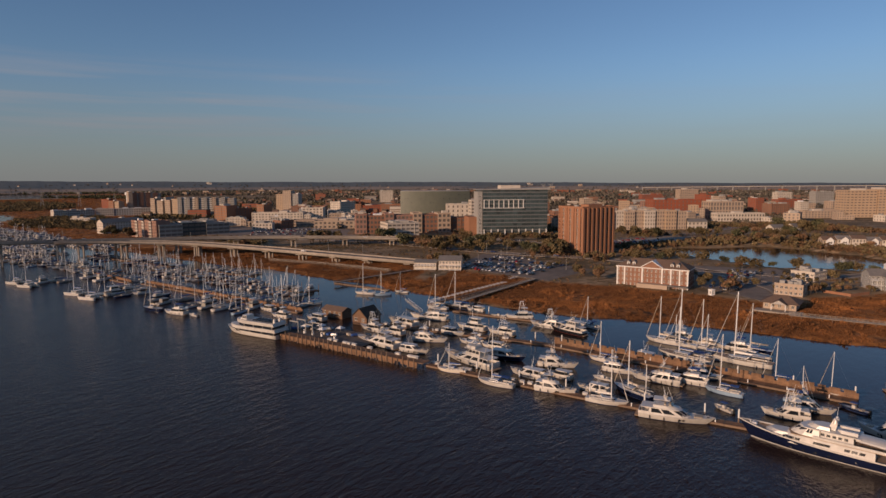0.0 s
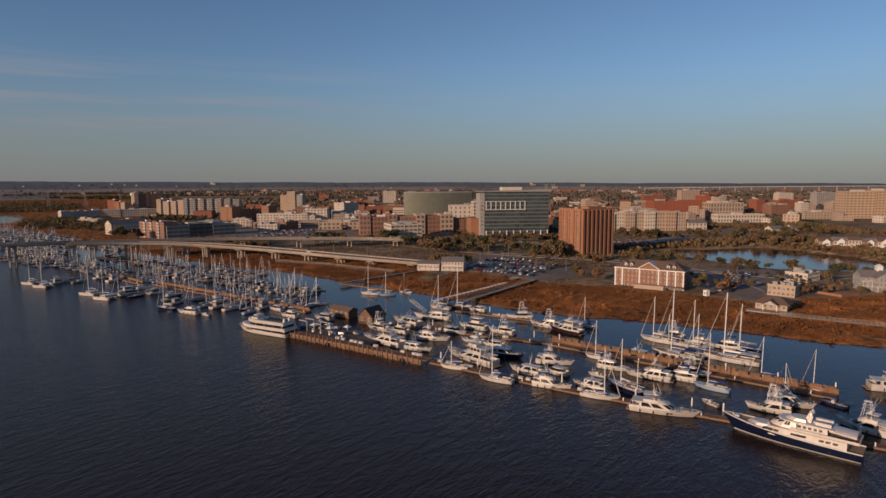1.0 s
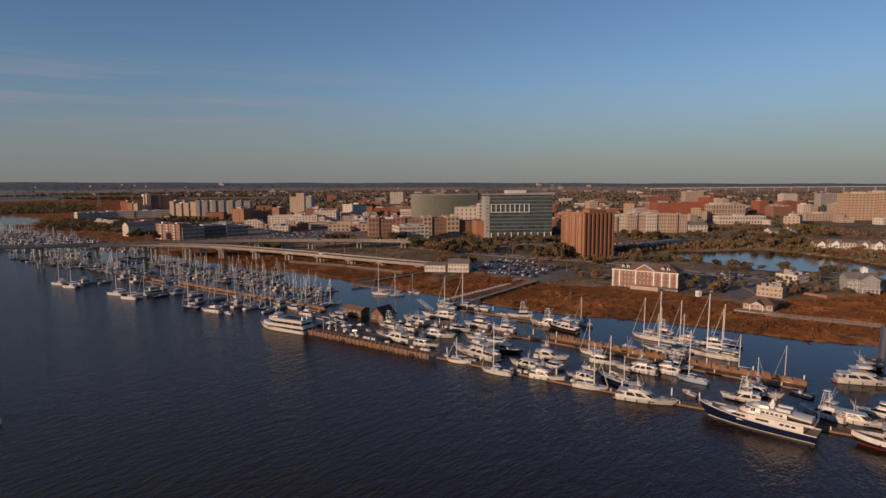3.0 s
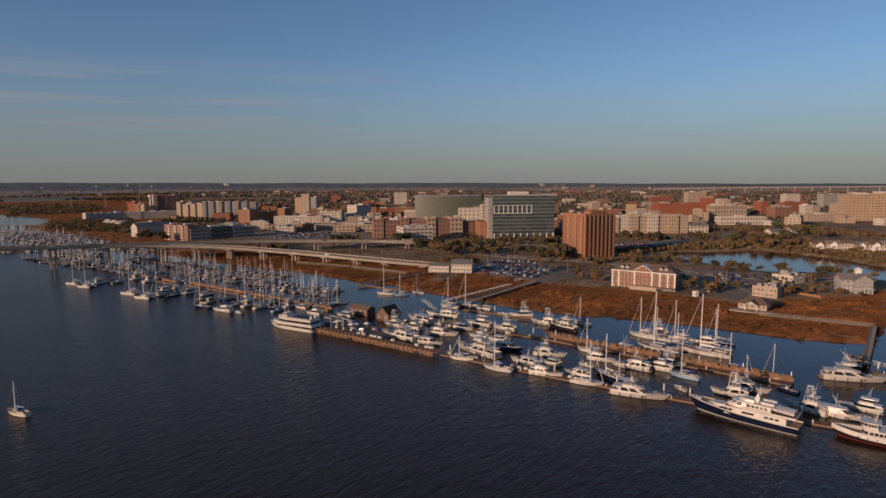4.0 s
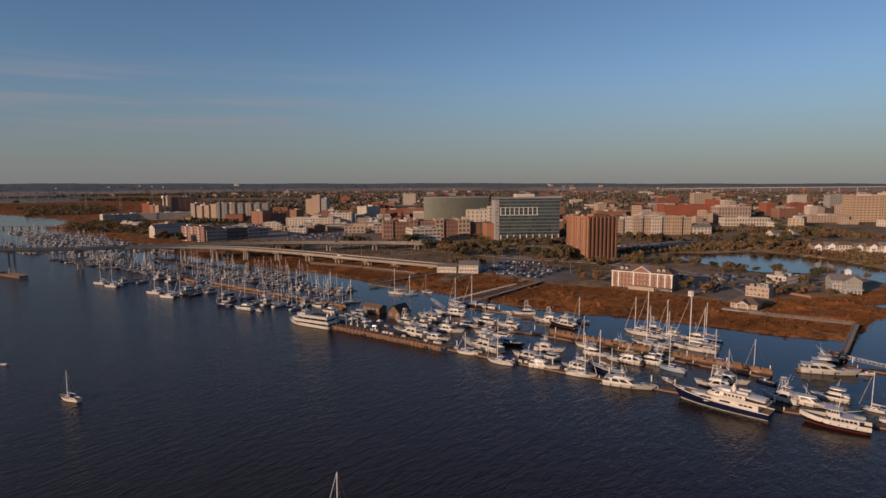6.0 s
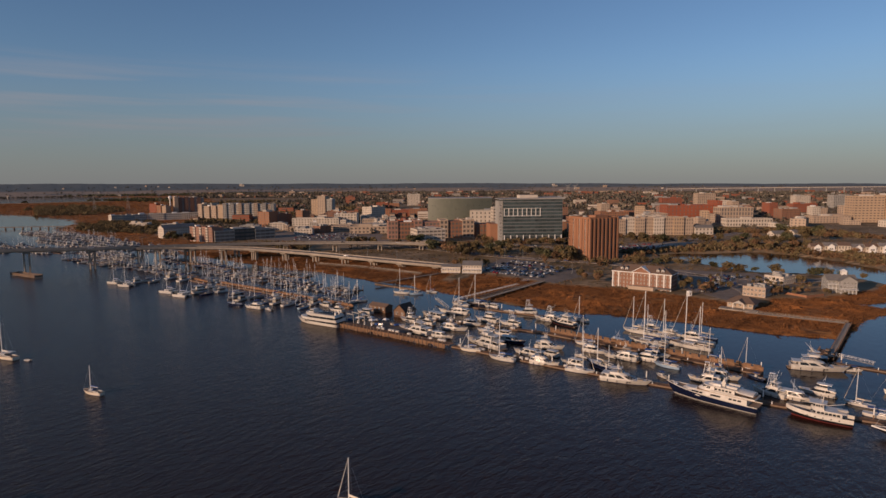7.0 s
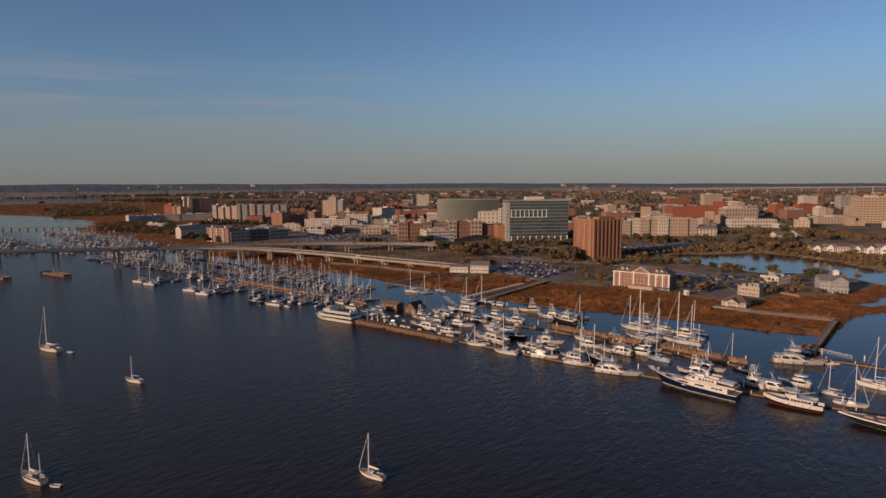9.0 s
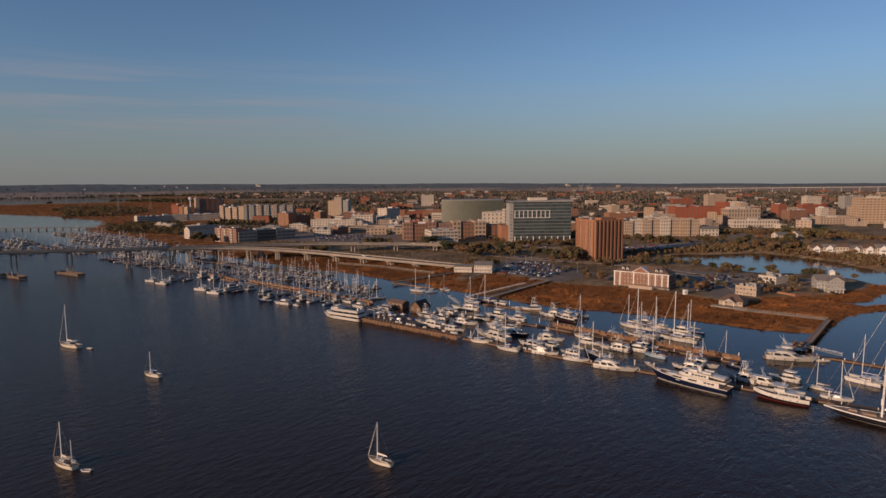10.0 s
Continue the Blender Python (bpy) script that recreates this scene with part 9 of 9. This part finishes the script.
for x, y, h in ((-1010, 1660, 44), (-930, 1690, 44), (-862, 1740, 46), (-790, 1800, 46)):
    pylon(x, y, h)
water_tower(-914, 1915)
long_block("far_block", "lone white slab block on the far horizon", -1543, 4334, 8, 20, [(20, 64, 0, STUCCO_WHITE, 0.4, 6), (14, 60, 1, STUCCO_WHITE, 0.4, 6)], group="far blocks")
far_viaduct()
port_crane(770, 3950)
port_crane(815, 3940)
for x, y, b, h, mt in ((622, 1500, 46, 42, STUCCO_BEIGE), (-140, 1900, 40, 36, STUCCO_WHITE), (620, 1750, 60, 24, BRICK_RED), (925, 1600, 40, 32, STUCCO_WHITE), (1000, 1560, 50, 34, STUCCO_GREY), (520, 1330, 46, 20, BRICK_ORANGE), (760, 1320, 56, 22, BRICK_RED), (830, 1250, 50, 20, STUCCO_BEIGE)):
    block("far_block", "tall far block above the town roofs", x, y, 5, b, 24, h, mt, int(h / 4), int(b / 5), 4, fill_w=0.5, gear=2, group="far blocks")

# ---- trees, scrub and far town ----
def clump_mesh(name, n, rx, rz, seed, leaf=0.55):
    """A crown of many small leaf clumps scattered in an uneven volume with gaps."""
    r, verts, faces = random.Random(seed), [], []
    lobes = [(Vector((r.uniform(-.55, .55) * rx, r.uniform(-.55, .55) * rx, r.uniform(-.35, .55) * rz)), r.uniform(0.42, 0.7)) for _ in range(7)]
    for _ in range(n):
        c, s = r.choice(lobes)
        d = Vector((r.gauss(0, 1), r.gauss(0, 1), r.gauss(0, 1))).normalized() * r.uniform(0.55, 1.05)
        p = c + Vector((d.x * rx * s, d.y * rx * s, d.z * rz * s))
        q = Euler((r.uniform(0, 6.3), r.uniform(0, 6.3), r.uniform(0, 6.3))).to_matrix()
        k, a = len(verts), leaf * r.uniform(0.6, 1.3)
        for v in ((-a, -a * .6, 0), (a, -a * .5, .12 * a), (a * .7, a * .7, 0), (-a * .6, a * .8, -.15 * a)):
            verts.append(tuple(p + q @ Vector(v)))
        faces.append((k, k + 1, k + 2, k + 3))
        verts.append(tuple(p + q @ Vector((0, 0, a * .7))))
        faces += [(k, k + 1, k + 4), (k + 2, k + 3, k + 4)]
    me = bpy.data.meshes.new(name)
    me.from_pydata(verts, [], faces)
    return me


def make_tree(h, mat, seed, label, spread=0.44, n=300):
    r = random.Random(seed)
    ob = thing("tree", label, "tree", Matrix.Identity(4), "trees of the town")
    bm = bmesh.new()
    rod(bm, (0, 0, -0.5), (0.1, 0, h * 0.45), 0.026 * h, 0.016 * h, 7)
    for i in range(5):
        a = i * 1.256 + r.uniform(-.4, .4)
        rod(bm, (0.05, 0, h * r.uniform(0.28, 0.42)), (math.cos(a) * h * spread * .65, math.sin(a) * h * spread * .65, h * r.uniform(0.55, 0.75)), 0.011 * h, 0.004 * h, 5)
    part("trunk", bm, BARK, ob)
    part_of("crown", clump_mesh("crown", n, h * spread, h * (0.36 if spread < 0.7 else 0.46), seed, h * 0.072), mat, ob, m=pose(0, 0, h * (0.66 if spread < 0.7 else 0.56)))
    return ob


def make_palm(h, seed):
    r = random.Random(seed)
    ob = thing("palm_tree", "palmetto palm with drooping fronds", "palm", Matrix.Identity(4), "palms by the shore")
    bm = bmesh.new()
    rod(bm, (0, 0, -0.4), (0.2, 0.1, h), 0.2, 0.16, 7)
    part("trunk", bm, BARK, ob)
    verts, faces = [], []
    for i in range(44):
        a, e = r.uniform(0, 6.28), r.uniform(-0.7, 1.2)
        d = Vector((math.cos(a), math.sin(a), 0))
        s = Vector((-d.y, d.x, 0)) * 0.46
        pts = [Vector((0.2, 0.1, h)) + d * (1.9 * t) * math.cos(e * (1 - 0.3 * t)) + Vector((0, 0, 1.7 * t * math.sin(e) - 0.9 * t * t)) for t in (0.1, 0.5, 1.0)]
        k = len(verts)
        for p, w in zip(pts, (0.5, 1.0, 0.3)):
            verts += [tuple(p - s * w), tuple(p + s * w)]
        faces += [(k, k + 1, k + 3, k + 2), (k + 2, k + 3, k + 5, k + 4)]
    me = bpy.data.meshes.new("fronds")
    me.from_pydata(verts, [], faces)
    part_of("fronds", me, LEAF_OLIVE, ob)
    return ob


TREES = [make_tree(11, LEAF_OLIVE, 1, "olive-green tree beside the town streets"), make_tree(10, LEAF_RUST, 2, "rust-brown autumn tree beside the town streets"),
         make_tree(11, LEAF_GREEN, 3, "dark green live oak beside the town streets", 0.55), make_tree(8, LEAF_OLIVE, 4, "small olive-green tree by the lots", 0.5)]
OAK = [make_tree(9, LEAF_OLIVE, 11, "broad olive-green live oak by the lagoon", 0.8, 420), make_tree(8, LEAF_GREEN, 12, "broad dark green live oak by the lagoon", 0.85, 420)]
PALM = make_palm(7, 5)
for t_, (tx, ty) in zip(TREES, ((108, 540), (100, 548), (94, 556), (176, 520))):
    t_.matrix_basis = pose(tx, ty, 1.6)
OAK[0].matrix_basis, OAK[1].matrix_basis = pose(198, 526, 1.5), pose(292, 452, 1.5)
PALM.matrix_basis = pose(172, 392, 1.6)
rt = random.Random(21)


def grove(x0, y0, x1, y1, count, wide=6.0, lo=0.75, hi=1.25, kinds=(0, 0, 1, 2, 3)):
    """Trees strewn along a line."""
    for _ in range(count):
        t = rt.random()
        x, y = x0 + (x1 - x0) * t + rt.gauss(0, wide), y0 + (y1 - y0) * t + rt.gauss(0, wide)
        copy_thing(TREES[rt.choice(kinds)], pose(x, y, 1.5, 0, 0, rt.uniform(0, 360)) @ Matrix.Scale(rt.uniform(lo, hi), 4))


grove(-30, 640, 60, 610, 24, 9)
grove(-70, 668, 40, 640, 26, 6, 0.7, 1.1, (0, 1, 1))
grove(60, 655, 125, 700, 16, 8, 0.6, 1.0, (0, 1, 1))
grove(-5, 505, 30, 520, 8, 6, 0.5, 0.8, (0, 1))
grove(0, 600, 50, 580, 14, 6, kinds=(0, 1, 3))
grove(80, 600, 120, 560, 12, 6)
grove(96, 452, 112, 425, 8, 4, 0.45, 0.75, (1, 1, 0))
grove(60, 500, 90, 490, 5, 12, 0.4, 0.6, (3, 1))
grove(180, 400, 235, 400, 8, 8, 0.4, 0.6, (0, 3))
for i, (x, y, k) in enumerate(((172, 528, 0.8), (189, 523, 0.85), (207, 523, 0.7), (219, 515, 0.9), (228, 501, 0.75), (235, 486, 0.85), (243, 482, 0.7), (255, 478, 0.55), (266, 467, 0.9), (289, 455, 0.85), (297, 452, 0.8), (306, 448, 0.7), (318, 440, 0.5))):
    copy_thing(OAK[(0, 1, 0, 0, 1, 0, 0, 1, 0, 1, 0, 1, 0)[i]], pose(x, y, 1.5, 0, 0, i * 47) @ Matrix.Scale(k * 1.0, 4))
grove(232, 740, 350, 690, 22, 7, 0.7, 1.1)
grove(330, 660, 420, 610, 24, 12, 0.7, 1.1, (0, 1, 1, 3))
grove(380, 700, 520, 800, 26, 24, 0.8, 1.3)
grove(-400, 790, -330, 745, 10, 6)
grove(-130, 660, -40, 690, 16, 8)
grove(160, 402, 178, 376, 6, 2.5, 0.5, 0.8, (0, 1))
grove(250, 440, 262, 398, 7, 4, 0.4, 0.7, (0, 1, 3))
grove(262, 372, 236, 384, 6, 3, 0.35, 0.55, (0, 1, 3))
grove(205, 366, 236, 386, 8, 3, 0.35, 0.6, (0, 1, 3))
grove(215, 470, 246, 466, 5, 3, 0.4, 0.6, (1, 3))
for _ in range(30):
    copy_thing(PALM, pose(rt.uniform(160, 245), rt.uniform(375, 425), 1.6, 0, 0, rt.uniform(0, 360)) @ Matrix.Scale(rt.uniform(0.7, 1.0), 4))


def scatter_stuff(name, label, category, mat, count, area, size, seed, base, lobes=3):
    """Many leafy clumps joined into one mesh. area gives a random place."""
    r = random.Random(seed)
    src = [np.array([v.co[:] for v in m.vertices]) for m in base]
    srcf = [[tuple(p.vertices) for p in m.polygons] for m in base]
    verts, faces, k = [], [], 0
    for _ in range(count):
        x, y, z = area(r)
        i, s, a = r.randrange(len(src)), r.uniform(*size), r.uniform(0, 6.28)
        c, sn = math.cos(a) * s, math.sin(a) * s
        v = src[i]
        verts.append(np.stack([v[:, 0] * c - v[:, 1] * sn + x, v[:, 0] * sn + v[:, 1] * c + y, v[:, 2] * s + z], 1))
        faces += [tuple(q + k for q in f) for f in srcf[i]]
        k += len(v)
    me = bpy.data.meshes.new(name)
    me.from_pydata(np.concatenate(verts).tolist(), [], faces)
    return tagged(part_of(name, me, mat), label, category, kind="stuff")


LOW = [clump_mesh("clump", 18, 4.2, 2.8, 30 + i, 1.8) for i in range(4)]
TUFT = []
for i in range(3):
    r = random.Random(60 + i)
    verts, faces = [], []
    for _ in range(24):
        x, y, h, a = r.gauss(0, 1.5), r.gauss(0, 1.5), r.uniform(0.4, 1.0), r.uniform(0, 6.28)
        dx, dy = math.cos(a) * 0.17, math.sin(a) * 0.17
        k = len(verts)
        verts += [(x - dx, y - dy, 0), (x + dx, y + dy, 0), (x + r.gauss(0, .35), y + r.gauss(0, .35), h)]
        faces.append((k, k + 1, k + 2))
    me = bpy.data.meshes.new("tuft")
    me.from_pydata(verts, [], faces)
    TUFT.append(me)


MARSHBUSH = [clump_mesh("clump", 38, 4.4, 2.6, 70 + i, 0.85) for i in range(3)]


def spots_where(xr, yr, count, seed, want):
    """Random places in a box of the plan where want(land height, marsh share, x, y) holds."""
    r = np.random.RandomState(seed)
    x, y = r.uniform(*xr, count * 6), r.uniform(*yr, count * 6)
    z, m = land_height(x, y)
    ok = want(z, m, x, y)
    return list(zip(x[ok][:count], y[ok][:count], z[ok][:count]))


def taker(places):
    it = iter(places)
    return lambda r: next(it)


marsh_spots = spots_where((-330, 420), (240, 640), 21000, 1, lambda z, m, x, y: (z > 0.2) & (m > 0.5) & (ripple(x * 0.55, y * 0.55) > -0.52))
scatter_stuff("marsh_grass", "tufts of dry orange-brown marsh grass", "marsh grass", MARSHGRASS, len(marsh_spots), taker(marsh_spots), (0.4, 0.9), 2, TUFT)
marsh_clumps = spots_where((-330, 420), (240, 640), 2000, 61, lambda z, m, x, y: (z > 0.3) & (m > 0.55) & (ripple(x * 0.8, y * 0.8) > -0.1))
scatter_stuff("marsh_bushes", "low rust-orange bushes in the marsh", "bushes", MARSHGRASS, len(marsh_clumps), taker(marsh_clumps), (0.16, 0.52), 62, MARSHBUSH)
far_marsh = spots_where((-2000, -330), (640, 3000), 11000, 41, lambda z, m, x, y: (z > 0.3) & (m > 0.6))
scatter_stuff("far_marsh_grass", "wide far flats of dry marsh grass", "marsh grass", MARSHGRASS, len(far_marsh), taker(far_marsh), (1.0, 2.2), 42, TUFT)
belt = [(-1281, 1749), (-1100, 1560), (-1006, 1406), (-933, 1400), (-880, 1419), (-900, 1614), (-1060, 1888), (-1300, 2050), (-1400, 2000)]
edge = [(-669, 1018), (-577, 925), (-531, 915), (-480, 985), (-520, 1092), (-600, 1050)]
MID = [clump_mesh("clump", 34, 4.4, 3.6, 40 + i, 1.05) for i in range(4)]
far_spots = spots_where((-1900, 2100), (860, 4200), 9000, 3, lambda z, m, x, y: (z > 1.0) & (m < 0.3) & ((x > -620) | (y > 2900)) & (ripple(x * 0.02, y * 0.02) + 0.5 * ripple(x * 0.07, y * 0.07) > -0.6))
grove_west = [(-730, 1147), (-601, 1187), (-541, 1087), (-470, 930), (-445, 872), (-521, 905), (-587, 915), (-650, 1010)]
grove_poly = spots_where((-740, -440), (870, 1190), 420, 46, lambda z, m, x, y: (z > 0.3) & (inside_distance(x, y, grove_west) > 0) & (ripple(x * 0.12, y * 0.12) > -0.35))
behind = spots_where((-1500, -200), (1080, 2400), 1500, 47, lambda z, m, x, y: (z > 0.9) & (m < 0.4) & (ripple(x * 0.03, y * 0.03) + 0.5 * ripple(x * 0.1, y * 0.1) > 0.0))
strip = spots_where((-2900, -1100), (2380, 4200), 1300, 48, lambda z, m, x, y: (z > 0.6) & (ripple(x * 0.008, y * 0.02) > -0.1))
left_spots = spots_where((-1700, -250), (820, 2200), 1000, 44, lambda z, m, x, y: (z > 0.3) & (np.maximum(inside_distance(x, y, belt), inside_distance(x, y, edge)) > 0))
near_far, far_far = [p for p in far_spots if p[1] < 1600], [p for p in far_spots if p[1] >= 1600]
scatter_stuff("near_town_woods", "brown and olive trees between the town blocks", "woodland", FARWOOD, len(near_far), taker([(x, y, z + 2.2) for x, y, z in near_far]), (0.8, 1.6), 66, MID)
scatter_stuff("far_woods", "brown and olive woodland between the far houses", "woodland", FARWOOD, len(far_far), taker([(x, y, z + 2.0) for x, y, z in far_far]), (1.3, 2.8), 4, LOW)

scatter_stuff("shore_woods", "dark olive woods along the far marsh edge", "woodland", LEAF_OLIVE, len(left_spots), taker([(x, y, z + 1.5) for x, y, z in left_spots]), (0.9, 1.9), 45, MID)


scatter_stuff("marsh_edge_woods", "dark olive trees between the marsh and the office wings", "woodland", LEAF_OLIVE, len(grove_poly), taker([(x, y, z + 1.6) for x, y, z in grove_poly]), (0.7, 1.35), 63, MARSHBUSH)
scatter_stuff("town_woods", "brown and olive trees between the apartment blocks", "woodland", LEAF_OLIVE, len(behind), taker([(x, y, z + 2.0) for x, y, z in behind]), (0.8, 1.6), 64, LOW)
scatter_stuff("river_woods", "dark woods along the far bends of the river", "woodland", LEAF_GREEN, len(strip), taker([(x, y, z + 2.0) for x, y, z in strip]), (1.2, 2.6), 65, LOW)


def near_block(x, y):
    """Whether a place lies on a road, a lot or a building of the near town."""
    hit = np.zeros(x.shape, bool)
    for poly in CLEAR:
        hit |= inside_distance(x, y, poly) > 0
    return hit


CLEAR = [[(-20, 440), (60, 400), (115, 400), (150, 470), (118, 545), (40, 600), (-20, 480)],
         [(150, 470), (120, 500), (170, 545), (215, 612), (260, 600), (270, 490), (345, 470), (345, 375), (240, 372)], [(-310, 730), (-50, 715), (-50, 860), (-190, 910), (-310, 910)],
         [(10, 490), (80, 415), (128, 470), (80, 560), (40, 590)], [(106, 432), (100, 404), (160, 366), (190, 352), (240, 372), (280, 372), (280, 430), (215, 450), (150, 470)], [(120, 560), (150, 540), (190, 590), (150, 620)], [(55, 735), (150, 745), (150, 800), (55, 800)],
         [(160, 415), (178, 350), (230, 400), (215, 445)], [(245, 375), (275, 375), (275, 402), (245, 402)], [(-15, 470), (35, 470), (35, 495), (-15, 495)], [(-60, 690), (10, 720), (40, 770), (30, 830), (-90, 820)],
         [(180, 615), (300, 670), (320, 735), (190, 680)], [(225, 805), (345, 805), (345, 850), (225, 850)], [(-345, 720), (-210, 730), (-210, 790), (-345, 780)], [(-400, 780), (-330, 800), (-330, 830), (-400, 820)]]
thick = spots_where((-420, 560), (425, 900), 2600, 5, lambda z, m, x, y: (z > 0.6) & (m < 0.5) & ~near_block(x, y) & (ripple(x * 0.06, y * 0.06) > 0.0))
scatter_stuff("woods", "olive and rust woods round the lagoon and roads", "woodland", LEAF_OLIVE, len(thick) // 2, taker([(x, y, z + 1.6) for x, y, z in thick[::2]]), (0.55, 1.15), 6, MID)
scatter_stuff("brown_woods", "bare brown winter woods round the lagoon and roads", "woodland", LEAF_RUST, len(thick) // 2, taker([(x, y, z + 1.4) for x, y, z in thick[1::2]]), (0.5, 1.05), 7, MID)
banks = spots_where((180, 470), (430, 720), 320, 15, lambda z, m, x, y: (z > 0.3) & (inside_distance(x, y, LAGOON) > -16) & (inside_distance(x, y, LAGOON) < -5) & (x + y > 845))
scatter_stuff("bank_scrub", "rusty scrub along the banks of the lagoon", "scrub", LEAF_RUST, len(banks), taker(banks), (0.25, 0.6), 8, MID)


scrub = spots_where((-420, 560), (400, 900), 4000, 16, lambda z, m, x, y: (z > 0.9) & (m < 0.6) & (ripple(x * 0.2, y * 0.2) > -0.2))
ways = [[(22, 488), (78, 424), (118, 470), (74, 548), (50, 570)], [(164, 398), (176, 356), (215, 384), (252, 400), (250, 464), (190, 490)], [(-300, 790), (-215, 758), (-62, 735), (-56, 762), (-95, 770), (-100, 855), (-190, 900), (-280, 905)]]
scrub = [p for p in scrub if max(inside_distance(np.array([p[0]]), np.array([p[1]]), w)[0] for w in ways) < 0]
scatter_stuff("dry_scrub", "low dry scrub and weeds on the open lots", "scrub", LEAF_RUST, len(scrub) // 2, taker(scrub[::2]), (0.12, 0.34), 17, LOW)
scatter_stuff("green_scrub", "low olive scrub and weeds on the open lots", "scrub", LEAF_OLIVE, len(scrub) // 2, taker(scrub[1::2]), (0.12, 0.34), 18, LOW)


def slope_spots(count, seed):
    """Places on the rising far country, within the arc that lies ahead."""
    r, out = random.Random(seed), []
    for _ in range(count):
        az, d = r.uniform(-0.72, 0.72), r.uniform(4000, 4600)
        top = 60 - 26 * math.sin(az)
        out.append((d * math.sin(az), d * math.cos(az), max(1.5, (d - 4300) / 400 * top)))
    return out


ridge = slope_spots(2400, 51)
scatter_stuff("ridge_woods", "woods on the low far country, greyed for haze", "woodland", FARWOOD, len(ridge), taker(ridge), (0.7, 1.5), 52, LOW)


def far_houses():
    """The small roofs of the far town, too many to count."""
    r = random.Random(8)
    cols = (STUCCO_WHITE, BRICK_RED, STUCCO_BEIGE, BRICK_BROWN, STUCCO_GREY)
    bms = [bmesh.new() for _ in cols]
    roof = bmesh.new()
    places = spots_where((-1300, 2200), (1120, 3900), 1050, 9, lambda z, m, x, y: (z > 1.0) & (m < 0.3) & ((x > -560) | (y > 2900)))
    places += slope_spots(50, 53)
    for x, y, z in places:
        i = r.choice((0, 1, 1, 2, 2, 3, 3, 4) if z < 2.5 else (0, 2, 4))
        big = r.random() < 0.16
        w, d, h = (r.uniform(16, 42), r.uniform(12, 24), r.uniform(8, 17)) if big else (r.uniform(7, 14), r.uniform(7, 11), r.uniform(4.5, 7.5))
        h += z
        box(bms[i], x, y, 0, x + w, y + d, h)
        if big:
            box(roof, x + 0.4, y + 0.4, h, x + w - 0.4, y + d - 0.4, h + 0.7)
            for k in range(int((h - z) // 4)):
                box(roof, x + 1, y - 0.15, z + 1 + k * 4, x + w - 1, y - 0.01, z + 2.6 + k * 4)
        else:
            loft(roof, [[(x - .4, y - .4, h), (x - .4, y + d + .4, h), (x - .4, y + d / 2, h + d * .35)], [(x + w + .4, y - .4, h), (x + w + .4, y + d + .4, h), (x + w + .4, y + d / 2, h + d * .35)]])
    ob = thing("far_town", "small brick and stucco houses of the far town", "houses", Matrix.Identity(4), kind="stuff")
    for bm, m in zip(bms, cols):
        part("houses", bm, m, ob)
    part("roofs", roof, ROOF_BROWN, ob)


far_houses()
